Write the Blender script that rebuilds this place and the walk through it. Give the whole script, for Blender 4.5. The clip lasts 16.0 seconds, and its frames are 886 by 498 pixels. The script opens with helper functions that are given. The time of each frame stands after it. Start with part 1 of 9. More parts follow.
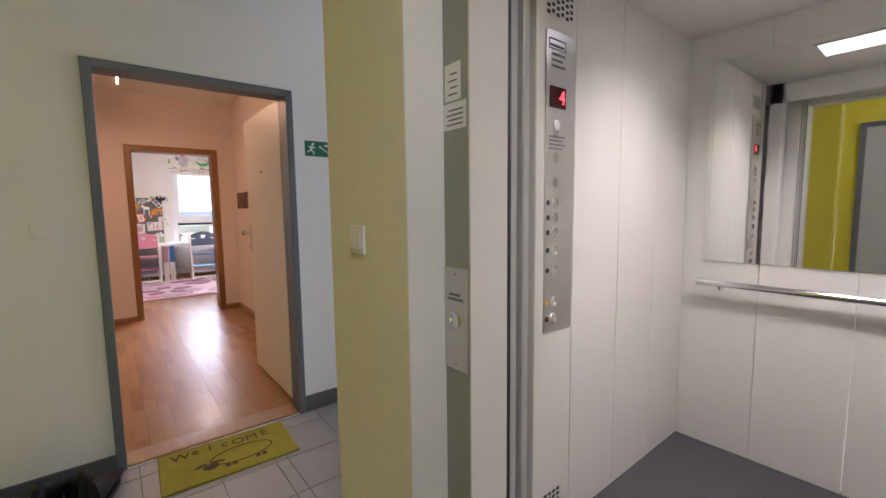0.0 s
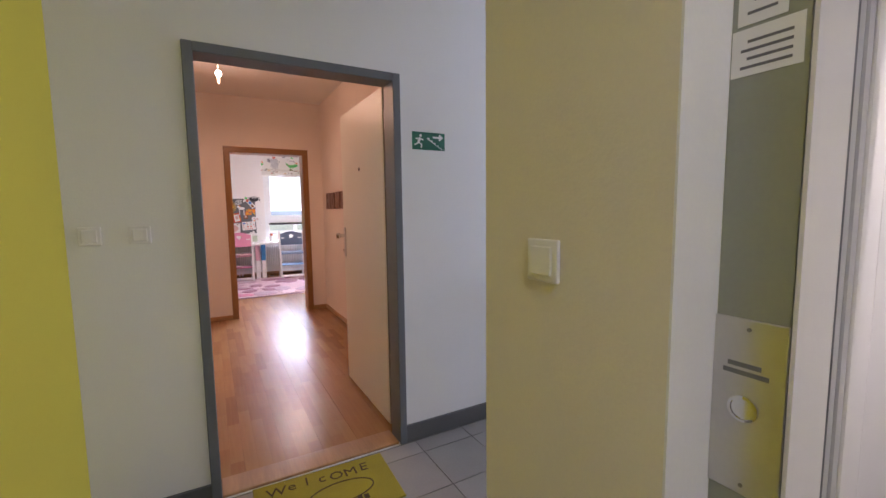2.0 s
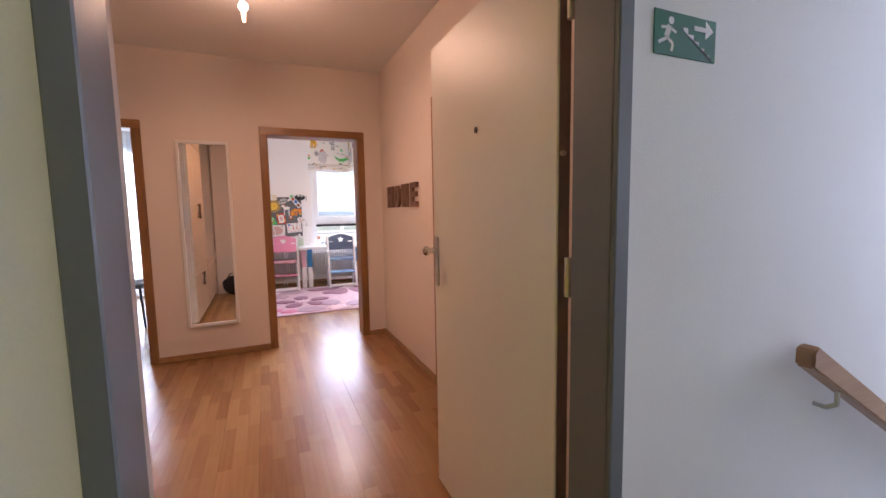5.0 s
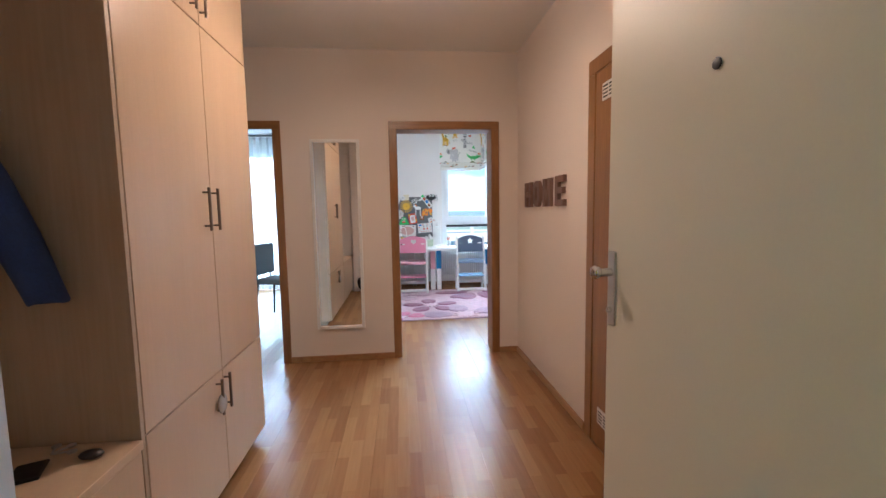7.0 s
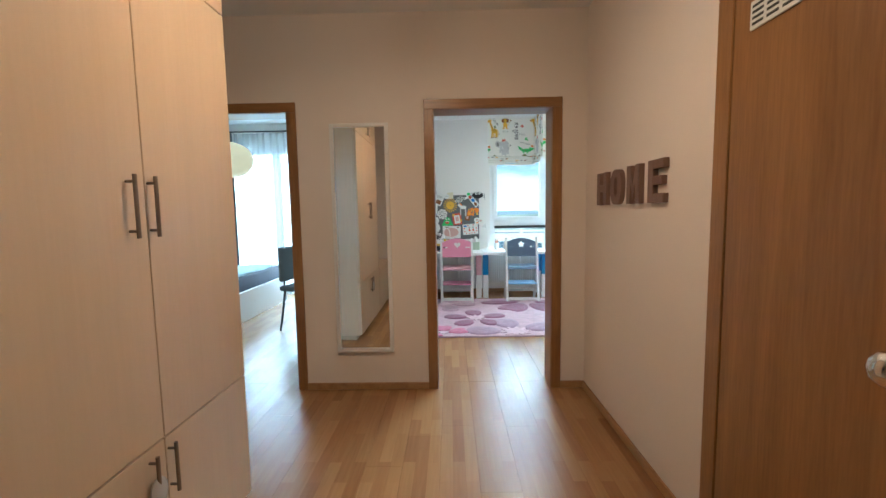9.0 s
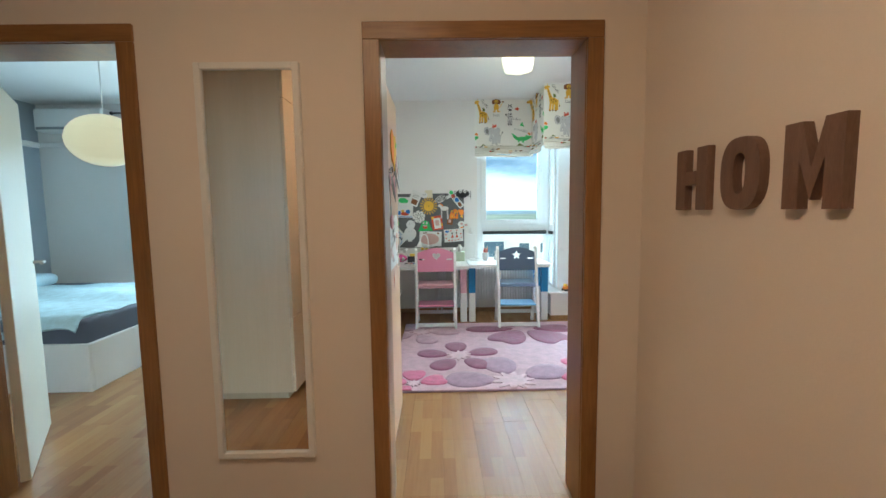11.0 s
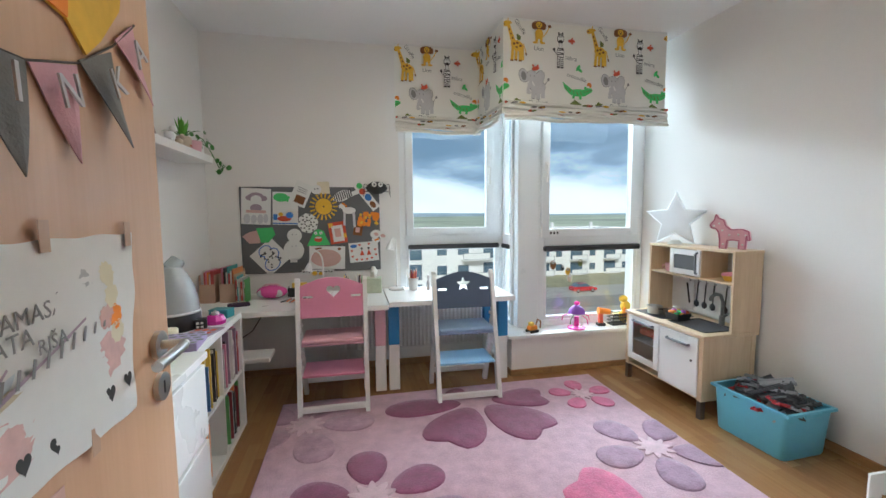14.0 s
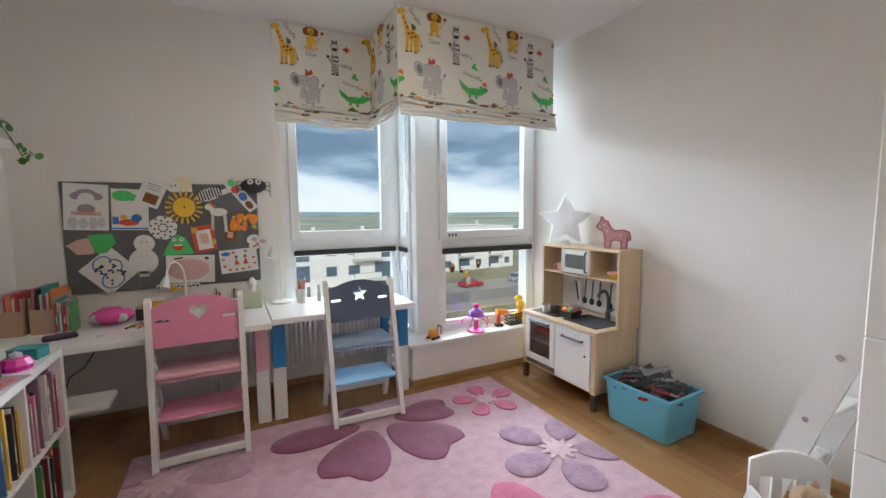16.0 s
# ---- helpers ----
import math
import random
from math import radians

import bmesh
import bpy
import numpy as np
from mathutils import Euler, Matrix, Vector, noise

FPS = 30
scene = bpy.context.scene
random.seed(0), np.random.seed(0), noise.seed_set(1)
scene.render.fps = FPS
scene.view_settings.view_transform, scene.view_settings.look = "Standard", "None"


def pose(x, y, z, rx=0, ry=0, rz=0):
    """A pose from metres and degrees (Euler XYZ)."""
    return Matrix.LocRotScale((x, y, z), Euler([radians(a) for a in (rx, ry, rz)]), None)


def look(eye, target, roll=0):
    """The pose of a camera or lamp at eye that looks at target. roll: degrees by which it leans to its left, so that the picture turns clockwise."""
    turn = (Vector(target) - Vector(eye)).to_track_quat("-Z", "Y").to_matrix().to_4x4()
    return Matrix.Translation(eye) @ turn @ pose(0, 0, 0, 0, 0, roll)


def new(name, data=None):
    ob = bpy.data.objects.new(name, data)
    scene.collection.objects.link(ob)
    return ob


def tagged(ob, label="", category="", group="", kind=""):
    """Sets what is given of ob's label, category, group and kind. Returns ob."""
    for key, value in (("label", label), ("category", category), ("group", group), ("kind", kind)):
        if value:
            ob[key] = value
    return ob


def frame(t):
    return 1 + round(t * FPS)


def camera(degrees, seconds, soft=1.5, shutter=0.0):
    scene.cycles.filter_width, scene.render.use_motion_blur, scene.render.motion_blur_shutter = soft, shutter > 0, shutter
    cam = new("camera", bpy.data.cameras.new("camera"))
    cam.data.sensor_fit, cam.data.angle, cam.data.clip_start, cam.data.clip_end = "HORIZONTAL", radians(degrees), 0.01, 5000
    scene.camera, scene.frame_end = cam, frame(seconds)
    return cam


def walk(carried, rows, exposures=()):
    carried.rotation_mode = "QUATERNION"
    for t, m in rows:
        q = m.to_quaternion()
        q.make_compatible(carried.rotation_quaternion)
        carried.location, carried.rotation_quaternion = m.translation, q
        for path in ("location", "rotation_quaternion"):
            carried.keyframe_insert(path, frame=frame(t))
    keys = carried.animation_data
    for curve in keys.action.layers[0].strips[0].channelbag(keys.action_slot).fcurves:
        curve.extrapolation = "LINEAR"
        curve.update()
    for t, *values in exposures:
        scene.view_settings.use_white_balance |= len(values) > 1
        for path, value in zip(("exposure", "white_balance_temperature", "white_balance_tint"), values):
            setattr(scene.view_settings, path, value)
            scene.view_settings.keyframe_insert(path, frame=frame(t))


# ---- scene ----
cam = camera(94.1, 16.0)
PATH = [
    (0, (0.104, 0.077, 1.268), (1.351, 1.628, 1.073), -0.7),
    (0.5, (0.071, 0.153, 1.274), (1.264, 1.746, 1.078), -0.7),
    (1, (0.024, 0.273, 1.284), (1.148, 1.915, 1.087), -0.7),
    (1.5, (0.027, 0.405, 1.285), (1.076, 2.097, 1.092), -0.7),
    (2, (0.111, 0.581, 1.281), (1.084, 2.318, 1.089), -0.7),
    (2.5, (0.166, 0.82, 1.295), (1.093, 2.578, 1.088), -0.8),
    (3, (0.191, 1.063, 1.298), (1.09, 2.839, 1.096), -0.9),
    (3.2, (0.222, 1.141, 1.297), (1.098, 2.928, 1.094), -0.9),
    (5.3, (0.304, 2.04, 1.274), (1.048, 3.887, 1.087), -1.0),
    (5.5, (0.328, 2.109, 1.274), (1.02, 3.976, 1.088), -0.9),
    (6, (0.354, 2.258, 1.274), (0.89, 4.176, 1.09), -1.0),
    (6.5, (0.36, 2.383, 1.274), (0.721, 4.342, 1.091), -1.0),
    (7, (0.371, 2.471, 1.278), (0.565, 4.453, 1.097), -1.0),
    (7.5, (0.389, 2.595, 1.278), (0.453, 4.586, 1.098), -1.0),
    (8, (0.413, 2.744, 1.274), (0.396, 4.736, 1.094), -1.0),
    (8.2, (0.418, 2.811, 1.273), (0.379, 4.803, 1.095), -1.0),
    (10.3, (0.5, 3.907, 1.298), (0.476, 5.898, 1.118), -0.6),
    (10.5, (0.505, 4.038, 1.307), (0.498, 6.029, 1.124), -0.8),
    (11, (0.558, 4.37, 1.306), (0.583, 6.361, 1.125), -0.8),
    (11.5, (0.578, 4.709, 1.314), (0.65, 6.7, 1.131), -0.8),
    (12, (0.601, 5.059, 1.332), (0.711, 7.048, 1.149), -0.8),
    (12.5, (0.608, 5.405, 1.3), (0.79, 7.389, 1.129), -0.6),
    (13, (0.632, 5.683, 1.308), (0.879, 7.66, 1.136), -0.4),
    (13.5, (0.644, 5.933, 1.326), (0.968, 7.899, 1.151), -0.5),
    (14, (0.678, 6.153, 1.317), (1.102, 8.1, 1.143), -0.5),
    (14.5, (0.692, 6.289, 1.335), (1.248, 8.202, 1.16), -0.4),
    (15, (0.706, 6.345, 1.336), (1.398, 8.213, 1.161), -0.5),
    (15.5, (0.699, 6.358, 1.338), (1.517, 8.174, 1.159), -0.5),
    (16, (0.708, 6.386, 1.34), (1.625, 8.154, 1.155), -0.5),
]
EXPOSURE = [
    (0.0, 0.06, 6200, 26), (3.0, 0.06, 6050, 31), (5.3, 0.08, 6000, 26), (6.0, 0.08, 5500, 17), (7.0, 0.08, 4950, 4), (8.2, 0.03, 4900, -6),
    (11.0, -0.16, 5250, -9), (11.5, -0.12, 5300, -7), (12.5, -0.32, 5450, -2), (13.5, -0.55, 5650, 2), (14.5, -0.70, 5850, 4), (16.0, -0.82, 6050, 8),
]
walk(cam, [(t, look(eye, target, roll)) for t, eye, target, roll in PATH], EXPOSURE)

# ---- world, sun, large lights ----
world = bpy.data.worlds.new("sky")
scene.world = world
world.use_nodes = True
wn = world.node_tree.nodes
sky = wn.new("ShaderNodeTexSky")
sky.sky_type = "NISHITA"
sky.sun_disc = False
sky.sun_elevation, sky.sun_rotation = radians(34), radians(205)
sky.air_density, sky.dust_density = 1.2, 2.0
wn["Background"].inputs["Strength"].default_value = 0.12
world.node_tree.links.new(sky.outputs["Color"], wn["Background"].inputs["Color"])


def sun_lamp(energy, direction, angle, colour):
    data = bpy.data.lights.new("sun", "SUN")
    data.energy, data.angle, data.color = energy, radians(angle), colour
    ob = new("sun", data)
    ob.matrix_world = look((0, 0, 30), Vector((0, 0, 30)) + Vector(direction))
    return ob


def area_lamp(name, eye, target, w, h, energy, colour):
    data = bpy.data.lights.new(name, "AREA")
    data.shape, data.size, data.size_y, data.energy, data.color = "RECTANGLE", w, h, energy, colour
    ob = new(name, data)
    ob.matrix_world = look(eye, target)
    return ob


def point_lamp(name, place, radius, energy, colour):
    data = bpy.data.lights.new(name, "POINT")
    data.energy, data.shadow_soft_size, data.color = energy, radius, colour
    ob = new(name, data)
    ob.location = place
    return ob


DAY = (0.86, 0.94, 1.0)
WARM = (1.0, 0.61, 0.37)
sun_lamp(4.2, (0.35, 0.75, -0.56), 10, (1.0, 0.96, 0.9))
# unseen lamp high outside, standing in for the sky's light through the windows
area_lamp("sky_stand_in_light", (9.0, 26.0, 8.3), (1.2, 8.0, 0.9), 30.0, 3.2, 32000, DAY)
# second unseen lamp, added at the left so the kitchen throws a soft shadow
area_lamp("sky_stand_in_left", (-8.0, 26.0, 8.3), (2.4, 8.6, 0.9), 11.0, 3.2, 4600, DAY)
# lamp just outside the bedroom pane, standing in for daylight
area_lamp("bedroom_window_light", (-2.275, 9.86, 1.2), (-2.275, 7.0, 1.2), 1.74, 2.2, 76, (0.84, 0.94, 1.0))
# added lamp for bluish daylight; no stairwell window is built
area_lamp("stairwell_fill_light", (4.4, 2.0, 1.6), (1.0, 2.2, 0.6), 1.0, 1.4, 46, (0.80, 0.87, 1.0))
point_lamp("hall_bulb_light", (0.235, 4.60, 2.43), 0.02, 10, WARM)
area_lamp("hall_bulb_downlight", (0.235, 4.60, 2.345), (0.235, 4.60, 0), 0.06, 0.06, 14, WARM)
point_lamp("child_ceiling_light", (1.26, 7.98, 2.53), 0.05, 7, (1.0, 0.80, 0.56))
area_lamp("child_ceiling_downlight", (1.26, 7.98, 2.465), (1.26, 7.98, 0), 0.16, 0.16, 17, (1.0, 0.86, 0.68))
point_lamp("bedroom_pendant_light", (-1.805, 7.405, 1.843), 0.15, 7, (1.0, 0.82, 0.58))
lift_light = area_lamp("lift_light", (1.85, 0.36, 2.125), (1.85, 0.36, 0), 0.24, 0.5, 13, (1.0, 0.96, 0.9))
lift_light.data.spread = radians(125)
# added fill lamp, out of view; the landing has no lamp fitting built
area_lamp("lobby_fill_light", (0.15, -0.45, 2.55), (0.15, -0.45, 0), 0.4, 0.4, 18, (0.95, 0.97, 1.0))

# ---- mesh helpers ----


def box(bm, a, b, bev=0.0, seg=1):
    x0, y0, z0 = a
    x1, y1, z1 = b
    vs = [bm.verts.new((x, y, z)) for z in (z0, z1) for y in (y0, y1) for x in (x0, x1)]
    fs = [bm.faces.new([vs[i] for i in q]) for q in ((0, 2, 3, 1), (4, 5, 7, 6), (0, 1, 5, 4), (2, 6, 7, 3), (0, 4, 6, 2), (1, 3, 7, 5))]
    if bev:
        bmesh.ops.bevel(bm, geom=list({e for f in fs for e in f.edges}), offset=bev, segments=seg, affect="EDGES", profile=0.5)
    return bm


def cyl(bm, p0, p1, r0, r1=None, seg=16, caps=True):
    p0, p1 = Vector(p0), Vector(p1)
    r1 = r0 if r1 is None else r1
    d = p1 - p0
    m = Matrix.Translation((p0 + p1) / 2) @ d.to_track_quat("Z", "Y").to_matrix().to_4x4()
    bmesh.ops.create_cone(bm, cap_ends=caps, segments=seg, radius1=max(r0, 1e-4), radius2=max(r1, 1e-4), depth=d.length, matrix=m)
    return bm


def tube(bm, pts, r, seg=8):
    for a, b in zip(pts, pts[1:]):
        cyl(bm, a, b, r, r, seg)
    for p in pts[1:-1]:
        bmesh.ops.create_icosphere(bm, subdivisions=1, radius=r, matrix=Matrix.Translation(p))
    return bm


def ball(bm, c, r, sx=1, sy=1, sz=1, sub=2):
    bmesh.ops.create_icosphere(bm, subdivisions=sub, radius=r, matrix=Matrix.Translation(c) @ Matrix.Diagonal((sx, sy, sz, 1)))
    return bm


def prism(bm, pts, plane, d0, d1):
    """A flat outline, drawn in 'xy', 'xz' or 'yz', carried from d0 to d1 along the third axis."""
    def at(p, d):
        return {"xy": (p[0], p[1], d), "xz": (p[0], d, p[1]), "yz": (d, p[0], p[1])}[plane]
    lo = [bm.verts.new(at(p, d0)) for p in pts]
    hi = [bm.verts.new(at(p, d1)) for p in pts]
    n = len(pts)
    bm.faces.new(lo)
    bm.faces.new(hi[::-1])
    for i in range(n):
        bm.faces.new((lo[i], hi[i], hi[(i + 1) % n], lo[(i + 1) % n]))
    return bm


def lathe(bm, profile, c, seg=24):
    rings = []
    for r, z in profile:
        rings.append([bm.verts.new((c[0] + r * math.cos(6.28319 * i / seg), c[1] + r * math.sin(6.28319 * i / seg), c[2] + z)) for i in range(seg)])
    for a, b in zip(rings, rings[1:]):
        for i in range(seg):
            bm.faces.new((a[i], a[(i + 1) % seg], b[(i + 1) % seg], b[i]))
    bm.faces.new(rings[0][::-1])
    bm.faces.new(rings[-1])
    return bm


def frame_bars(bm, a, b, axis, w, bev=0.0):
    """Four bars round a rectangle; axis is the thin one ('x' or 'y')."""
    (x0, y0, z0), (x1, y1, z1) = a, b
    if axis == "y":
        box(bm, (x0, y0, z0), (x0 + w, y1, z1), bev)
        box(bm, (x1 - w, y0, z0), (x1, y1, z1), bev)
        box(bm, (x0 + w, y0, z0), (x1 - w, y1, z0 + w), bev)
        box(bm, (x0 + w, y0, z1 - w), (x1 - w, y1, z1), bev)
    else:
        box(bm, (x0, y0, z0), (x1, y0 + w, z1), bev)
        box(bm, (x0, y1 - w, z0), (x1, y1, z1), bev)
        box(bm, (x0, y0 + w, z0), (x1, y1 - w, z0 + w), bev)
        box(bm, (x0, y0 + w, z1 - w), (x1, y1 - w, z1), bev)
    return bm


def mesh_of(bm, name, material, smooth=False):
    bmesh.ops.recalc_face_normals(bm, faces=bm.faces)
    me = bpy.data.meshes.new(name)
    bm.to_mesh(me)
    bm.free()
    if material:
        me.materials.append(material)
    if smooth:
        me.polygons.foreach_set("use_smooth", [True] * len(me.polygons))
        me.set_sharp_from_angle(angle=radians(40))
    return me


def part(name, bm, material, parent=None, label="", smooth=False):
    me = bm if isinstance(bm, bpy.types.Mesh) else mesh_of(bm, name, material, smooth)
    ob = new(name, me)
    ob.parent = parent
    return tagged(ob, label)


def thing(name, place, label, category, group="", rz=0.0, kind=""):
    ob = new(name)
    ob.empty_display_size = 0.1
    ob.matrix_world = pose(*place, 0, 0, rz)
    return tagged(ob, label, category, group, kind)


def struct(name, bm, material, label, category, smooth=False):
    return tagged(part(name, bm, material, None, "", smooth), label, category, "", "structure")


def B():
    return bmesh.new()


def boxed(a, b, bev=0.0, seg=1):
    return box(bmesh.new(), a, b, bev, seg)


def text_mesh(text, size, material, depth=0.0, flat=True):
    cu = bpy.data.curves.new("text", "FONT")
    cu.body, cu.size, cu.extrude, cu.align_x, cu.align_y = text, size, depth, "CENTER", "CENTER"
    cu.resolution_u = 2
    ob = bpy.data.objects.new("text", cu)
    me = bpy.data.meshes.new_from_object(ob)
    bpy.data.objects.remove(ob)
    me.materials.clear()
    me.materials.append(material)
    return me


def lettering(name, text, size, material, parent, m, depth=0.0005):
    ob = part(name, text_mesh(text, size, material, depth), material, parent)
    ob.matrix_local = m
    return ob


# ---- materials ----


def nodes_of(name):
    m = bpy.data.materials.new(name)
    m.use_nodes = True
    n, l = m.node_tree.nodes, m.node_tree.links
    return m, n, l, n["Principled BSDF"]


def plain(name, colour, rough=0.6, metal=0.0, vary=0.06, scale=3.0, fine=60.0, bump=0.05, rvary=0.08, obj_vary=0.0, **extra):
    """A surface with soft blotches, fine grain and a little relief."""
    m, n, l, p = nodes_of(name)
    co = n.new("ShaderNodeTexCoord")
    big, small = n.new("ShaderNodeTexNoise"), n.new("ShaderNodeTexNoise")
    big.inputs["Scale"].default_value, small.inputs["Scale"].default_value = scale, fine
    big.inputs["Detail"].default_value, small.inputs["Detail"].default_value = 4, 3
    for t in (big, small):
        l.new(co.outputs["Object"], t.inputs["Vector"])
    mix = n.new("ShaderNodeMix")
    mix.data_type = "FLOAT"
    mix.inputs[0].default_value = 0.35
    l.new(big.outputs["Fac"], mix.inputs[2])
    l.new(small.outputs["Fac"], mix.inputs[3])
    ramp = n.new("ShaderNodeMapRange")
    ramp.inputs["From Min"].default_value, ramp.inputs["From Max"].default_value = 0.3, 0.7
    ramp.inputs["To Min"].default_value, ramp.inputs["To Max"].default_value = 1 - vary, 1 + vary
    l.new(mix.outputs[0], ramp.inputs["Value"])
    src = ramp.outputs["Result"]
    if obj_vary:
        info = n.new("ShaderNodeObjectInfo")
        rr = n.new("ShaderNodeMapRange")
        rr.inputs["To Min"].default_value, rr.inputs["To Max"].default_value = 1 - obj_vary, 1 + obj_vary
        l.new(info.outputs["Random"], rr.inputs["Value"])
        mul = n.new("ShaderNodeMath")
        mul.operation = "MULTIPLY"
        l.new(src, mul.inputs[0])
        l.new(rr.outputs["Result"], mul.inputs[1])
        src = mul.outputs[0]
    vm = n.new("ShaderNodeVectorMath")
    vm.operation = "SCALE"
    vm.inputs[0].default_value = colour
    l.new(src, vm.inputs["Scale"])
    l.new(vm.outputs[0], p.inputs["Base Color"])
    rmap = n.new("ShaderNodeMapRange")
    rmap.inputs["To Min"].default_value, rmap.inputs["To Max"].default_value = max(rough - rvary, 0.02), min(rough + rvary, 1)
    l.new(big.outputs["Fac"], rmap.inputs["Value"])
    l.new(rmap.outputs["Result"], p.inputs["Roughness"])
    p.inputs["Metallic"].default_value = metal
    if bump:
        b = n.new("ShaderNodeBump")
        b.inputs["Strength"].default_value, b.inputs["Distance"].default_value = bump, 0.004
        l.new(small.outputs["Fac"], b.inputs["Height"])
        l.new(b.outputs["Normal"], p.inputs["Normal"])
    for k, v in extra.items():
        p.inputs[k.replace("_", " ")].default_value = v
    return m


def wood(name, dark, light, rough=0.4, along="z", stretch=14.0, scale=5.0, obj_vary=0.0, coat=0.0, bump=0.06, rvary=0.08):
    """Grain drawn out along one axis, with a slow change of tone."""
    m, n, l, p = nodes_of(name)
    co, mp = n.new("ShaderNodeTexCoord"), n.new("ShaderNodeMapping")
    s = {"x": (1 / stretch, 1, 1), "y": (1, 1 / stretch, 1), "z": (1, 1, 1 / stretch)}[along]
    mp.inputs["Scale"].default_value = [scale * c for c in s]
    l.new(co.outputs["Object"], mp.inputs["Vector"])
    if obj_vary:
        info = n.new("ShaderNodeObjectInfo")
        l.new(info.outputs["Random"], mp.inputs["Location"])
    a, b = n.new("ShaderNodeTexNoise"), n.new("ShaderNodeTexNoise")
    a.inputs["Scale"].default_value, a.inputs["Detail"].default_value, a.inputs["Distortion"].default_value = 3.0, 6, 0.6
    b.inputs["Scale"].default_value, b.inputs["Detail"].default_value = 26.0, 4
    for t in (a, b):
        l.new(mp.outputs["Vector"], t.inputs["Vector"])
    mix = n.new("ShaderNodeMix")
    mix.data_type = "FLOAT"
    mix.inputs[0].default_value = 0.4
    l.new(a.outputs["Fac"], mix.inputs[2])
    l.new(b.outputs["Fac"], mix.inputs[3])
    src = mix.outputs[0]
    if obj_vary:
        sub = n.new("ShaderNodeMapRange")
        sub.inputs["To Min"].default_value, sub.inputs["To Max"].default_value = -obj_vary, obj_vary
        l.new(info.outputs["Random"], sub.inputs["Value"])
        add = n.new("ShaderNodeMath")
        l.new(src, add.inputs[0])
        l.new(sub.outputs["Result"], add.inputs[1])
        src = add.outputs[0]
    ramp = n.new("ShaderNodeValToRGB")
    ramp.color_ramp.elements[0].position, ramp.color_ramp.elements[1].position = 0.32, 0.68
    ramp.color_ramp.elements[0].color, ramp.color_ramp.elements[1].color = (*dark, 1), (*light, 1)
    l.new(src, ramp.inputs["Fac"])
    l.new(ramp.outputs["Color"], p.inputs["Base Color"])
    rm = n.new("ShaderNodeMapRange")
    rm.inputs["To Min"].default_value, rm.inputs["To Max"].default_value = rough - rvary, rough + rvary
    l.new(a.outputs["Fac"], rm.inputs["Value"])
    l.new(rm.outputs["Result"], p.inputs["Roughness"])
    p.inputs["Coat Weight"].default_value, p.inputs["Coat Roughness"].default_value = coat, 0.15
    bp = n.new("ShaderNodeBump")
    bp.inputs["Strength"].default_value, bp.inputs["Distance"].default_value = bump, 0.002
    l.new(b.outputs["Fac"], bp.inputs["Height"])
    l.new(bp.outputs["Normal"], p.inputs["Normal"])
    return m


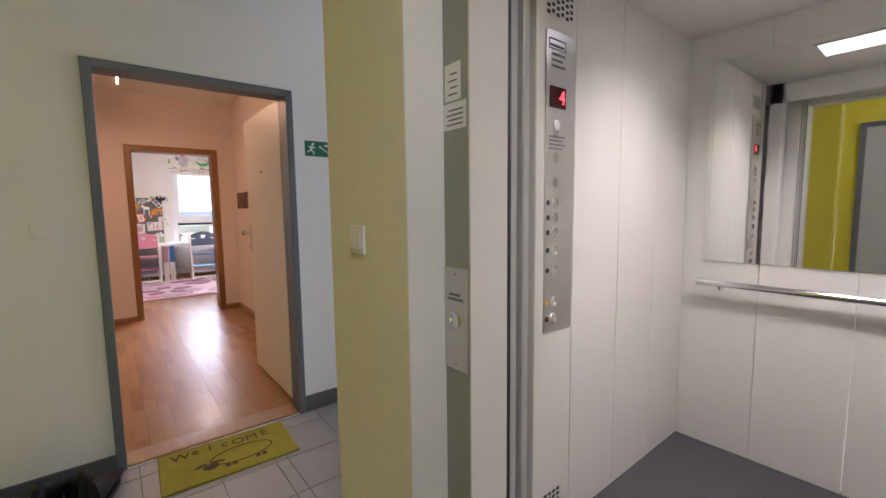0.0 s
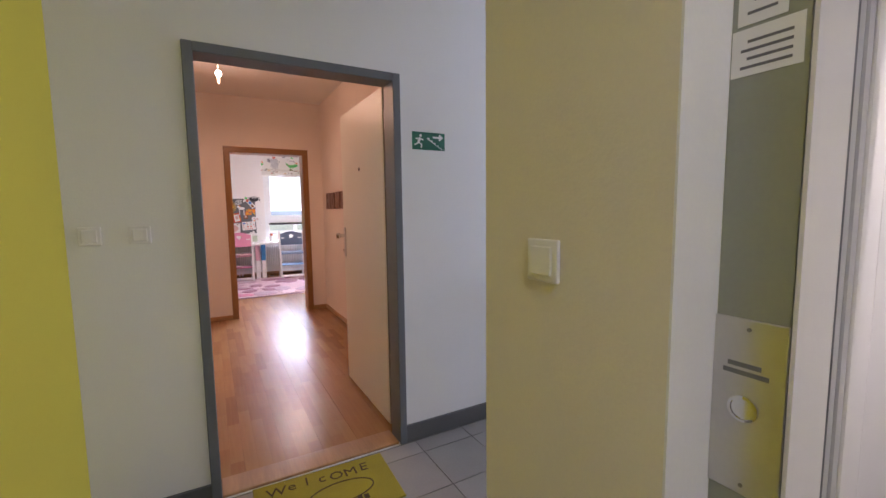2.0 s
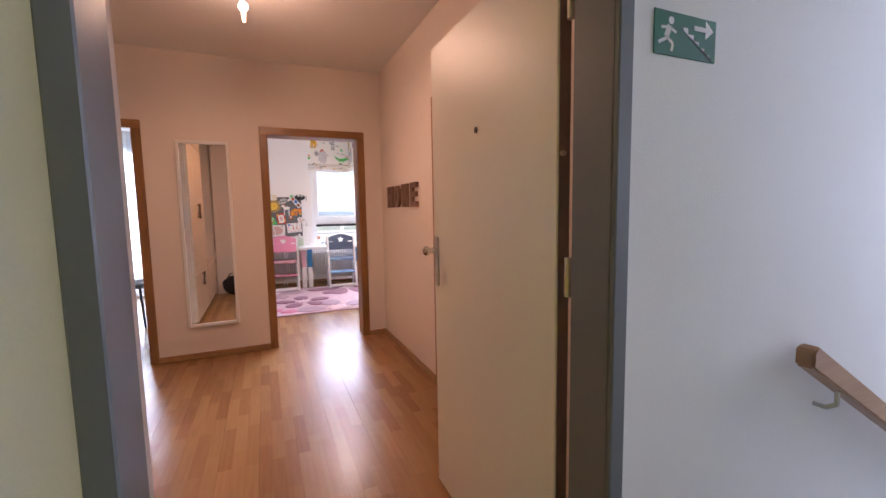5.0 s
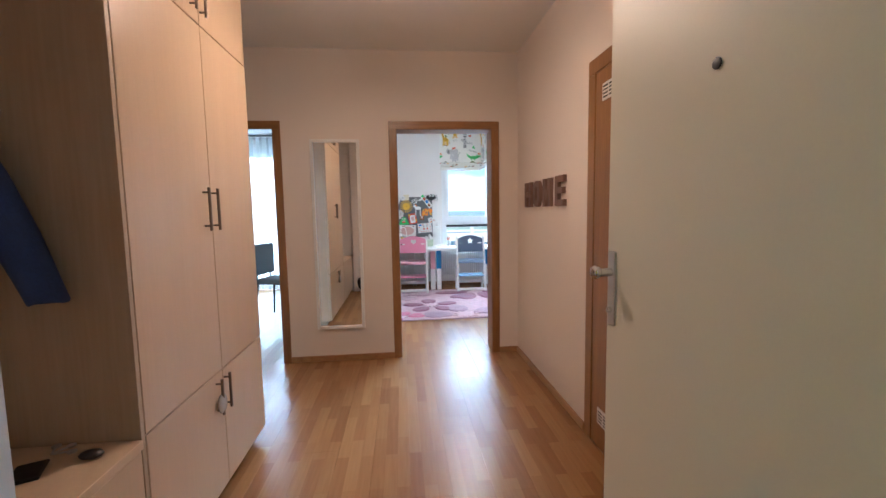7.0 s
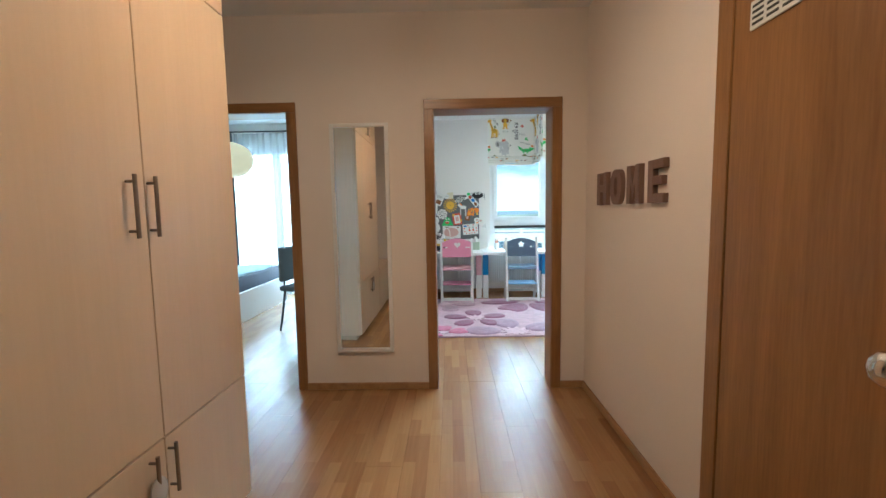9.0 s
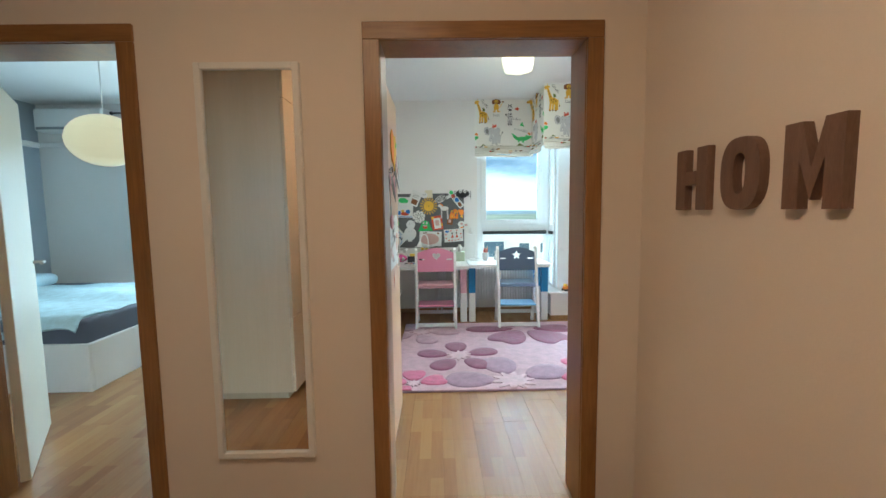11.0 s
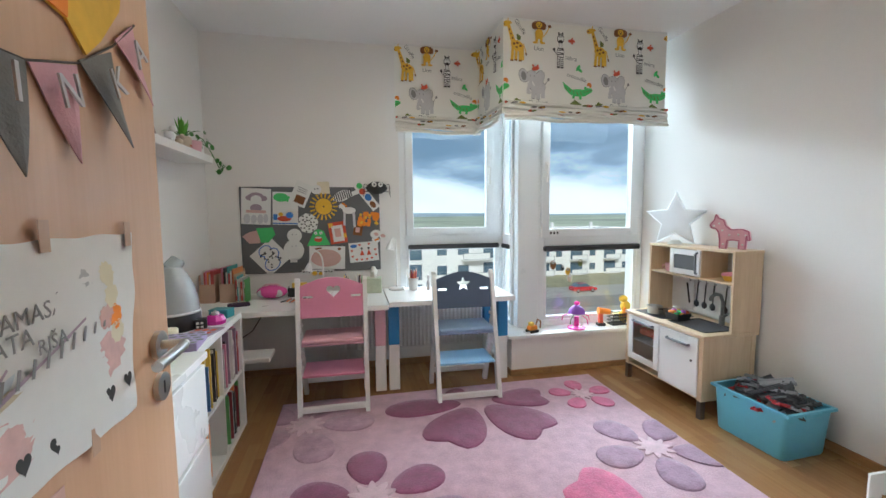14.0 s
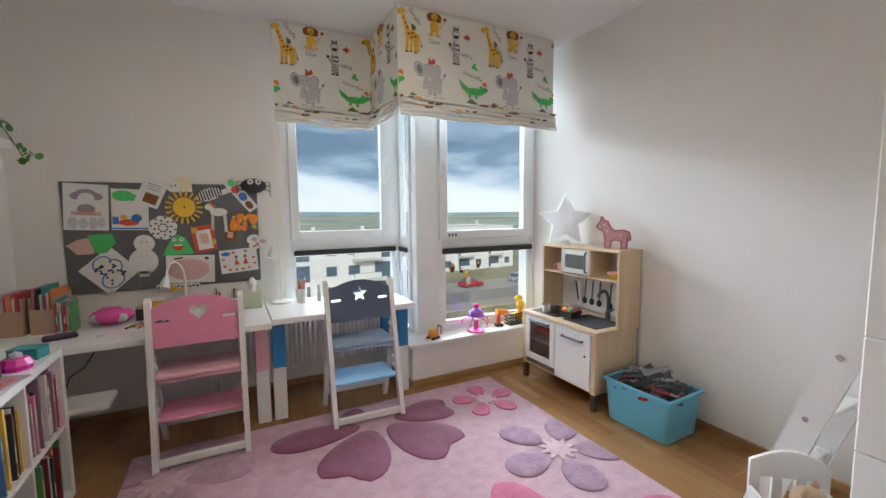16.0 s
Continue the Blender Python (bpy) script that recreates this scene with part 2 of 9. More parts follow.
def parquet(name):
    """Planks of three strips of short staves, each stave of its own tone."""
    m, n, l, p = nodes_of(name)
    geo = n.new("ShaderNodeNewGeometry")
    sep = n.new("ShaderNodeSeparateXYZ")
    l.new(geo.outputs["Position"], sep.inputs[0])
    comb = n.new("ShaderNodeCombineXYZ")
    l.new(sep.outputs["Y"], comb.inputs["X"])
    l.new(sep.outputs["X"], comb.inputs["Y"])
    br = n.new("ShaderNodeTexBrick")
    br.offset, br.offset_frequency, br.squash = 0.37, 2, 1.0
    br.inputs["Scale"].default_value = 1.0
    br.inputs["Brick Width"].default_value, br.inputs["Row Height"].default_value = 0.43, 0.0633
    br.inputs["Mortar Size"].default_value, br.inputs["Mortar Smooth"].default_value = 0.0006, 0.3
    br.inputs["Color1"].default_value, br.inputs["Color2"].default_value = (0, 0, 0, 1), (1, 1, 1, 1)
    br.inputs["Mortar"].default_value = (0.1, 0.1, 0.1, 1)
    l.new(comb.outputs[0], br.inputs["Vector"])
    mp = n.new("ShaderNodeMapping")
    mp.inputs["Scale"].default_value = (40, 2.2, 40)
    l.new(geo.outputs["Position"], mp.inputs["Vector"])
    g, s = n.new("ShaderNodeTexNoise"), n.new("ShaderNodeTexNoise")
    g.inputs["Scale"].default_value, g.inputs["Detail"].default_value = 1.6, 6
    s.inputs["Scale"].default_value, s.inputs["Detail"].default_value = 1.4, 3
    l.new(mp.outputs["Vector"], g.inputs["Vector"])
    l.new(geo.outputs["Position"], s.inputs["Vector"])
    info = n.new("ShaderNodeObjectInfo")
    add = n.new("ShaderNodeMath")
    add.operation = "MULTIPLY_ADD"
    add.inputs[1].default_value = 0.45
    l.new(br.outputs["Color"], add.inputs[0])
    mul = n.new("ShaderNodeMath")
    mul.operation = "MULTIPLY"
    mul.inputs[1].default_value = 0.45
    l.new(g.outputs["Fac"], mul.inputs[0])
    l.new(mul.outputs[0], add.inputs[2])
    add2 = n.new("ShaderNodeMath")
    add2.operation = "MULTIPLY_ADD"
    add2.inputs[1].default_value = 0.16
    l.new(info.outputs["Random"], add2.inputs[0])
    l.new(add.outputs[0], add2.inputs[2])
    ramp = n.new("ShaderNodeValToRGB")
    e = ramp.color_ramp.elements
    e[0].position, e[0].color = 0.1, (0.235, 0.11, 0.041, 1)
    e[1].position, e[1].color = 0.9, (0.415, 0.232, 0.094, 1)
    l.new(add2.outputs[0], ramp.inputs["Fac"])
    l.new(ramp.outputs["Color"], p.inputs["Base Color"])
    rm = n.new("ShaderNodeMapRange")
    rm.inputs["To Min"].default_value, rm.inputs["To Max"].default_value = 0.22, 0.27
    l.new(s.outputs["Fac"], rm.inputs["Value"])
    l.new(rm.outputs["Result"], p.inputs["Roughness"])
    bp = n.new("ShaderNodeBump")
    p.inputs["Specular IOR Level"].default_value = 0.38
    bp.inputs["Strength"].default_value, bp.inputs["Distance"].default_value = 0.05, 0.001
    l.new(g.outputs["Fac"], bp.inputs["Height"])
    l.new(bp.outputs["Normal"], p.inputs["Normal"])
    return m


def glass(name, tint=(0.95, 0.98, 0.97), rough=0.0):
    m, n, l, p = nodes_of(name)
    p.inputs["Base Color"].default_value = (*tint, 1)
    p.inputs["Transmission Weight"].default_value, p.inputs["Roughness"].default_value, p.inputs["IOR"].default_value = 1.0, rough, 1.45
    return m


def glow(name, colour, strength):
    m, n, l, p = nodes_of(name)
    p.inputs["Base Color"].default_value = (*colour, 1)
    p.inputs["Emission Color"].default_value = (*colour, 1)
    p.inputs["Emission Strength"].default_value = strength
    return m


wall_white = plain("white wall paint", (0.80, 0.78, 0.75), 0.85, vary=0.025, scale=1.2, fine=180, bump=0.12)
wall_hall = plain("hall wall paint", (0.76, 0.68, 0.61), 0.85, vary=0.025, scale=1.2, fine=180, bump=0.12)
wall_lobby = plain("lobby wall paint", (0.76, 0.77, 0.75), 0.8, vary=0.03, scale=1.0, fine=160, bump=0.14)
wall_cream = plain("cream wall paint", (0.74, 0.70, 0.57), 0.75, vary=0.04, scale=1.5, fine=160, bump=0.16)
wall_yellow = plain("yellow wall paint", (0.62, 0.54, 0.05), 0.75, vary=0.04, scale=1.5, fine=160, bump=0.14)
wall_blue = plain("grey blue wall paint", (0.42, 0.47, 0.53), 0.85, vary=0.03, fine=160, bump=0.1)
ceiling_white = plain("ceiling paint", (0.82, 0.81, 0.79), 0.9, vary=0.02, scale=1.0, fine=150, bump=0.1)
floor_wood = parquet("oak parquet")
oak_trim = wood("brown oak foil", (0.20, 0.095, 0.03), (0.33, 0.165, 0.055), 0.34, "z")
oak_trim_x = wood("brown oak foil flat", (0.20, 0.095, 0.03), (0.33, 0.165, 0.055), 0.34, "x")
skirt_wood = wood("oak skirting", (0.27, 0.14, 0.055), (0.42, 0.24, 0.10), 0.4, "y")
leaf_wood = wood("beech door foil", (0.54, 0.32, 0.18), (0.61, 0.38, 0.23), 0.35, "z", 20, 4)
cabinet_wood = wood("pale oak cabinet foil", (0.595, 0.445, 0.29), (0.64, 0.485, 0.325), 0.34, "z", 18, 3, rvary=0.015)
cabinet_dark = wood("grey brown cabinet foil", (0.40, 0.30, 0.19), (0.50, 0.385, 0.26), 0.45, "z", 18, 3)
white_lacquer = plain("white lacquer", (0.80, 0.79, 0.77), 0.3, vary=0.015, fine=80, bump=0.02)
white_plastic = plain("white plastic", (0.78, 0.78, 0.76), 0.35, vary=0.015, bump=0.02)
white_frame = plain("white window plastic", (0.80, 0.82, 0.83), 0.3, vary=0.015, bump=0.02)
steel_grey = plain("grey enamelled steel", (0.13, 0.145, 0.155), 0.45, vary=0.05, bump=0.05)
steel = plain("brushed steel", (0.60, 0.59, 0.57), 0.3, 1.0, vary=0.05, fine=120, bump=0.06)
dark_steel = plain("dark brushed steel", (0.28, 0.27, 0.26), 0.35, 1.0, vary=0.06, bump=0.05)
chrome = plain("chrome", (0.75, 0.75, 0.75), 0.12, 1.0, vary=0.02, bump=0.0)
black_plastic = plain("black plastic", (0.02, 0.02, 0.022), 0.4, vary=0.1, bump=0.03)
dark_rubber = plain("dark lift floor", (0.055, 0.055, 0.06), 0.6, vary=0.1, fine=200, bump=0.2)
tile_grey = plain("grey stoneware tile", (0.26, 0.25, 0.235), 0.42, vary=0.1, scale=5, fine=90, bump=0.06, obj_vary=0.06)
tile_dark = plain("dark grey stoneware", (0.10, 0.105, 0.105), 0.45, vary=0.1, scale=5, fine=90, bump=0.06)
grout = plain("tile grout", (0.13, 0.125, 0.12), 0.9, vary=0.1, bump=0.2)
lift_panel = plain("lift panel laminate", (0.66, 0.645, 0.60), 0.38, vary=0.02, fine=250, bump=0.05)
window_glass = glass("window glass")
mirror_mat = plain("mirror silver", (0.86, 0.87, 0.86), 0.015, 1.0, vary=0.0, rvary=0.0, bump=0.0)

# ---- large structure ----
HALL_H, ROOM_H = 2.62, 2.69


def wall_y(name, y0, y1, x0, x1, z1, holes, material, label, z0=0.0):
    """A wall along x with rectangular holes (x0, x1, z0, z1)."""
    bm = B()
    x = x0
    for a, b, c, d in sorted(holes):
        box(bm, (x, y0, z0), (a, y1, z1))
        if c > z0:
            box(bm, (a, y0, z0), (b, y1, c))
        box(bm, (a, y0, d), (b, y1, z1))
        x = b
    box(bm, (x, y0, z0), (x1, y1, z1))
    return struct(name, bm, material, label, "wall")


def wall_x(name, x0, x1, y0, y1, z1, material, label, z0=0.0):
    return struct(name, boxed((x0, y0, z0), (x1, y1, z1)), material, label, "wall")


# entry wall between the lobby and the hall: two skins, each in its room's paint
wall_y("wall_entry", 2.58, 2.645, -0.36, 5.0, 2.75, [(0.05, 0.98, 0, 1.96)], wall_lobby, "white painted wall of the stair landing", -2.2)
wall_y("wall_entry_inner", 2.645, 2.72, -1.15, 1.5, 2.75, [(0.05, 0.98, 0, 1.96)], wall_hall, "painted hall wall beside the entrance door")
wall_x("wall_hall_right", 1.393, 1.50, 2.72, 6.05, 2.75, wall_hall, "cream painted hall wall with wooden letters")
wall_x("wall_hall_left", -1.15, -1.06, 2.72, 4.90, 2.75, wall_hall, "painted hall wall behind the wardrobe")
wall_y("wall_hall_step", 4.90, 5.0, -1.95, -1.06, 2.75, [], wall_hall, "painted return wall behind the wardrobe")
wall_x("wall_hall_far_left", -1.95, -1.85, 5.0, 6.05, 2.75, wall_hall, "painted end wall of the hall")
DOORS = [(-1.494, -0.655, 0, 1.99), (0.325, 1.173, 0, 1.99)]
wall_y("wall_middle", 6.05, 6.16, -1.95, 1.50, 2.75, DOORS, wall_hall, "painted hall wall with two doorways and a mirror")
wall_y("wall_middle_inner", 6.16, 6.28, -4.5, 3.35, 2.75, DOORS, wall_white, "white wall on the rooms' side of the doorways")
wall_x("wall_between_rooms", -0.54, -0.42, 6.20, 9.68, 2.75, wall_white, "white wall between the two bedrooms")
wall_x("wall_child_right", 3.22, 3.35, 6.20, 9.62, 2.75, wall_white, "plain white wall of the child's room")
wall_y("wall_far", 9.68, 10.0, -0.54, 2.03, 2.75, [(1.07, 2.03, 0.45, 2.6)], wall_white, "white outer wall with a pinboard and a window")
wall_x("wall_bedroom_left", -4.5, -4.4, 6.20, 10.0, 2.75, wall_blue, "grey blue painted bedroom wall")
wall_y("wall_bedroom_far", 9.68, 10.0, -4.5, -0.54, 2.75, [(-3.2, -1.35, 0.02, 2.35)], wall_white, "white bedroom wall with an air conditioner")

struct("entrance_jamb", boxed((-0.44, 2.721, 0.0), (0.061, 2.814, 2.62), 0.003), wall_hall, "painted wall end beside the entrance door", "wall")

# parapet and lintel of the window bay
bm = B()
box(bm, (1.90, 9.20, 0), (3.22, 9.47, 0.31))
box(bm, (1.90, 9.47, 0), (2.03, 9.68, 0.31))
struct("parapet", bm, wall_white, "low white plastered parapet under the bay window", "wall")
bm = B()
box(bm, (2.03, 9.37, 2.62), (3.22, 9.47, 2.75))
struct("lintel", bm, wall_white, "white lintel above the bay window", "wall")
bm = B()
box(bm, (1.865, 9.165, 0.31), (3.215, 9.40, 0.338), 0.006, 2)
box(bm, (1.865, 9.40, 0.31), (2.03, 9.675, 0.338), 0.004)
struct("windowsill", bm, white_lacquer, "wide white windowsill with toys on it", "windowsill")

# lobby and stairwell
wall_x("wall_yellow", -0.50, -0.36, 0.82, 2.60, 2.75, wall_yellow, "bright yellow painted landing wall")
wall_x("wall_yellow_recess", -0.66, -0.52, -0.42, 0.82, 2.75, wall_yellow, "yellow painted wall round a recessed door")
wall_x("wall_yellow_end", -0.50, -0.36, -2.2, -0.42, 2.75, wall_yellow, "bright yellow painted landing wall")
bm = B()
box(bm, (0.672, -2.2, 0), (0.845, -0.12, 2.75))
box(bm, (0.672, -0.12, 2.12), (0.845, 0.935, 2.75))
struct("wall_lift_front", bm, wall_cream, "cream painted wall round the lift opening", "wall")
wall_y("wall_lobby_end", -2.3, -2.2, -0.66, 0.86, 2.75, [], wall_lobby, "white painted end wall of the landing")
wall_x("wall_stair_end", 5.0, 5.1, 1.3, 2.72, 2.75, wall_lobby, "white painted end wall of the stairwell", -2.2)

# ceilings
struct("ceiling_hall", boxed((-1.95, 2.60, HALL_H), (1.5, 6.16, HALL_H + 0.1)), ceiling_white, "white painted hall ceiling", "ceiling")
struct("ceiling_child", boxed((-0.54, 6.16, ROOM_H), (3.35, 10.0, ROOM_H + 0.1)), ceiling_white, "white painted ceiling of the child's room", "ceiling")
struct("ceiling_bedroom", boxed((-4.5, 6.16, ROOM_H), (-0.54, 10.0, ROOM_H + 0.1)), ceiling_white, "white painted bedroom ceiling", "ceiling")
bm = B()
box(bm, (-0.66, -2.3, 2.6), (0.86, 2.60, 2.7))
box(bm, (0.86, 1.30, 2.6), (5.1, 2.60, 2.7))
struct("ceiling_lobby", bm, ceiling_white, "white painted ceiling of the landing", "ceiling")

# sub-floors, under planks and tiles
struct("floor_hall", boxed((-1.95, 2.62, -0.2), (1.5, 6.16, -0.012)), skirt_wood, "oak parquet floor of the hall", "floor")
struct("floor_child", boxed((-0.54, 6.16, -0.2), (3.35, 10.0, -0.012)), skirt_wood, "oak parquet floor of the child's room", "floor")
struct("floor_bedroom", boxed((-4.5, 6.16, -0.2), (-0.54, 10.0, -0.012)), skirt_wood, "oak parquet floor of the bedroom", "floor")
bm = B()
box(bm, (-0.66, -2.3, -0.2), (0.86, 2.62, -0.006))
box(bm, (0.86, 1.365, -0.2), (1.58, 2.58, -0.006))
struct("floor_lobby", bm, grout, "grey tiled floor of the landing", "floor")

# skirting boards
def skirting(name, runs, material, h, label):
    bm = B()
    for a, b in runs:
        box(bm, (a[0], a[1], 0.0), (b[0], b[1], h), 0.004)
    return struct(name, bm, material, label, "skirting board")


skirting("baseboard_hall", [((-0.606, 6.034), (0.276, 6.05)), ((1.222, 6.034), (1.378, 6.05)), ((1.378, 4.66), (1.393, 6.05)), ((1.378, 2.72), (1.393, 3.78)), ((-1.85, 6.034), (-1.543, 6.05))], skirt_wood, 0.05, "narrow oak skirting board along the hall")
skirting("baseboard_child", [((-0.42, 9.664), (1.9, 9.68)), ((1.885, 9.2), (1.9, 9.664)), ((1.885, 9.185), (3.205, 9.2)), ((3.205, 6.28), (3.22, 9.2)), ((-0.42, 6.28), (-0.405, 9.664))], skirt_wood, 0.05, "narrow oak skirting board along the child's room")
skirting("baseboard_bedroom", [((-4.4, 9.664), (-3.2, 9.68)), ((-4.4, 6.25), (-4.385, 9.66))], skirt_wood, 0.05, "narrow oak skirting board along the bedroom")
bm = B()
box(bm, (-0.36, 2.568, 0), (0.05, 2.58, 0.09), 0.003)
box(bm, (0.98, 2.568, 0), (1.63, 2.58, 0.10), 0.003)
for i in range(9):
    x = 1.63 + 0.265 * i
    box(bm, (x + 0.0005, 2.568, -0.158 * (i + 1) - 0.06), (x + 0.2645, 2.58, -0.158 * (i + 1) + 0.10), 0.003)
struct("baseboard_lobby", bm, tile_dark, "dark grey tile skirting stepping down the stairs", "skirting board")

# door frames
def casing(name, x0, x1, top, label):
    """An oak door lining with flat casings on both sides; x0, x1: outer edges of the casing."""
    t = thing(name, (0, 0, 0), label, "door frame", kind="structure")
    w = 0.066
    for y0, y1 in ((6.036, 6.052), (6.278, 6.292)):
        e = w if y0 < 6.1 else w - 0.018
        part("casing_left", boxed((x0, y0, 0), (x0 + e, y1, top - e), 0.003), oak_trim, t)
        part("casing_right", boxed((x1 - e, y0, 0), (x1, y1, top - e), 0.003), oak_trim, t)
        part("casing_top", boxed((x0, y0, top - e), (x1, y1, top), 0.003), oak_trim_x, t)
    bm = B()
    # the lining steps back by a rebate on the rooms' side
    for y0, y1, r in ((6.052, 6.235, 0.002), (6.235, 6.278, -0.014)):
        box(bm, (x0 + w - 0.017, y0, 0), (x0 + w + r, y1, top - w - r), 0.001)
        box(bm, (x1 - w - r, y0, 0), (x1 - w + 0.017, y1, top - w - r), 0.001)
        box(bm, (x0 + w - 0.017, y0, top - w - r), (x1 - w + 0.017, y1, top - w + 0.017), 0.001)
    part("lining", bm, oak_trim, t)
    return t


casing("door_frame_child", 0.276, 1.222, 2.041, "brown oak door frame of the child's room")
casing("door_frame_bedroom", -1.543, -0.606, 2.041, "brown oak door frame of the bedroom")

t = thing("door_frame_entrance", (0, 0, 0), "grey enamelled steel frame of the entrance door", "door frame", kind="structure")
bm = B()
for x0, x1 in ((0.045, 0.085), (0.945, 0.985)):
    box(bm, (x0, 2.566, 0), (x1, 2.581, 1.965), 0.003)
box(bm, (0.085, 2.566, 1.925), (0.945, 2.581, 1.965), 0.003)
part("front_flange", bm, steel_grey, t)
bm = B()
box(bm, (0.050, 2.581, 0), (0.082, 2.705, 1.96), 0.003)
box(bm, (0.948, 2.581, 0), (0.980, 2.705, 1.96), 0.003)
box(bm, (0.082, 2.581, 1.928), (0.948, 2.705, 1.96), 0.003)
part("reveal", bm, steel_grey, t)
bm = B()
for z in (0.25, 1.05, 1.72):
    cyl(bm, (0.972, 2.742, z), (0.972, 2.742, z + 0.1), 0.009, None, 10)
part("hinge", bm, steel, t)
struct("threshold", boxed((0.085, 2.585, -0.01), (0.945, 2.73, 0.012), 0.004), skirt_wood, "worn oak threshold under the entrance door", "threshold")

# windows
def sash(t, a, b, axis, w, mat=None):
    part("window_frame", frame_bars(B(), a, b, axis, w, 0.004), white_frame, t)
    (x0, y0, z0), (x1, y1, z1) = a, b
    if axis == "y":
        ym = (y0 + y1) / 2
        g = boxed((x0 + w - 0.004, ym - 0.003, z0 + w - 0.004), (x1 - w + 0.004, ym + 0.003, z1 - w + 0.004))
    else:
        xm = (x0 + x1) / 2
        g = boxed((xm - 0.003, y0 + w - 0.004, z0 + w - 0.004), (xm + 0.003, y1 - w + 0.004, z1 - w + 0.004))
    p = part("pane", g, window_glass, t)
    p.visible_shadow = False
    return t


t = thing("window_1", (0, 0, 0), "white plastic window with an opening upper sash", "window", kind="structure")
part("outer_frame", frame_bars(B(), (1.07, 9.70, 0.45), (2.02, 9.77, 2.6), "y", 0.055, 0.004), white_frame, t)
part("transom", boxed((1.125, 9.695, 1.025), (1.965, 9.772, 1.125), 0.004), white_frame, t)
sash(t, (1.125, 9.685, 1.125), (1.91, 9.745, 2.545), "y", 0.065)
sash(t, (1.125, 9.705, 0.505), (1.965, 9.755, 1.025), "y", 0.03)
part("post", boxed((1.91, 9.69, 1.125), (1.965, 9.75, 2.545), 0.003), white_frame, t)
bm = B()
box(bm, (1.855, 9.672, 1.66), (1.885, 9.686, 1.73), 0.004)
box(bm, (1.862, 9.645, 1.56), (1.878, 9.672, 1.71), 0.005)
part("handle", bm, white_plastic, t)
part("blind_cassette", boxed((1.14, 9.655, 1.005), (1.96, 9.70, 1.045), 0.008), black_plastic, t, "dark rolled pleated blind")

t = thing("window_2", (0, 0, 0), "narrow white side window of the bay", "window", kind="structure")
part("outer_frame", frame_bars(B(), (2.0, 9.47, 0.338), (2.06, 9.70, 2.62), "x", 0.035, 0.003), white_frame, t)
part("transom", boxed((1.998, 9.505, 1.025), (2.062, 9.665, 1.125), 0.003), white_frame, t)
for z0, z1 in ((0.373, 1.025), (1.125, 2.585)):
    g = part("pane", boxed((2.027, 9.50, z0), (2.033, 9.67, z1)), window_glass, t)
    g.visible_shadow = False
part("blind_cassette", boxed((1.985, 9.50, 1.0), (2.0, 9.68, 1.04), 0.006), black_plastic, t, "dark rolled pleated blind")

t = thing("window_3", (0, 0, 0), "white plastic bay window with an opening upper sash", "window", kind="structure")
part("corner_post", boxed((2.02, 9.375, 0.338), (2.21, 9.47, 2.62), 0.006), white_frame, t)
part("outer_frame", frame_bars(B(), (2.21, 9.385, 0.338), (3.21, 9.455, 2.62), "y", 0.05, 0.004), white_frame, t)
part("transom", boxed((2.26, 9.38, 1.03), (3.16, 9.457, 1.115), 0.004), white_frame, t)
sash(t, (2.225, 9.355, 1.105), (3.135, 9.425, 2.58), "y", 0.07)
part("post", boxed((3.135, 9.37, 1.115), (3.165, 9.43, 2.57), 0.003), white_frame, t)
sash(t, (2.26, 9.39, 0.388), (3.16, 9.44, 1.03), "y", 0.03)
bm = B()
box(bm, (2.245, 9.342, 1.66), (2.275, 9.356, 1.73), 0.004)
box(bm, (2.252, 9.315, 1.56), (2.268, 9.342, 1.71), 0.005)
part("handle", bm, white_plastic, t)
part("blind_cassette", boxed((2.25, 9.335, 0.985), (3.16, 9.385, 1.03), 0.008), black_plastic, t, "dark rolled pleated blind")
bm = B()
for i in range(3):
    box(bm, (2.30 + 0.03 * i, 9.352, 1.13), (2.315 + 0.03 * i, 9.356, 1.152))
part("vent_slot", bm, black_plastic, t)

t = thing("window_4", (0, 0, 0), "white balcony window of the bedroom", "window", kind="structure")
part("outer_frame", frame_bars(B(), (-3.2, 9.72, 0.02), (-1.35, 9.79, 2.35), "y", 0.06, 0.004), white_frame, t)
sash(t, (-3.14, 9.715, 0.08), (-2.28, 9.775, 2.29), "y", 0.07)
sash(t, (-2.27, 9.715, 0.08), (-1.41, 9.775, 2.29), "y", 0.07)

# ---- child's room ----
pink = plain("pink paint", (0.72, 0.27, 0.40), 0.4, vary=0.04, bump=0.03)
pale_pink = plain("pale pink paint", (0.74, 0.42, 0.48), 0.4, vary=0.04, bump=0.03)
slate_blue = plain("slate blue paint", (0.075, 0.105, 0.17), 0.4, vary=0.05, bump=0.03)
mid_blue = plain("grey blue paint", (0.30, 0.42, 0.60), 0.4, vary=0.04, bump=0.03)
sky_blue = plain("light blue paint", (0.28, 0.55, 0.85), 0.4, vary=0.04, bump=0.03)
leg_blue = plain("blue paint", (0.02, 0.20, 0.46), 0.4, vary=0.04, bump=0.03)
birch = wood("birch plywood", (0.60, 0.44, 0.27), (0.74, 0.58, 0.39), 0.4, "z", 14, 4)
dark_leg = wood("dark brown wood", (0.045, 0.03, 0.022), (0.08, 0.055, 0.04), 0.45, "z")
tub_blue = plain("turquoise plastic", (0.16, 0.50, 0.66), 0.35, vary=0.03, bump=0.03)
rug_base = plain("pale pink rug pile", (0.55, 0.35, 0.42), 0.95, vary=0.2, scale=14, fine=120, bump=0.9, Sheen_Weight=0.3)
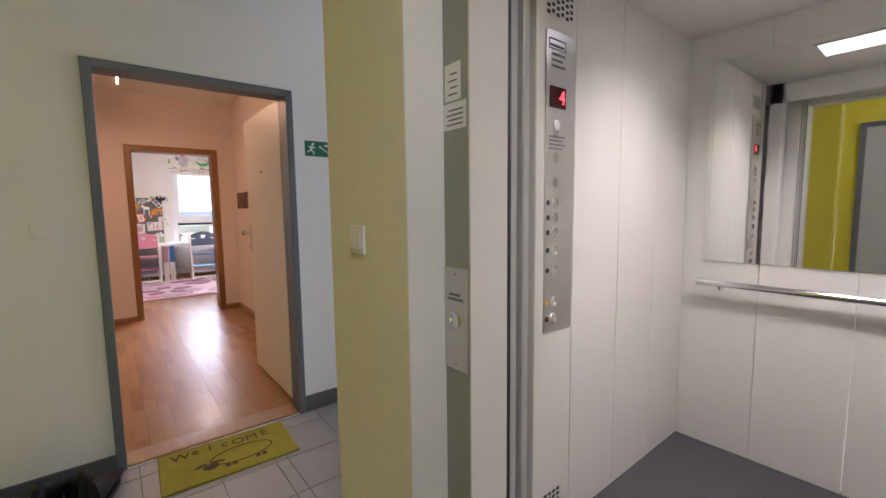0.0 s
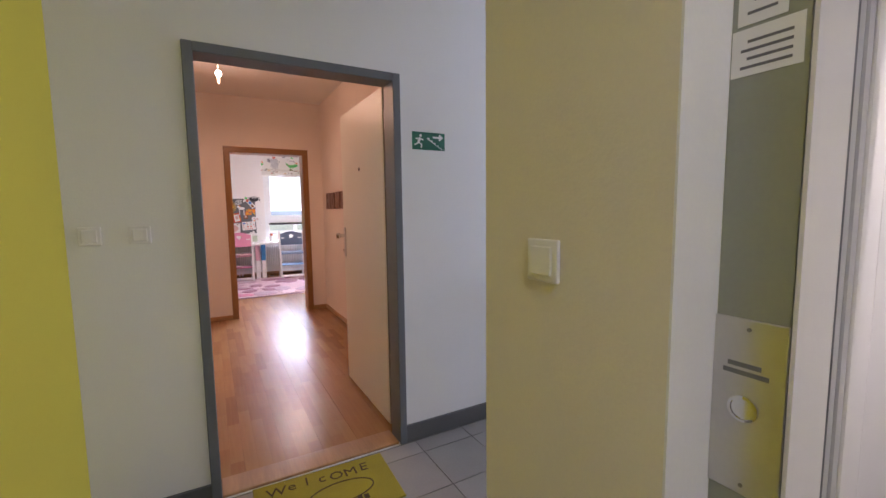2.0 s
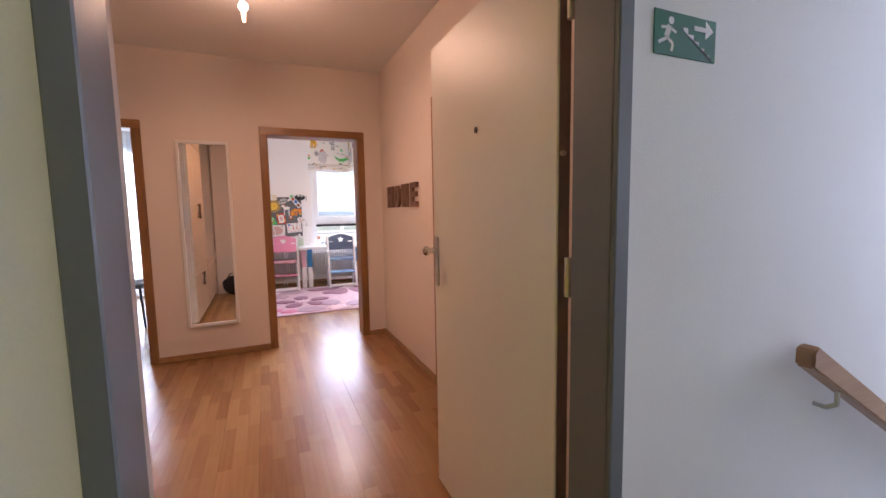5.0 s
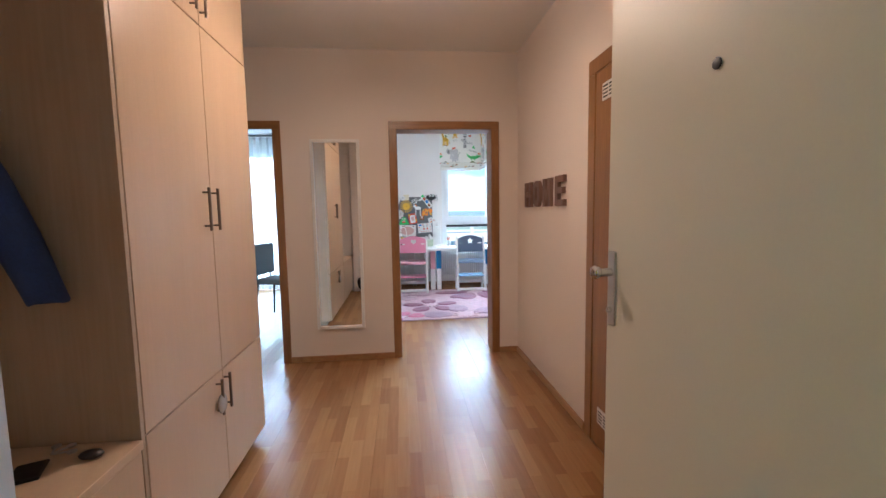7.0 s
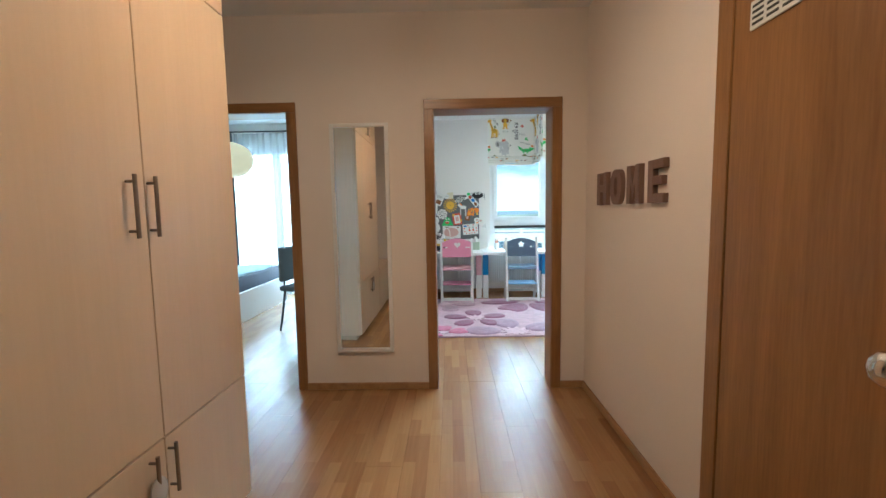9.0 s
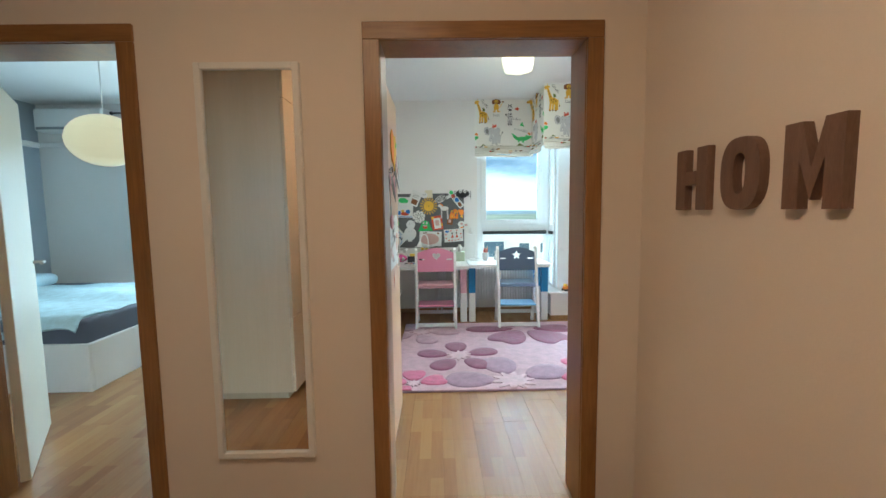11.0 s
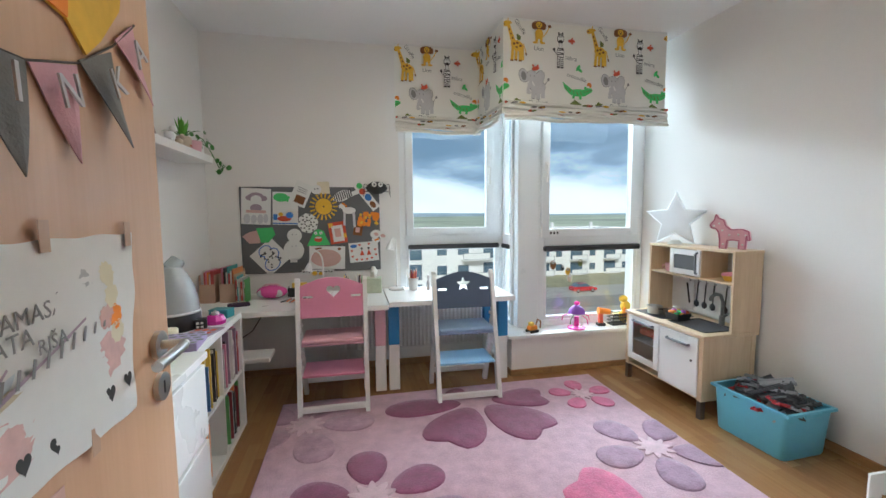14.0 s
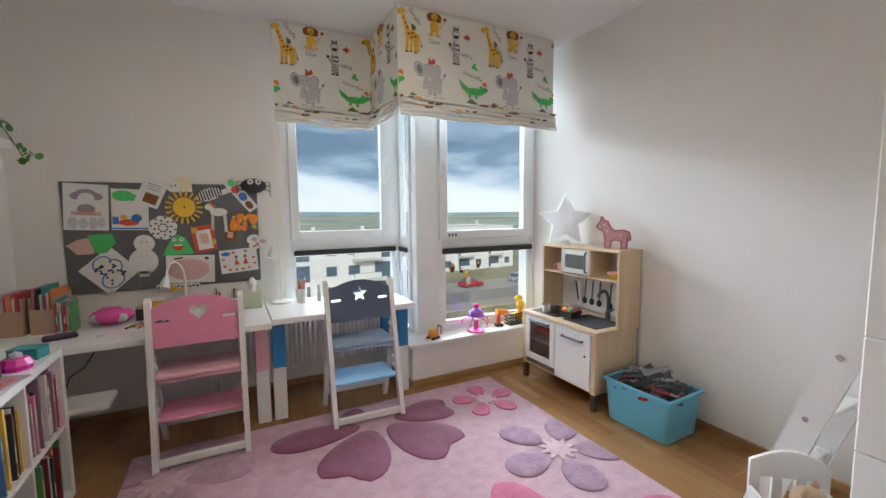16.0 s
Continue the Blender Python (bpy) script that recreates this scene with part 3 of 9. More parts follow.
rug_colours = {
    "plum": plain("plum rug pile", (0.24, 0.065, 0.135), 0.95, vary=0.28, scale=18, fine=120, bump=0.9, Sheen_Weight=0.3),
    "lilac": plain("lilac rug pile", (0.36, 0.22, 0.31), 0.95, vary=0.28, scale=18, fine=120, bump=0.9, Sheen_Weight=0.3),
    "pink": plain("rose rug pile", (0.56, 0.13, 0.25), 0.95, vary=0.28, scale=18, fine=120, bump=0.9, Sheen_Weight=0.3),
    "faint": plain("dusty pink rug pile", (0.45, 0.28, 0.35), 0.95, vary=0.25, scale=18, fine=120, bump=0.9, Sheen_Weight=0.3),
}

rug_centre = plain("cream pink rug pile", (0.66, 0.47, 0.53), 0.95, vary=0.2, scale=18, fine=120, bump=0.9, Sheen_Weight=0.3)


def petal_outline(cx, cy, ang, r0, r1, w, heart):
    pts = []
    n = 22
    for i in range(n):
        a = 2 * math.pi * i / n
        u, v = math.cos(a), math.sin(a)
        r = (r0 + r1) / 2 + (r1 - r0) / 2 * u
        if heart:
            dip = 0.16 * (r1 - r0) * max(0.0, u) ** 4 * math.exp(-((v / 0.45) ** 2))
            r -= dip
            half = w * 0.55 * v * (0.55 + 0.55 * (u + 1) / 2)
        else:
            half = w * 0.5 * v * (0.82 + 0.18 * u)
        pts.append((cx + r * math.cos(ang) - half * math.sin(ang), cy + r * math.sin(ang) + half * math.cos(ang)))
    return pts


def pile(pts, x0, x1, y0, y1, z, h):
    """A low cushion of pile over an outline, cut at the rug's edge."""
    pts = [(min(max(p[0], x0), x1), min(max(p[1], y0), y1)) for p in pts]
    bm = B()
    lo = [bm.verts.new((*p, z)) for p in pts]
    cx, cy = sum(p[0] for p in pts) / len(pts), sum(p[1] for p in pts) / len(pts)
    rings = [lo]
    for s, dz in ((0.985, 0.6 * h), (0.95, h), (0.6, h * 1.1)):
        rings.append([bm.verts.new((cx + (p[0] - cx) * s, cy + (p[1] - cy) * s, z + dz)) for p in pts])
    n = len(pts)
    for a, b in zip(rings, rings[1:]):
        for i in range(n):
            bm.faces.new((a[i], a[(i + 1) % n], b[(i + 1) % n], b[i]))
    bm.faces.new(rings[-1])
    bmesh.ops.remove_doubles(bm, verts=bm.verts, dist=1e-5)
    return bm


def rug():
    x0, x1, y0, y1 = 0.18, 2.50, 7.26, 9.06
    t = thing("rug", (0, 0, 0), "pale pink rug with carved plum, lilac and rose flowers", "rug")
    bm = B()
    box(bm, (x0, y0, 0.0005), (x1, y1, 0.014), 0.004, 2)
    part("rug_body", bm, rug_base, t)
    part("binding", frame_bars_flat(x0 - 0.004, x1 + 0.004, y0 - 0.004, y1 + 0.004, 0.006, 0.008), rug_colours["lilac"], t)
    # flowers: centre, colour, inner and outer reach, petal width, first angle, number, heart-shaped
    flowers = [
        ((0.73, 7.97), "plum", 0.10, 0.385, 0.25, 1.62, 5, False),
        ((1.47, 8.80), "plum", 0.10, 0.62, 0.40, 4.14, 2, True),
        ((1.47, 8.80), "plum", 0.10, 0.62, 0.28, 3.16, 1, False),
        ((1.47, 8.80), "plum", 0.12, 0.55, 0.30, -0.06, 1, True),
        ((1.47, 8.80), "plum", 0.10, 0.25, 0.22, 2.2, 1, False),
        ((2.25, 8.73), "pink", 0.07, 0.235, 0.15, 0.2, 5, False),
        ((2.27, 8.03), "lilac", 0.09, 0.36, 0.24, 2.0, 5, False),
        ((1.98, 7.50), "pink", 0.13, 0.52, 0.36, 2.2, 4, True),
        ((1.12, 7.40), "lilac", 0.14, 0.52, 0.36, 0.5, 4, False),
        ((0.36, 7.38), "pink", 0.05, 0.28, 0.2, 0.35, 4, True),
        ((0.36, 8.72), "faint", 0.10, 0.42, 0.27, -0.05, 5, False),
    ]
    for (cx, cy), col, r0, r1, w, a0, count, heart in flowers:
        for k in range(count):
            step = 2 * math.pi / 5 if count != 2 else 1.15
            pts = petal_outline(cx, cy, a0 + k * step, r0, r1, w, heart)
            inside = [p for p in pts if x0 < p[0] < x1 and y0 < p[1] < y1]
            if len(inside) > 6:
                part("petal", pile(pts, x0 + 0.004, x1 - 0.004, y0 + 0.004, y1 - 0.004, 0.0135, 0.0075), rug_colours[col], t, smooth=True)
        if count > 2:
            bm = B()
            pts = []
            for i in range(80):
                r = r0 * (0.98 + 0.26 * math.cos(10 * 2 * math.pi * i / 80 + 10 * a0))
                pts.append((cx + r * math.cos(2 * math.pi * i / 80), cy + r * math.sin(2 * math.pi * i / 80)))
            part("flower_centre", pile(pts, x0 + 0.004, x1 - 0.004, y0 + 0.004, y1 - 0.004, 0.0135, 0.009), rug_centre, t, smooth=True)
    return t


def frame_bars_flat(x0, x1, y0, y1, w, h):
    bm = B()
    box(bm, (x0, y0, 0.0005), (x1, y0 + w, h))
    box(bm, (x0, y1 - w, 0.0005), (x1, y1, h))
    box(bm, (x0, y0 + w, 0.0005), (x0 + w, y1 - w, h))
    box(bm, (x1 - w, y0 + w, 0.0005), (x1, y1 - w, h))
    return bm


rug()


def star_points(cx, cz, r, r2=0.42, n=5, turn=math.pi / 2):
    return [(cx + (r if i % 2 == 0 else r * r2) * math.cos(turn + i * math.pi / n), cz + (r if i % 2 == 0 else r * r2) * math.sin(turn + i * math.pi / n)) for i in range(2 * n)]


def heart_points(cx, cz, r):
    pts = []
    for i in range(24):
        a = 2 * math.pi * i / 24
        pts.append((cx + r * math.sin(a) ** 3, cz + r * (0.81 * math.cos(a) - 0.31 * math.cos(2 * a) - 0.12 * math.cos(3 * a) - 0.06 * math.cos(4 * a))))
    return pts


def panel_with_holes(outer, holes, depth):
    """A board with holes cut through it: outline and holes in x, z, from y = 0 to depth."""
    bm = B()
    edges = []
    for loop in [outer] + holes:
        vs = [bm.verts.new((p[0], 0, p[1])) for p in loop]
        edges += [bm.edges.new((vs[i], vs[(i + 1) % len(vs)])) for i in range(len(vs))]
    bmesh.ops.triangle_fill(bm, use_beauty=True, use_dissolve=False, edges=edges)
    faces = list(bm.faces)
    ext = bmesh.ops.extrude_face_region(bm, geom=faces)
    for v in ext["geom"]:
        if isinstance(v, bmesh.types.BMVert):
            v.co.y += depth
    return bm


def growing_chair(x, y, rz, lean, back_mat, seat_mat, foot_mat, shape, label):
    """A children's high chair with a tall slanted back; the origin is between its rear feet, the back towards -y."""
    t = thing("childs_chair", (x, y, 0.0), label, "chair", "chairs at the children's desks", rz)
    half, top = 0.215, 0.90
    for s in (-1, 1):
        bm = B()
        x0, x1 = s * half - 0.014, s * half + 0.014
        prism(bm, [(-0.02, 0), (0.035, 0), (lean + 0.035, top - 0.02), (lean + 0.015, top), (lean - 0.02, top - 0.02)], "yz", x0, x1)
        part("rear_post", bm, white_lacquer, t)
        bm = B()
        prism(bm, [(0.37, 0), (0.42, 0), (lean * 0.62 + 0.06, 0.56), (lean * 0.62 + 0.015, 0.56)], "yz", x0, x1)
        part("front_leg", bm, white_lacquer, t)
        for k in range(7):
            bm = B()
            z = 0.24 + 0.055 * k
            box(bm, (s * half - s * 0.014 - 0.006, lean * z / top + 0.03, z), (s * half - s * 0.014 + 0.006, lean * z / top + 0.075, z + 0.022), 0.003)
            part("notch_block", bm, white_lacquer, t)
    part("rear_stretcher", boxed((-half + 0.015, -0.012, 0.035), (half - 0.015, 0.012, 0.075), 0.004), white_lacquer, t)
    part("front_stretcher", boxed((-half + 0.015, 0.33, 0.10), (half - 0.015, 0.352, 0.14), 0.004), white_lacquer, t)
    # back board with a cut-out and two hand slots
    w, z0, z1 = half - 0.014, 0.64, 0.85
    outer = [(-w, z0), (w, z0), (w, z1)] + [(w - 2 * w * i / 12, z1 + 0.055 * math.sin(math.pi * i / 12)) for i in range(1, 12)] + [(-w, z1)]
    hole = star_points(0.0, 0.812, 0.056, 0.45) if shape == "star" else heart_points(0.01, 0.815, 0.045)
    slots = [[(sx - 0.028, 0.77), (sx + 0.028, 0.77), (sx + 0.034, 0.778), (sx + 0.028, 0.786), (sx - 0.028, 0.786), (sx - 0.034, 0.778)] for sx in (-0.155, 0.155)]
    pb = part("backrest", panel_with_holes(outer, [hole] + slots, 0.014), back_mat, t)
    pb.matrix_local = Matrix.Translation((0, lean * 0.3, 0)) @ Matrix.Rotation(-math.atan2(lean, top) * 0.7, 4, "X")
    bm = B()
    box(bm, (-w, lean * 0.45 - 0.0, 0.455), (w, lean * 0.45 + 0.27, 0.475), 0.008, 2)
    part("seat", bm, seat_mat, t)
    part("cushion", boxed((-w + 0.004, lean * 0.45 - 0.012, 0.476), (w - 0.004, lean * 0.45 + 0.26, 0.505), 0.012, 3), seat_mat, t, smooth=True)
    part("footrest", boxed((-w, lean * 0.2 + 0.03, 0.245), (w, lean * 0.2 + 0.30, 0.263), 0.006, 2), foot_mat, t)
    bm = B()
    if shape == "star":
        for cx, cz, r in ((-0.07, 0.765, 0.016), (-0.055, 0.755, 0.014), (0.03, 0.752, 0.013), (0.055, 0.750, 0.012), (0.10, 0.79, 0.016)):
            prism(bm, star_points(cx, cz - 0.033, r, 0.6), "xz", -0.002, 0.001)
    else:
        for cx, cz, r in ((-0.11, 0.825, 0.017), (0.08, 0.815, 0.02), (0.09, 0.80, 0.014), (0.11, 0.90, 0.012)):
            prism(bm, star_points(cx, cz - 0.033, r, 0.7), "xz", -0.002, 0.001)
        for k in range(7):
            prism(bm, star_points(-0.14 + 0.03 * k, 0.692 + 0.004 * (k % 2), 0.009, 0.5), "xz", -0.002, 0.001)
    st = tagged(part("sticker", bm, STICKERS["star" if shape == "star" else "heart"], t), kind="stuff")
    st.matrix_local = pb.matrix_local
    return t


STICKERS = {"star": plain("yellow brown sticker", (0.25, 0.22, 0.12), 0.5), "heart": plain("dark red sticker", (0.30, 0.03, 0.07), 0.5)}
growing_chair(0.53, 8.845, 0, 0.10, pink, pale_pink, pink, "heart", "pink and white wooden child's chair with a heart cut-out")
growing_chair(1.445, 8.822, -2, 0.22, slate_blue, mid_blue, sky_blue, "star", "blue and white wooden child's chair with a star cut-out")


def desk(x0, x1, y0, y1, legs, label):
    t = thing("childs_desk", (0, 0, 0), label, "desk", "children's desks under the window")
    part("tabletop", boxed((x0, y0, 0.655), (x1, y1, 0.692), 0.004, 2), white_lacquer, t)
    for lx, ly, mat in legs:
        leg = part("leg", boxed((lx, ly, 0.0), (lx + 0.078, ly + 0.05, 0.345), 0.003), white_lacquer, t)
        part("leg_sleeve", boxed((lx - 0.001, ly - 0.001, 0.345), (lx + 0.079, ly + 0.051, 0.655), 0.003), mat, leg, "painted upper half of the leg")
    part("apron", boxed((x0 + 0.02, y1 - 0.05, 0.60), (x1 - 0.02, y1 - 0.03, 0.655), 0.002), white_lacquer, t)
    return t


desk(-0.40, 0.905, 8.955, 9.60, [(0.815, 9.15, pale_pink)], "long white children's desk with a pink leg")
desk(0.912, 1.86, 9.03, 9.60, [(0.915, 9.15, leg_blue), (1.775, 9.17, leg_blue), (1.775, 9.53, leg_blue)], "white children's desk with blue-topped legs")

# radiator
t = thing("radiator", (0, 9.60, 0.16), "white ribbed panel radiator under the desks", "radiator")
part("back_panel", boxed((0.55, 0.035, 0.0), (1.80, 0.05, 0.44), 0.004), white_lacquer, t)
for i in range(36):
    part("rib", boxed((0.555 + 0.0345 * i, 0.018, 0.012), (0.578 + 0.0345 * i, 0.036, 0.428), 0.007), white_lacquer, t)
part("top_grille", boxed((0.55, 0.016, 0.428), (1.80, 0.05, 0.44), 0.003), white_lacquer, t)
bm = B()
cyl(bm, (0.54, 0.03, 0.06), (0.545, 0.03, -0.16), 0.009)
cyl(bm, (0.60, 0.03, 0.0), (0.60, 0.03, -0.16), 0.009)
part("pipe", bm, white_lacquer, t)


# blinds
blind_cloth = plain("printed blind cloth", (0.84, 0.83, 0.78), 0.9, vary=0.03, fine=300, bump=0.25)


def blind(name_label, length, m, place):
    """A raised roman blind in its own frame: x along the wall, y towards the room is minus, z down from the ceiling."""
    t = thing("roman_blind", (0, 0, 0), name_label, "blind", "animal print blinds over the bay window")
    t.matrix_world = m
    bm = B()
    n = 40
    prof = [(0, 0), (0, -0.16), (0.002, -0.32), (0.004, -0.45), (0.002, -0.57), (0.002, -0.66)]
    rows = []
    for y, z in prof:
        rows.append([bm.verts.new((length * i / n, -y + 0.003 * math.sin(5 * i / n + 9 * z), z)) for i in range(n + 1)])
    for a, b in zip(rows, rows[1:]):
        for i in range(n):
            bm.faces.new((a[i], a[i + 1], b[i + 1], b[i]))
    bm.normal_update()
    bmesh.ops.solidify(bm, geom=bm.faces, thickness=-0.003)
    part("panel", bm, blind_cloth, t)
    # the gathered bottom: loops of cloth lying on one another, each sagging a little between its rings
    for k in range(5):
        bm = B()
        y0, z0 = -0.004 - 0.004 * k, -0.578 - 0.027 * k
        rows = []
        for j in range(9):
            a = j / 8 * math.pi
            row = []
            for i in range(n + 1):
                u = length * i / n
                sag = 0.005 * math.sin(7.3 * u + 1.9 * k) + 0.003 * math.sin(17 * u + k)
                deep = 0.030 + 0.006 * math.sin(4.1 * u + 2.3 * k)
                row.append(bm.verts.new((u, y0 - deep * math.sin(a) ** 0.8, z0 + 0.0145 * math.cos(a) - 0.012 + sag - 0.010 * math.sin(a))))
            rows.append(row)
        for a, b in zip(rows, rows[1:]):
            for i in range(n):
                bm.faces.new((a[i], a[i + 1], b[i + 1], b[i]))
        bm.normal_update()
        bmesh.ops.solidify(bm, geom=bm.faces, thickness=-0.002)
        part("fold", bm, blind_cloth, t, smooth=True)
    part("head_rail", boxed((0, -0.004, -0.012), (length, 0.025, 0.0), 0.002), white_plastic, t)
    printed(t, length)
    return t


INK = {
    "yellow": plain("yellow print", (0.75, 0.46, 0.05), 0.9, vary=0.12), "brown": plain("brown print", (0.22, 0.09, 0.03), 0.9),
    "grey": plain("grey print", (0.58, 0.58, 0.59), 0.9, vary=0.1), "green": plain("green print", (0.10, 0.56, 0.16), 0.9, vary=0.1),
    "black": plain("black print", (0.05, 0.05, 0.05), 0.9), "red": plain("red print", (0.60, 0.10, 0.05), 0.9), "white": plain("white print", (0.8, 0.8, 0.78), 0.9),
    "blue": plain("blue print", (0.06, 0.20, 0.55), 0.9), "pink": plain("pink print", (0.75, 0.35, 0.42), 0.9), "olive": plain("olive print", (0.16, 0.20, 0.05), 0.9),
    "orange": plain("orange print", (0.78, 0.25, 0.03), 0.9), "cream": plain("cream paper", (0.72, 0.66, 0.48), 0.9), "ink": plain("faded ink", (0.25, 0.25, 0.25), 0.9),
}


def oval(cx, cz, rx, rz, turn=0.0, n=14):
    out = []
    for i in range(n):
        a = 2 * math.pi * i / n
        u, v = rx * math.cos(a), rz * math.sin(a)
        out.append((cx + u * math.cos(turn) - v * math.sin(turn), cz + u * math.sin(turn) + v * math.cos(turn)))
    return out


def bar(x0, z0, x1, z1, w):
    d = Vector((x1 - x0, z1 - z0))
    k = Vector((-d.y, d.x)).normalized() * w / 2
    return [(x0 - k.x, z0 - k.y), (x1 - k.x, z1 - k.y), (x1 + k.x, z1 + k.y), (x0 + k.x, z0 + k.y)]


def shapes(name, parent, outlines, ink, length, y0=-0.0065, h=0.0006):
    bm = B()
    for k, pts in enumerate(outlines):
        pts = [(min(max(p[0], 0.002), length - 0.002), p[1]) for p in pts]
        if max(p[0] for p in pts) - min(p[0] for p in pts) < 0.002:
            continue
        prism(bm, pts, "xz", y0 - h - 0.0003 * k / max(len(outlines), 1), y0)
    if not bm.faces:
        bm.free()
        return None
    ob = part(name, bm, INK[ink], parent)
    if len(outlines) > 1 and name.split("_")[-1] in ("spots", "stripes", "print"):
        tagged(ob, kind="stuff")
    return ob


def printed(t, length):
    """Animals and their names, drawn flat on the cloth, in a repeat of 0.66 m."""
    x = -0.66
    k = 0
    top = -0.0074
    while x < length:
        # giraffe
        g = x + 0.07
        shapes("giraffe_print", t, [oval(g + 0.035, -0.19, 0.052, 0.036, -0.35), [(g - 0.012, -0.17), (g + 0.028, -0.175), (g - 0.022, -0.05), (g - 0.044, -0.055)], oval(g - 0.050, -0.045, 0.034, 0.019, 0.25), oval(g - 0.022, -0.034, 0.016, 0.007, -0.4),
               bar(g + 0.002, -0.20, g - 0.006, -0.296, 0.021), bar(g + 0.028, -0.21, g + 0.024, -0.292, 0.019), bar(g + 0.058, -0.21, g + 0.058, -0.296, 0.021), bar(g + 0.076, -0.20, g + 0.078, -0.288, 0.017), bar(g + 0.082, -0.175, g + 0.102, -0.24, 0.006),
               bar(g - 0.038, -0.03, g - 0.034, -0.006, 0.006)], "yellow", length)
        shapes("giraffe_spots", t, [oval(g + 0.01, -0.178, 0.010, 0.008), oval(g + 0.035, -0.172, 0.010, 0.008), oval(g + 0.058, -0.19, 0.010, 0.008), oval(g + 0.03, -0.20, 0.009, 0.007), oval(g - 0.002, -0.14, 0.007, 0.008), oval(g - 0.014, -0.112, 0.006, 0.008), oval(g - 0.026, -0.084, 0.006, 0.007), bar(g - 0.006, -0.288, g - 0.006, -0.298, 0.023), bar(g + 0.024, -0.284, g + 0.024, -0.294, 0.021), bar(g + 0.058, -0.288, g + 0.058, -0.298, 0.023), bar(g + 0.1, -0.235, g + 0.104, -0.252, 0.01), oval(g - 0.07, -0.05, 0.008, 0.006)], "brown", length, top)
        shapes("rider_print", t, [oval(g + 0.045, -0.135, 0.016, 0.018), oval(g + 0.035, -0.118, 0.008, 0.008)], "olive", length, top)
        # lion
        a = x + 0.27
        shapes("lion_mane", t, [oval(a, -0.034, 0.056, 0.026), oval(a - 0.03, -0.045, 0.026, 0.024, 0.5), oval(a + 0.03, -0.045, 0.026, 0.024, -0.5), [(a - 0.024, -0.05), (a + 0.024, -0.05), (a + 0.004, -0.092), (a - 0.004, -0.092)], oval(a + 0.082, -0.040, 0.014, 0.010)], "brown", length)
        shapes("lion_print", t, [oval(a, -0.036, 0.024, 0.022), oval(a, -0.098, 0.032, 0.036), bar(a - 0.018, -0.10, a - 0.018, -0.162, 0.020), bar(a + 0.018, -0.10, a + 0.018, -0.162, 0.020), oval(a - 0.03, -0.158, 0.018, 0.008), oval(a + 0.03, -0.158, 0.018, 0.008), bar(a + 0.03, -0.12, a + 0.058, -0.085, 0.006), bar(a + 0.058, -0.085, a + 0.078, -0.048, 0.006)], "yellow", length, top)
        shapes("lion_face_print", t, [oval(a - 0.009, -0.032, 0.003, 0.004), oval(a + 0.009, -0.032, 0.003, 0.004), oval(a, -0.045, 0.008, 0.005)], "black", length, -0.0083)
        # zebra
        z = x + 0.44
        shapes("zebra_outline_print", t, [oval(z, -0.215, 0.030, 0.044), oval(z, -0.118, 0.028, 0.036), bar(z - 0.013, -0.24, z - 0.015, -0.325, 0.023), bar(z + 0.013, -0.24, z + 0.015, -0.325, 0.023), bar(z, -0.14, z, -0.19, 0.026), bar(z - 0.012, -0.09, z - 0.018, -0.072, 0.010), bar(z + 0.012, -0.09, z + 0.018, -0.072, 0.010), oval(z - 0.05, -0.195, 0.010, 0.012), bar(z - 0.05, -0.205, z - 0.02, -0.235, 0.004)], "black", length)
        shapes("zebra_print", t, [oval(z, -0.215, 0.027, 0.041), oval(z, -0.116, 0.024, 0.028), bar(z - 0.013, -0.24, z - 0.015, -0.312, 0.018), bar(z + 0.013, -0.24, z + 0.015, -0.312, 0.018), bar(z, -0.142, z, -0.19, 0.021)], "white", length, top)
        shapes("zebra_stripes", t, [bar(z - 0.024, -0.184 - 0.015 * i, z + 0.024, -0.190 - 0.015 * i + 0.010 * (i % 2), 0.006) for i in range(5)] + [bar(z - 0.024, -0.262 - 0.013 * i, z - 0.005, -0.264 - 0.013 * i, 0.005) for i in range(4)] + [bar(z + 0.005, -0.266 - 0.013 * i, z + 0.024, -0.262 - 0.013 * i, 0.005) for i in range(4)] + [bar(z - 0.02, -0.105 + 0.010 * i, z + 0.02, -0.103 + 0.010 * i, 0.004) for i in range(3)] + [oval(z, -0.138, 0.016, 0.012)], "black", length, -0.0083)
        # elephant
        e = x + 0.235
        shapes("elephant_outline_print", t, [oval(e - 0.018, -0.405, 0.050, 0.052), oval(e - 0.082, -0.392, 0.036, 0.050, 0.25), oval(e + 0.046, -0.398, 0.036, 0.050, -0.25), oval(e + 0.03, -0.468, 0.062, 0.052)], "ink", length)
        shapes("elephant_print", t, [oval(e - 0.018, -0.405, 0.047, 0.049), oval(e - 0.082, -0.392, 0.033, 0.047, 0.25), oval(e + 0.046, -0.398, 0.033, 0.047, -0.25), oval(e + 0.03, -0.468, 0.059, 0.049), bar(e - 0.002, -0.49, e - 0.004, -0.553, 0.034), bar(e + 0.034, -0.49, e + 0.034, -0.556, 0.032), bar(e + 0.070, -0.48, e + 0.072, -0.546, 0.030), bar(e - 0.030, -0.43, e - 0.046, -0.50, 0.024), oval(e - 0.040, -0.51, 0.020, 0.012)], "grey", length, top)
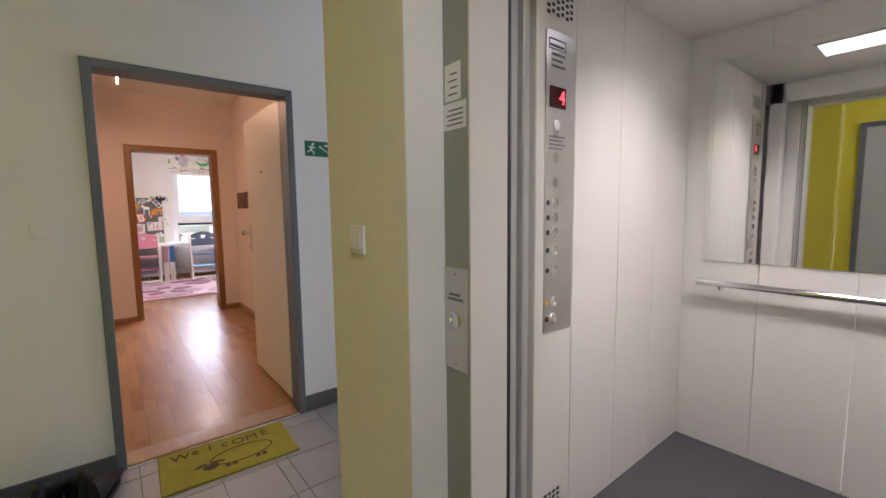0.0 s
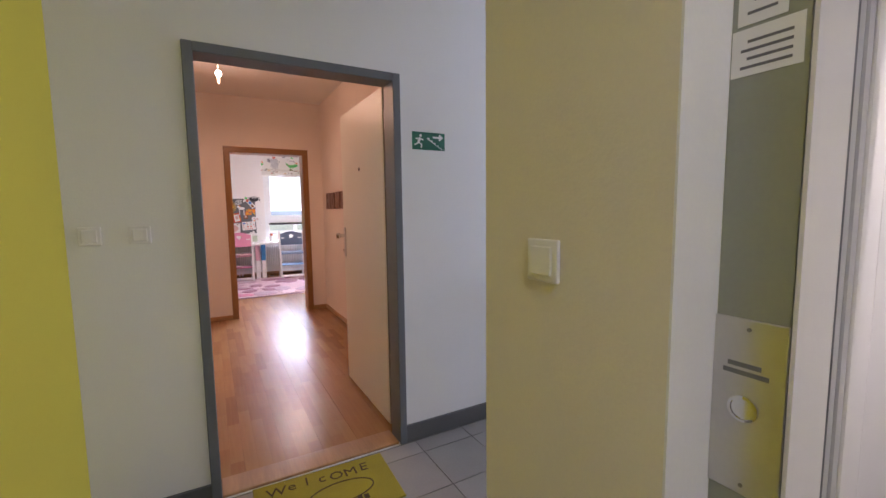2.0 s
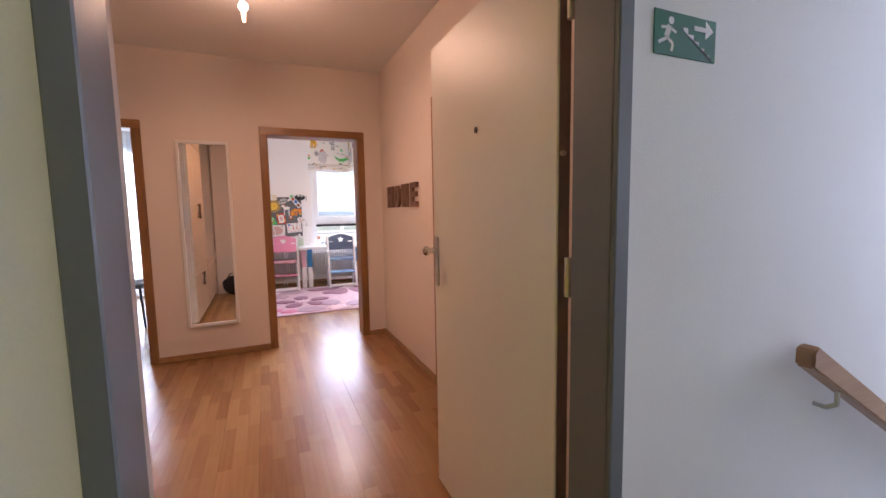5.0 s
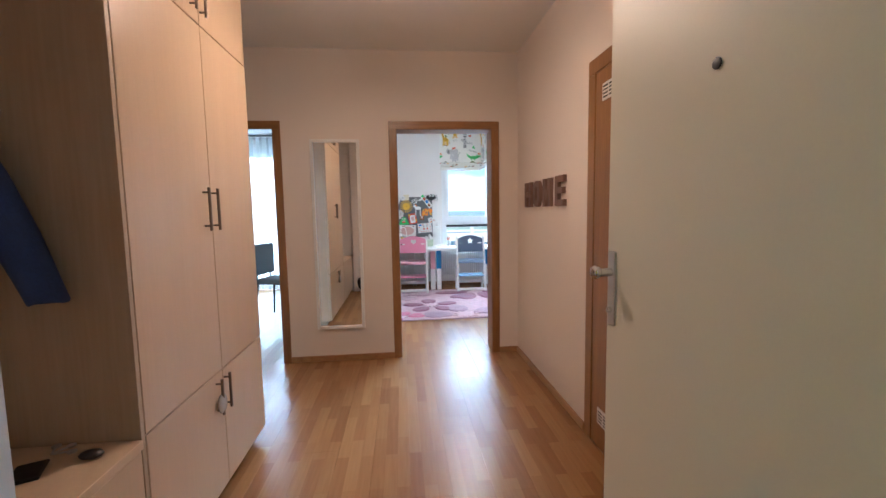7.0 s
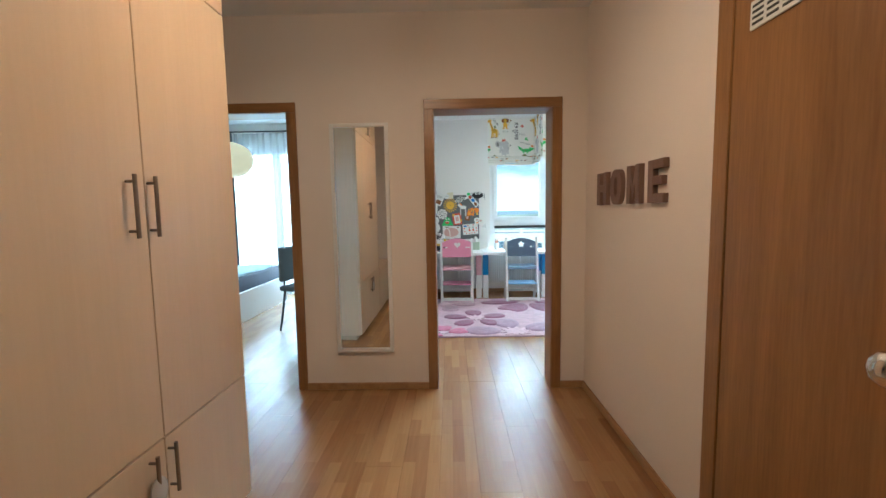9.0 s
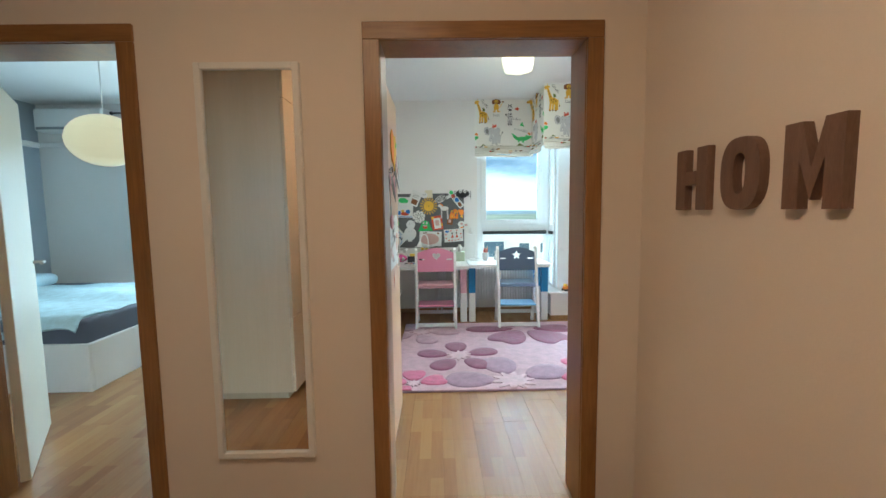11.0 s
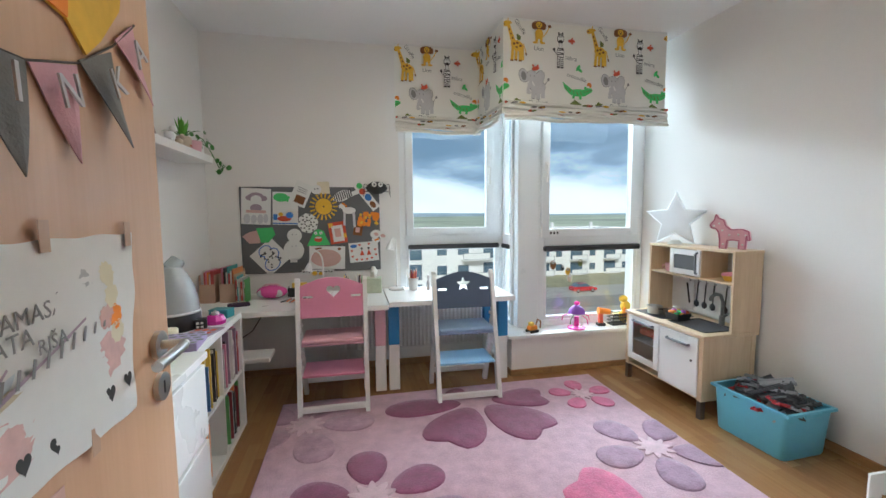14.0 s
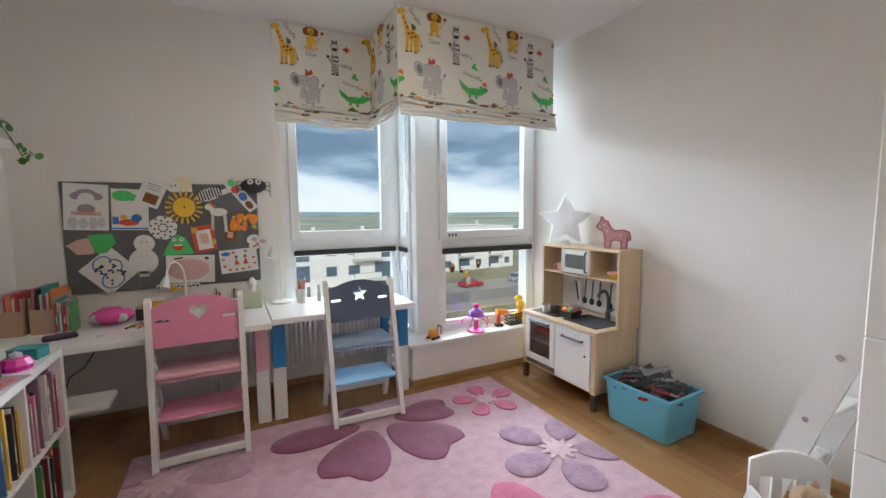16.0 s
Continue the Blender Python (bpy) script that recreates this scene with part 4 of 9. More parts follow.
        shapes("elephant_line_print", t, [oval(e - 0.080, -0.395, 0.020, 0.032, 0.25), oval(e - 0.030, -0.392, 0.004, 0.005), oval(e + 0.002, -0.392, 0.004, 0.005), bar(e + 0.086, -0.45, e + 0.108, -0.42, 0.004), oval(e + 0.112, -0.412, 0.009, 0.011), bar(e - 0.012, -0.552, e + 0.006, -0.552, 0.004), bar(e + 0.024, -0.556, e + 0.044, -0.556, 0.004)], "ink", length, -0.0083)
        shapes("tusk_print", t, [bar(e - 0.014, -0.432, e + 0.004, -0.462, 0.011), bar(e - 0.040, -0.432, e - 0.056, -0.448, 0.009)], "white", length, -0.0088)
        shapes("bird_print", t, [oval(e + 0.012, -0.338, 0.030, 0.015, 0.3), bar(e + 0.0, -0.335, e - 0.012, -0.312, 0.012), bar(e + 0.02, -0.335, e + 0.032, -0.312, 0.012), oval(z + 0.088, -0.128, 0.028, 0.012), bar(z + 0.08, -0.125, z + 0.098, -0.105, 0.010), bar(z + 0.08, -0.13, z + 0.096, -0.150, 0.010)], "red", length)
        # crocodile
        c = x + 0.585
        shapes("crocodile_print", t, [oval(c + 0.01, -0.492, 0.078, 0.027), [(c - 0.04, -0.475), (c - 0.125, -0.418), (c - 0.105, -0.470), (c - 0.05, -0.515)], oval(c + 0.075, -0.478, 0.048, 0.022, 0.25), oval(c + 0.062, -0.455, 0.012, 0.010), bar(c - 0.03, -0.50, c - 0.036, -0.536, 0.020), bar(c + 0.022, -0.505, c + 0.022, -0.54, 0.020), oval(x + 0.585, -0.315, 0.012, 0.026, -0.6), oval(x + 0.60, -0.33, 0.010, 0.022, 0.9)], "green", length)
        shapes("crocodile_stripes", t, [bar(c - 0.10 + 0.03 * i, -0.455 - 0.010 * min(i, 3), c - 0.088 + 0.03 * i, -0.475 - 0.012 * min(i, 3), 0.006) for i in range(5)] + [bar(c + 0.045, -0.488, c + 0.115, -0.468, 0.003)], "olive", length, top)
        shapes("butterfly_print", t, [oval(c + 0.10, -0.432, 0.012, 0.018, 0.4), oval(c + 0.085, -0.428, 0.009, 0.014, -0.5)], "orange", length)
        # what shows of the next row of animals on the gathered cloth
        shapes("fold_print", t, [[(x + 0.52, -0.578), (x + 0.62, -0.580), (x + 0.58, -0.556), (x + 0.56, -0.545), (x + 0.545, -0.558)], oval(x + 0.10, -0.573, 0.034, 0.008, 0.2), oval(x + 0.10, -0.568, 0.014, 0.014)], "olive", length, -0.0066, 0.003)
        for j, ink in enumerate(("brown", "olive", "ink", "red", "yellow")):
            q = []
            for i in range(3):
                u = x + 0.22 * i + 0.22 * abs(math.sin(12.9 * i + 7.7 * j + 3.1 * k))
                q.append(oval(u, -0.592 - 0.027 * ((i + 2 * j) % 4), 0.012 + 0.016 * abs(math.sin(5.1 * i + j)), 0.004 + 0.003 * abs(math.cos(3.3 * i + j)), 0.15 * math.sin(i + j), 9))
            shapes("fold_print", t, q, ink, length, -0.032, 0.0135)
        for word, wx, wz, wr in (("Giraffe", x + 0.125, -0.06, -52), ("Lion", x + 0.27, -0.20, -3), ("zebra", x + 0.525, -0.25, -8), ("crocodile", x + 0.575, -0.385, -14), ("Elephant", x + 0.27, -0.578, 2)):
            if 0.07 < wx < length - 0.07:
                lettering("print_word", word, 0.044, INK["ink"], t, Matrix.Translation((wx, -0.0078, wz)) @ Matrix.Rotation(radians(90), 4, "X") @ Matrix.Rotation(radians(wr), 4, "Z"), 0.0002)
        x += 0.66
        k += 1


blind("white roman blind printed with animals, raised", 0.722, Matrix.Translation((1.04, 9.625, 2.69)), None)
blind("white roman blind printed with animals, on the bay's side", 0.605, Matrix.Translation((1.757, 9.633, 2.69)) @ Matrix.Rotation(radians(-90), 4, "Z"), None)
blind("wide white roman blind printed with animals, raised", 1.34, Matrix.Translation((1.752, 9.026, 2.69)), None)


# pinboard (its papers follow further down)
board_grey = plain("grey felt", (0.14, 0.14, 0.145), 0.95, vary=0.06, fine=300, bump=0.5)
t = thing("pinboard", (0, 9.668, 0), "grey felt pinboard on the wall above the desk", "pinboard")
part("felt", boxed((-0.185, -0.006, 0.845), (0.90, 0.012, 1.535), 0.004), board_grey, t)


def door_leaf_child():
    t = thing("door_child", (0.302, 6.225, 0.008), "open beech-coloured room door hung with bunting and drawings", "door", kind="structure")
    t.matrix_world = pose(0.302, 6.225, 0.008, 0, 0, 0)
    part("leaf", boxed((-0.042, 0.074, 0.0), (0.0, 0.86, 1.965), 0.003), leaf_wood, t)
    part("edge_band", boxed((-0.040, 0.8595, 0.002), (-0.002, 0.861, 1.963)), leaf_wood, t)
    for x, s in ((0.0, 1), (-0.042, -1)):
        h = B()
        cyl(h, (x, 0.805, 1.06), (x + s * 0.010, 0.805, 1.06), 0.027, None, 24)
        cyl(h, (x + s * 0.01, 0.805, 1.06), (x + s * 0.048, 0.805, 1.06), 0.0095, None, 14)
        tube(h, [(x + s * 0.048, 0.805, 1.06), (x + s * 0.052, 0.79, 1.06), (x + s * 0.050, 0.685, 1.056)], 0.0095, 12)
        part("handle", h, steel, t, "brushed steel lever handle", True)
        r = B()
        cyl(r, (x, 0.805, 0.978), (x + s * 0.009, 0.805, 0.978), 0.027, None, 24)
        e = part("key_rosette", r, steel, t, "", True)
        part("keyhole", boxed((x + s * 0.008, 0.802, 0.965), (x + s * 0.0095, 0.808, 0.989)), black_plastic, e)
    bm = B()
    for z in (0.25, 1.65):
        cyl(bm, (0.006, 0.078, z), (0.006, 0.078, z + 0.09), 0.008, None, 10)
    part("hinge", bm, steel, t)
    return t


door_leaf_child()

# bookcase and drawer unit along the left wall
def bookcase():
    t = thing("bookcase", (-0.40, 8.07, 0.0), "low white open bookcase filled with children's books", "bookcase")
    w, d, h, p = 0.80, 0.39, 0.722, 0.022
    part("top_panel", boxed((0, 0, h - 0.036), (d, w, h), 0.002), white_lacquer, t)
    part("bottom_panel", boxed((0, 0, 0), (d, w, 0.036), 0.002), white_lacquer, t)
    for y in (0, w - 0.036):
        part("side_panel", boxed((0, y, 0.036), (d, y + 0.036, h - 0.036), 0.002), white_lacquer, t)
    part("divider", boxed((0.002, w / 2 - 0.008, 0.036), (d - 0.003, w / 2 + 0.008, h - 0.036), 0.001), white_lacquer, t)
    for y0, y1 in ((0.036, w / 2 - 0.008), (w / 2 + 0.008, w - 0.036)):
        part("shelf", boxed((0.002, y0, 0.350), (d - 0.003, y1, 0.366), 0.001), white_lacquer, t)
    part("back_panel", boxed((0.0, 0.036, 0.036), (0.006, w - 0.036, h - 0.036)), white_lacquer, t)


bookcase()


def drawer_unit():
    t = thing("drawer_unit", (-0.40, 7.27, 0.0), "white drawer unit beside the bookcase", "drawer unit")
    w, d, h = 0.79, 0.44, 0.735
    part("body", boxed((0, 0.004, 0.02), (d - 0.02, w, h - 0.03), 0.002), white_lacquer, t)
    part("top_panel", boxed((0, 0, h - 0.03), (d + 0.012, w, h), 0.003), white_lacquer, t)
    for i in range(2):
        z = 0.03 + 0.335 * i
        part("drawer_front", boxed((d - 0.02, 0.006, z), (d + 0.0, w - 0.003, z + 0.315), 0.003), white_lacquer, t)
    part("plinth", boxed((0.02, 0.02, 0), (d - 0.05, w - 0.02, 0.02)), white_lacquer, t)


drawer_unit()

t = thing("wall_shelf", (-0.42, 7.55, 1.655), "white floating shelf with plants and small figures", "shelf")
part("board", boxed((0, 0, 0), (0.21, 1.62, 0.045), 0.003), white_lacquer, t)


def play_kitchen():
    t = thing("play_kitchen", (2.78, 8.25, 0.0), "birch and white toy kitchen against the wall", "toy kitchen")
    w, d = 0.735, 0.42
    for x in (0.004, d - 0.05):
        for y in (0.0, w - 0.036):
            part("leg", boxed((x, y, 0), (x + 0.036, y + 0.036, 0.115), 0.002), dark_leg, t)
            part("post", boxed((x, y, 0.115), (x + 0.036, y + 0.036, 0.52), 0.002), birch, t)
    part("side_panel", boxed((0.04, 0.004, 0.115), (d - 0.05, 0.016, 0.52)), birch, t)
    part("side_panel", boxed((0.04, w - 0.016, 0.115), (d - 0.05, w - 0.004, 0.52)), birch, t)
    part("bottom_panel", boxed((0.012, 0.016, 0.118), (d - 0.02, w - 0.016, 0.13)), birch, t)
    part("worktop", boxed((-0.008, -0.008, 0.52), (d, w + 0.008, 0.542), 0.003), birch, t)
    # cupboard door and oven door
    door = part("cupboard_door", boxed((-0.004, 0.036, 0.133), (0.010, 0.368, 0.515), 0.003), white_lacquer, t)
    hb = B()
    tube(hb, [(-0.004, 0.10, 0.455), (-0.022, 0.105, 0.455), (-0.024, 0.28, 0.455), (-0.004, 0.29, 0.455)], 0.008, 8)
    part("handle", hb, steel_grey, door, "grey curved handle", True)
    part("knob", cyl(B(), (-0.004, 0.08, 0.36), (-0.010, 0.08, 0.36), 0.007), black_plastic, door)
    oven = part("oven_door", frame_bars(B(), (-0.004, 0.374, 0.175), (0.010, 0.70, 0.515), "x", 0.05, 0.003), white_lacquer, t)
    part("window_pane", boxed((0.002, 0.42, 0.222), (0.005, 0.655, 0.468)), window_glass, oven)
    hb = B()
    tube(hb, [(-0.004, 0.43, 0.485), (-0.022, 0.435, 0.485), (-0.024, 0.63, 0.485), (-0.004, 0.64, 0.485)], 0.008, 8)
    part("handle", hb, steel_grey, oven, "grey curved handle", True)
    part("oven_rack", boxed((0.03, 0.39, 0.32), (0.30, 0.69, 0.328)), white_lacquer, t)
    part("oven_mitt", boxed((0.06, 0.43, 0.36), (0.26, 0.66, 0.42), 0.02, 2), INK["red"], t)
    part("oven_back", boxed((0.32, 0.38, 0.133), (0.33, 0.72, 0.515)), birch, t)
    # hob, sink, tap
    part("hob", boxed((0.05, 0.42, 0.542), (0.33, 0.70, 0.545)), black_plastic, t)
    bm = frame_bars_flat3(0.06, 0.32, 0.05, 0.36, 0.012, 0.5425, 0.548)
    part("sink_rim", bm, black_plastic, t)
    bm = B()
    prism(bm, [(0.075, 0.065), (0.305, 0.065), (0.305, 0.345), (0.075, 0.345)], "xy", 0.5426, 0.5432)
    part("sink_bowl", bm, dark_rubber, t)
    bm = B()
    cyl(bm, (0.345, 0.20, 0.542), (0.345, 0.20, 0.60), 0.018)
    tube(bm, [(0.345, 0.20, 0.60), (0.345, 0.20, 0.70), (0.325, 0.20, 0.745), (0.285, 0.20, 0.755), (0.25, 0.20, 0.735), (0.245, 0.20, 0.71)], 0.011, 10)
    tube(bm, [(0.345, 0.185, 0.60), (0.34, 0.15, 0.625)], 0.009, 8)
    part("tap", bm, steel_grey, t, "grey curved tap", True)
    # upper unit
    for y in (-0.008, w - 0.010):
        part("upper_side", boxed((0.20, y, 0.542), (d, y + 0.018, 1.05), 0.002), birch, t)
    part("upper_top", boxed((0.195, -0.012, 1.05), (d, w + 0.012, 1.066), 0.002), birch, t)
    part("upper_shelf", boxed((0.205, 0.010, 0.845), (d, w - 0.010, 0.858), 0.002), birch, t)
    part("back_board", boxed((d - 0.012, 0.010, 0.56), (d - 0.004, w - 0.010, 0.845)), white_lacquer, t)
    for y in (0.245, 0.515):
        part("upper_divider", boxed((0.205, y, 0.858), (d, y + 0.012, 1.05), 0.001), birch, t)
    mw = part("microwave_door", frame_bars(B(), (0.194, 0.25, 0.866), (0.206, 0.523, 1.044), "x", 0.038, 0.002), white_lacquer, t)
    part("window_pane", boxed((0.198, 0.285, 0.90), (0.202, 0.49, 1.01)), plain("grey smoked pane", (0.12, 0.12, 0.12), 0.15), mw)
    hb = B()
    tube(hb, [(0.194, 0.272, 0.885), (0.178, 0.272, 0.89), (0.176, 0.272, 1.02), (0.194, 0.272, 1.03)], 0.007, 8)
    part("handle", hb, steel_grey, mw, "grey curved handle", True)
    rail = B()
    cyl(rail, (d - 0.03, 0.12, 0.822), (d - 0.03, 0.62, 0.822), 0.004)
    part("hook_rail", rail, white_plastic, t)
    for i, y in enumerate((0.20, 0.30, 0.37, 0.44, 0.52)):
        hk = B()
        tube(hk, [(d - 0.03, y, 0.824), (d - 0.045, y, 0.81), (d - 0.04, y, 0.79), (d - 0.028, y, 0.796)], 0.003, 6)
        part("hook", hk, dark_steel, t)


def frame_bars_flat3(x0, x1, y0, y1, w, z0, z1):
    bm = B()
    box(bm, (x0, y0, z0), (x1, y0 + w, z1))
    box(bm, (x0, y1 - w, z0), (x1, y1, z1))
    box(bm, (x0, y0 + w, z0), (x0 + w, y1 - w, z1))
    box(bm, (x1 - w, y0 + w, z0), (x1, y1 - w, z1))
    return bm


play_kitchen()


def toy_tub():
    t = thing("storage_tub", (2.985, 7.985, 0.0), "turquoise plastic tub heaped with grey toy track", "storage tub", rz=2)
    bm = B()
    a = [(-0.15, -0.20), (0.15, -0.20), (0.15, 0.20), (-0.15, 0.20)]
    rings = []
    for s, z in ((0.97, 0.0), (1.0, 0.012), (1.10, 0.25), (1.06, 0.25), (0.96, 0.012)):
        ring = []
        for cx, cy in a:
            for k in range(4):
                ang = {(-1, -1): 180, (1, -1): 270, (1, 1): 0, (-1, 1): 90}[(int(math.copysign(1, cx)), int(math.copysign(1, cy)))] + 30 * k
                r = 0.03
                ring.append(bm.verts.new(((cx - math.copysign(r, cx)) * s + r * math.cos(radians(ang)), (cy - math.copysign(r, cy)) * s + r * math.sin(radians(ang)), z)))
        rings.append(ring)
    n = len(rings[0])
    for r0, r1 in zip(rings, rings[1:]):
        for i in range(n):
            bm.faces.new((r0[i], r0[(i + 1) % n], r1[(i + 1) % n], r1[i]))
    bm.faces.new(rings[0][::-1])
    bm.faces.new(rings[-1])
    part("tub", bm, tub_blue, t, smooth=True)
    part("rim", frame_bars_flat3(-0.172, 0.172, -0.228, 0.228, 0.018, 0.25, 0.266), tub_blue, t)
    for y in (-0.232, 0.222):
        part("grip", boxed((-0.06, y, 0.235), (0.06, y + 0.01, 0.262), 0.004), tub_blue, t)


toy_tub()

# ---- lift and landing ----
stainless_green = plain("greenish steel strip", (0.33, 0.35, 0.29), 0.42, 0.6, vary=0.05, fine=120, bump=0.05)
sign_green = plain("green sign plate", (0.0, 0.12, 0.065), 0.4, vary=0.03)
sign_white = plain("white sign print", (0.78, 0.8, 0.78), 0.5)
paper_white = plain("white paper", (0.75, 0.75, 0.72), 0.8, vary=0.03, bump=0.05)
ink_grey = plain("grey print", (0.16, 0.16, 0.16), 0.8)

struct("lift_floor", boxed((1.05, -0.10, -0.15), (2.62, 1.06, -0.04)), dark_rubber, "dark rubber floor of the lift car", "floor")
struct("lift_ceiling", boxed((0.86, -0.14, 2.14), (2.64, 1.10, 2.2)), lift_panel, "pale lift car ceiling", "ceiling")


def lift_wall(name, pieces, label):
    t = thing(name, (0, 0, 0), label, "lift wall", kind="structure")
    for a, b in pieces:
        part("panel", boxed(a, b, 0.0015), lift_panel, t)
    return t


lift_wall("lift_wall_side", [((1.22, 1.02, -0.04), (1.518, 1.05, 2.14)), ((1.521, 1.02, -0.04), (1.868, 1.05, 2.14)), ((1.871, 1.02, -0.04), (2.218, 1.05, 2.14)), ((2.221, 1.02, -0.04), (2.58, 1.05, 2.14))], "pale laminate side wall of the lift car")
lift_wall("lift_wall_back", [((2.585, 0.672, -0.04), (2.61, 1.05, 2.14)), ((2.585, 0.322, -0.04), (2.61, 0.669, 2.14)), ((2.585, -0.03, -0.04), (2.61, 0.319, 2.14))], "pale laminate back wall of the lift car")
lift_wall("lift_wall_far", [((1.22, -0.06, -0.04), (1.868, -0.03, 2.14)), ((1.871, -0.06, -0.04), (2.61, -0.03, 2.14))], "pale laminate side wall of the lift car")
struct("lift_return", boxed((1.17, -0.06, 0.0), (1.20, 0.10, 2.14), 0.002), lift_panel, "pale return panel of the lift car", "lift wall")
struct("lift_header", boxed((1.17, 0.10, 2.0), (1.20, 1.02, 2.14), 0.002), lift_panel, "pale header over the lift car door", "lift wall")

# portal: reveal, strip, door post, retracted door leaf
bm = B()
prism(bm, [(0.672, 1.375), (0.672, 0.926), (0.80, 0.926), (0.80, 1.375)], "xy", -2.2, 2.75)
struct("pier", bm, wall_cream, "cream painted pier beside the lift with a light switch", "wall")
bm = B()
prism(bm, [(0.6725, 0.922), (0.79, 0.922), (0.79, 0.926), (0.6725, 0.926)], "xy", 0.0, 2.12)
struct("lift_reveal", bm, wall_lobby, "white painted reveal of the lift opening", "wall")
struct("lift_strip", boxed((0.79, 0.828, 0.0), (0.80, 0.9215, 2.12)), stainless_green, "greenish steel strip beside the lift door", "lift door frame")
t = thing("lift_door_frame", (0, 0, 0), "grey white steel frame of the lift door", "lift door frame", kind="structure")
part("post", boxed((0.801, 0.826, 0.0), (0.93, 1.115, 2.12), 0.003), lift_panel, t)
part("post", boxed((0.801, -0.12, 0.0), (0.93, -0.02, 2.12), 0.003), lift_panel, t)
part("header", boxed((0.801, -0.02, 2.0), (0.93, 0.825, 2.12), 0.003), lift_panel, t)
part("post_fold", boxed((0.788, 0.820, 0.0), (0.80, 0.8255, 2.0)), lift_panel, t)
t = thing("lift_door", (0, 0, 0), "retracted grey painted lift door leaves, open", "lift door", kind="structure")
lift_door_grey = plain("grey lift door paint", (0.40, 0.40, 0.39), 0.4, vary=0.04, bump=0.04)
part("leaf", boxed((0.945, 0.83, 0.02), (0.972, 1.10, 2.04), 0.003), lift_door_grey, t)
part("leaf", boxed((1.0, 0.835, 0.02), (1.028, 1.10, 2.04), 0.003), lift_door_grey, t)
part("car_leaf", boxed((1.06, 0.84, 0.02), (1.09, 1.10, 2.04), 0.003), lift_panel, t)
part("car_post", boxed((1.10, 0.915, 0.0), (1.20, 1.0, 2.14), 0.004), lift_panel, t)
# black strip laid in the gap between post and leaf for its shade
part("gap_strip", boxed((0.931, 0.828, 0.02), (0.944, 0.84, 2.04), 0.002), black_plastic, t)
part("sill", boxed((0.86, -0.02, -0.02), (1.17, 0.80, 0.0), 0.002), steel, t)
bm = B()
box(bm, (0.86, 1.12, -2.2), (5.0, 1.365, 2.75))
struct("wall_stair_side", bm, wall_lobby, "white painted stairwell wall behind the lift", "wall")
struct("lift_shaft_end", boxed((0.93, -0.25, -0.2), (2.7, -0.14, 2.75)), lift_panel, "plain lift shaft wall", "wall")

# car operating panel
t = thing("lift_panel_plate", (1.33, 1.018, 0.80), "brushed steel lift control panel with round buttons", "control panel")
part("plate", boxed((0.0, -0.006, 0.0), (0.175, 0.0, 1.09), 0.0015), steel, t)
part("display", boxed((0.02, -0.009, 0.825), (0.115, -0.006, 0.90), 0.001), plain("dark red display", (0.05, 0.004, 0.006), 0.15), t)
lettering("display_digit", "4", 0.07, glow("red display digits", (1.0, 0.05, 0.06), 3.0), t, Matrix.Translation((0.09, -0.0095, 0.862)) @ Matrix.Rotation(radians(90), 4, "X"))
rows = (0.05, 0.115, 0.235, 0.31, 0.375, 0.43, 0.485, 0.172)
for i, z in enumerate(rows[:7]):
    r = B()
    lathe(r, [(0.020, 0), (0.020, 0.004), (0.016, 0.005), (0.016, 0.003)], (0, 0, 0), 20)
    b = part("button", r, chrome, t, smooth=True)
    b.matrix_local = Matrix.Translation((0.055, -0.006, z)) @ Matrix.Rotation(radians(90), 4, "X")
    tag = B()
    lathe(tag, [(0.010, 0), (0.010, 0.0015)], (0, 0, 0), 14)
    g = part("button_label", tag, INK["yellow"] if i == 1 else black_plastic, t)
    g.matrix_local = Matrix.Translation((0.018, -0.006, z)) @ Matrix.Rotation(radians(90), 4, "X")
for z in (0.56, 0.65, 0.735):
    sp = B()
    for ix in range(-2, 3):
        for iz in range(-2, 3):
            if abs(ix) + abs(iz) < 4:
                cyl(sp, (0.06 + ix * 0.006, -0.0061, z + iz * 0.007), (0.06 + ix * 0.006, -0.0068, z + iz * 0.007), 0.0022, None, 6)
    tagged(part("speaker_holes", sp, black_plastic, t), kind="stuff")
lb = B()
lathe(lb, [(0.018, 0), (0.018, 0.004), (0.008, 0.006)], (0, 0, 0), 18)
lp = part("lamp_button", lb, sign_white, t, "", True)
lp.matrix_local = Matrix.Translation((0.062, -0.006, 0.965 - 0.10)) @ Matrix.Rotation(radians(90), 4, "X")
lp.location.z = 0.755 + 0.01
bm = B()
for k in range(4):
    box(bm, (0.02, -0.0068, 0.66 + 0.014 * k + 0.018), (0.10 + 0.012 * (k % 2), -0.006, 0.666 + 0.014 * k + 0.018))
for k in range(3):
    box(bm, (0.03, -0.0068, 0.965 + 0.02 * k), (0.11 - 0.015 * (k % 2), -0.006, 0.974 + 0.02 * k))
box(bm, (0.02, -0.0068, 1.035), (0.10, -0.006, 1.043))
tagged(part("small_print", bm, ink_grey, t), kind="stuff")
part("name_plate", frame_bars(B(), (0.012, -0.0068, 1.025), (0.112, -0.006, 1.062), "y", 0.004), black_plastic, t)
bm = B()
for k in range(26):
    z = 1.66 + 0.018 * k
    box(bm, (1.290, 1.0185, z), (1.312, 1.0195, z + 0.009), 0)
for r in range(4):
    for c in range(6):
        box(bm, (1.34 + 0.027 * c, 1.0185, 1.945 + 0.022 * r + 0.008 * (c % 2)), (1.358 + 0.027 * c, 1.0195, 1.957 + 0.022 * r + 0.008 * (c % 2)))
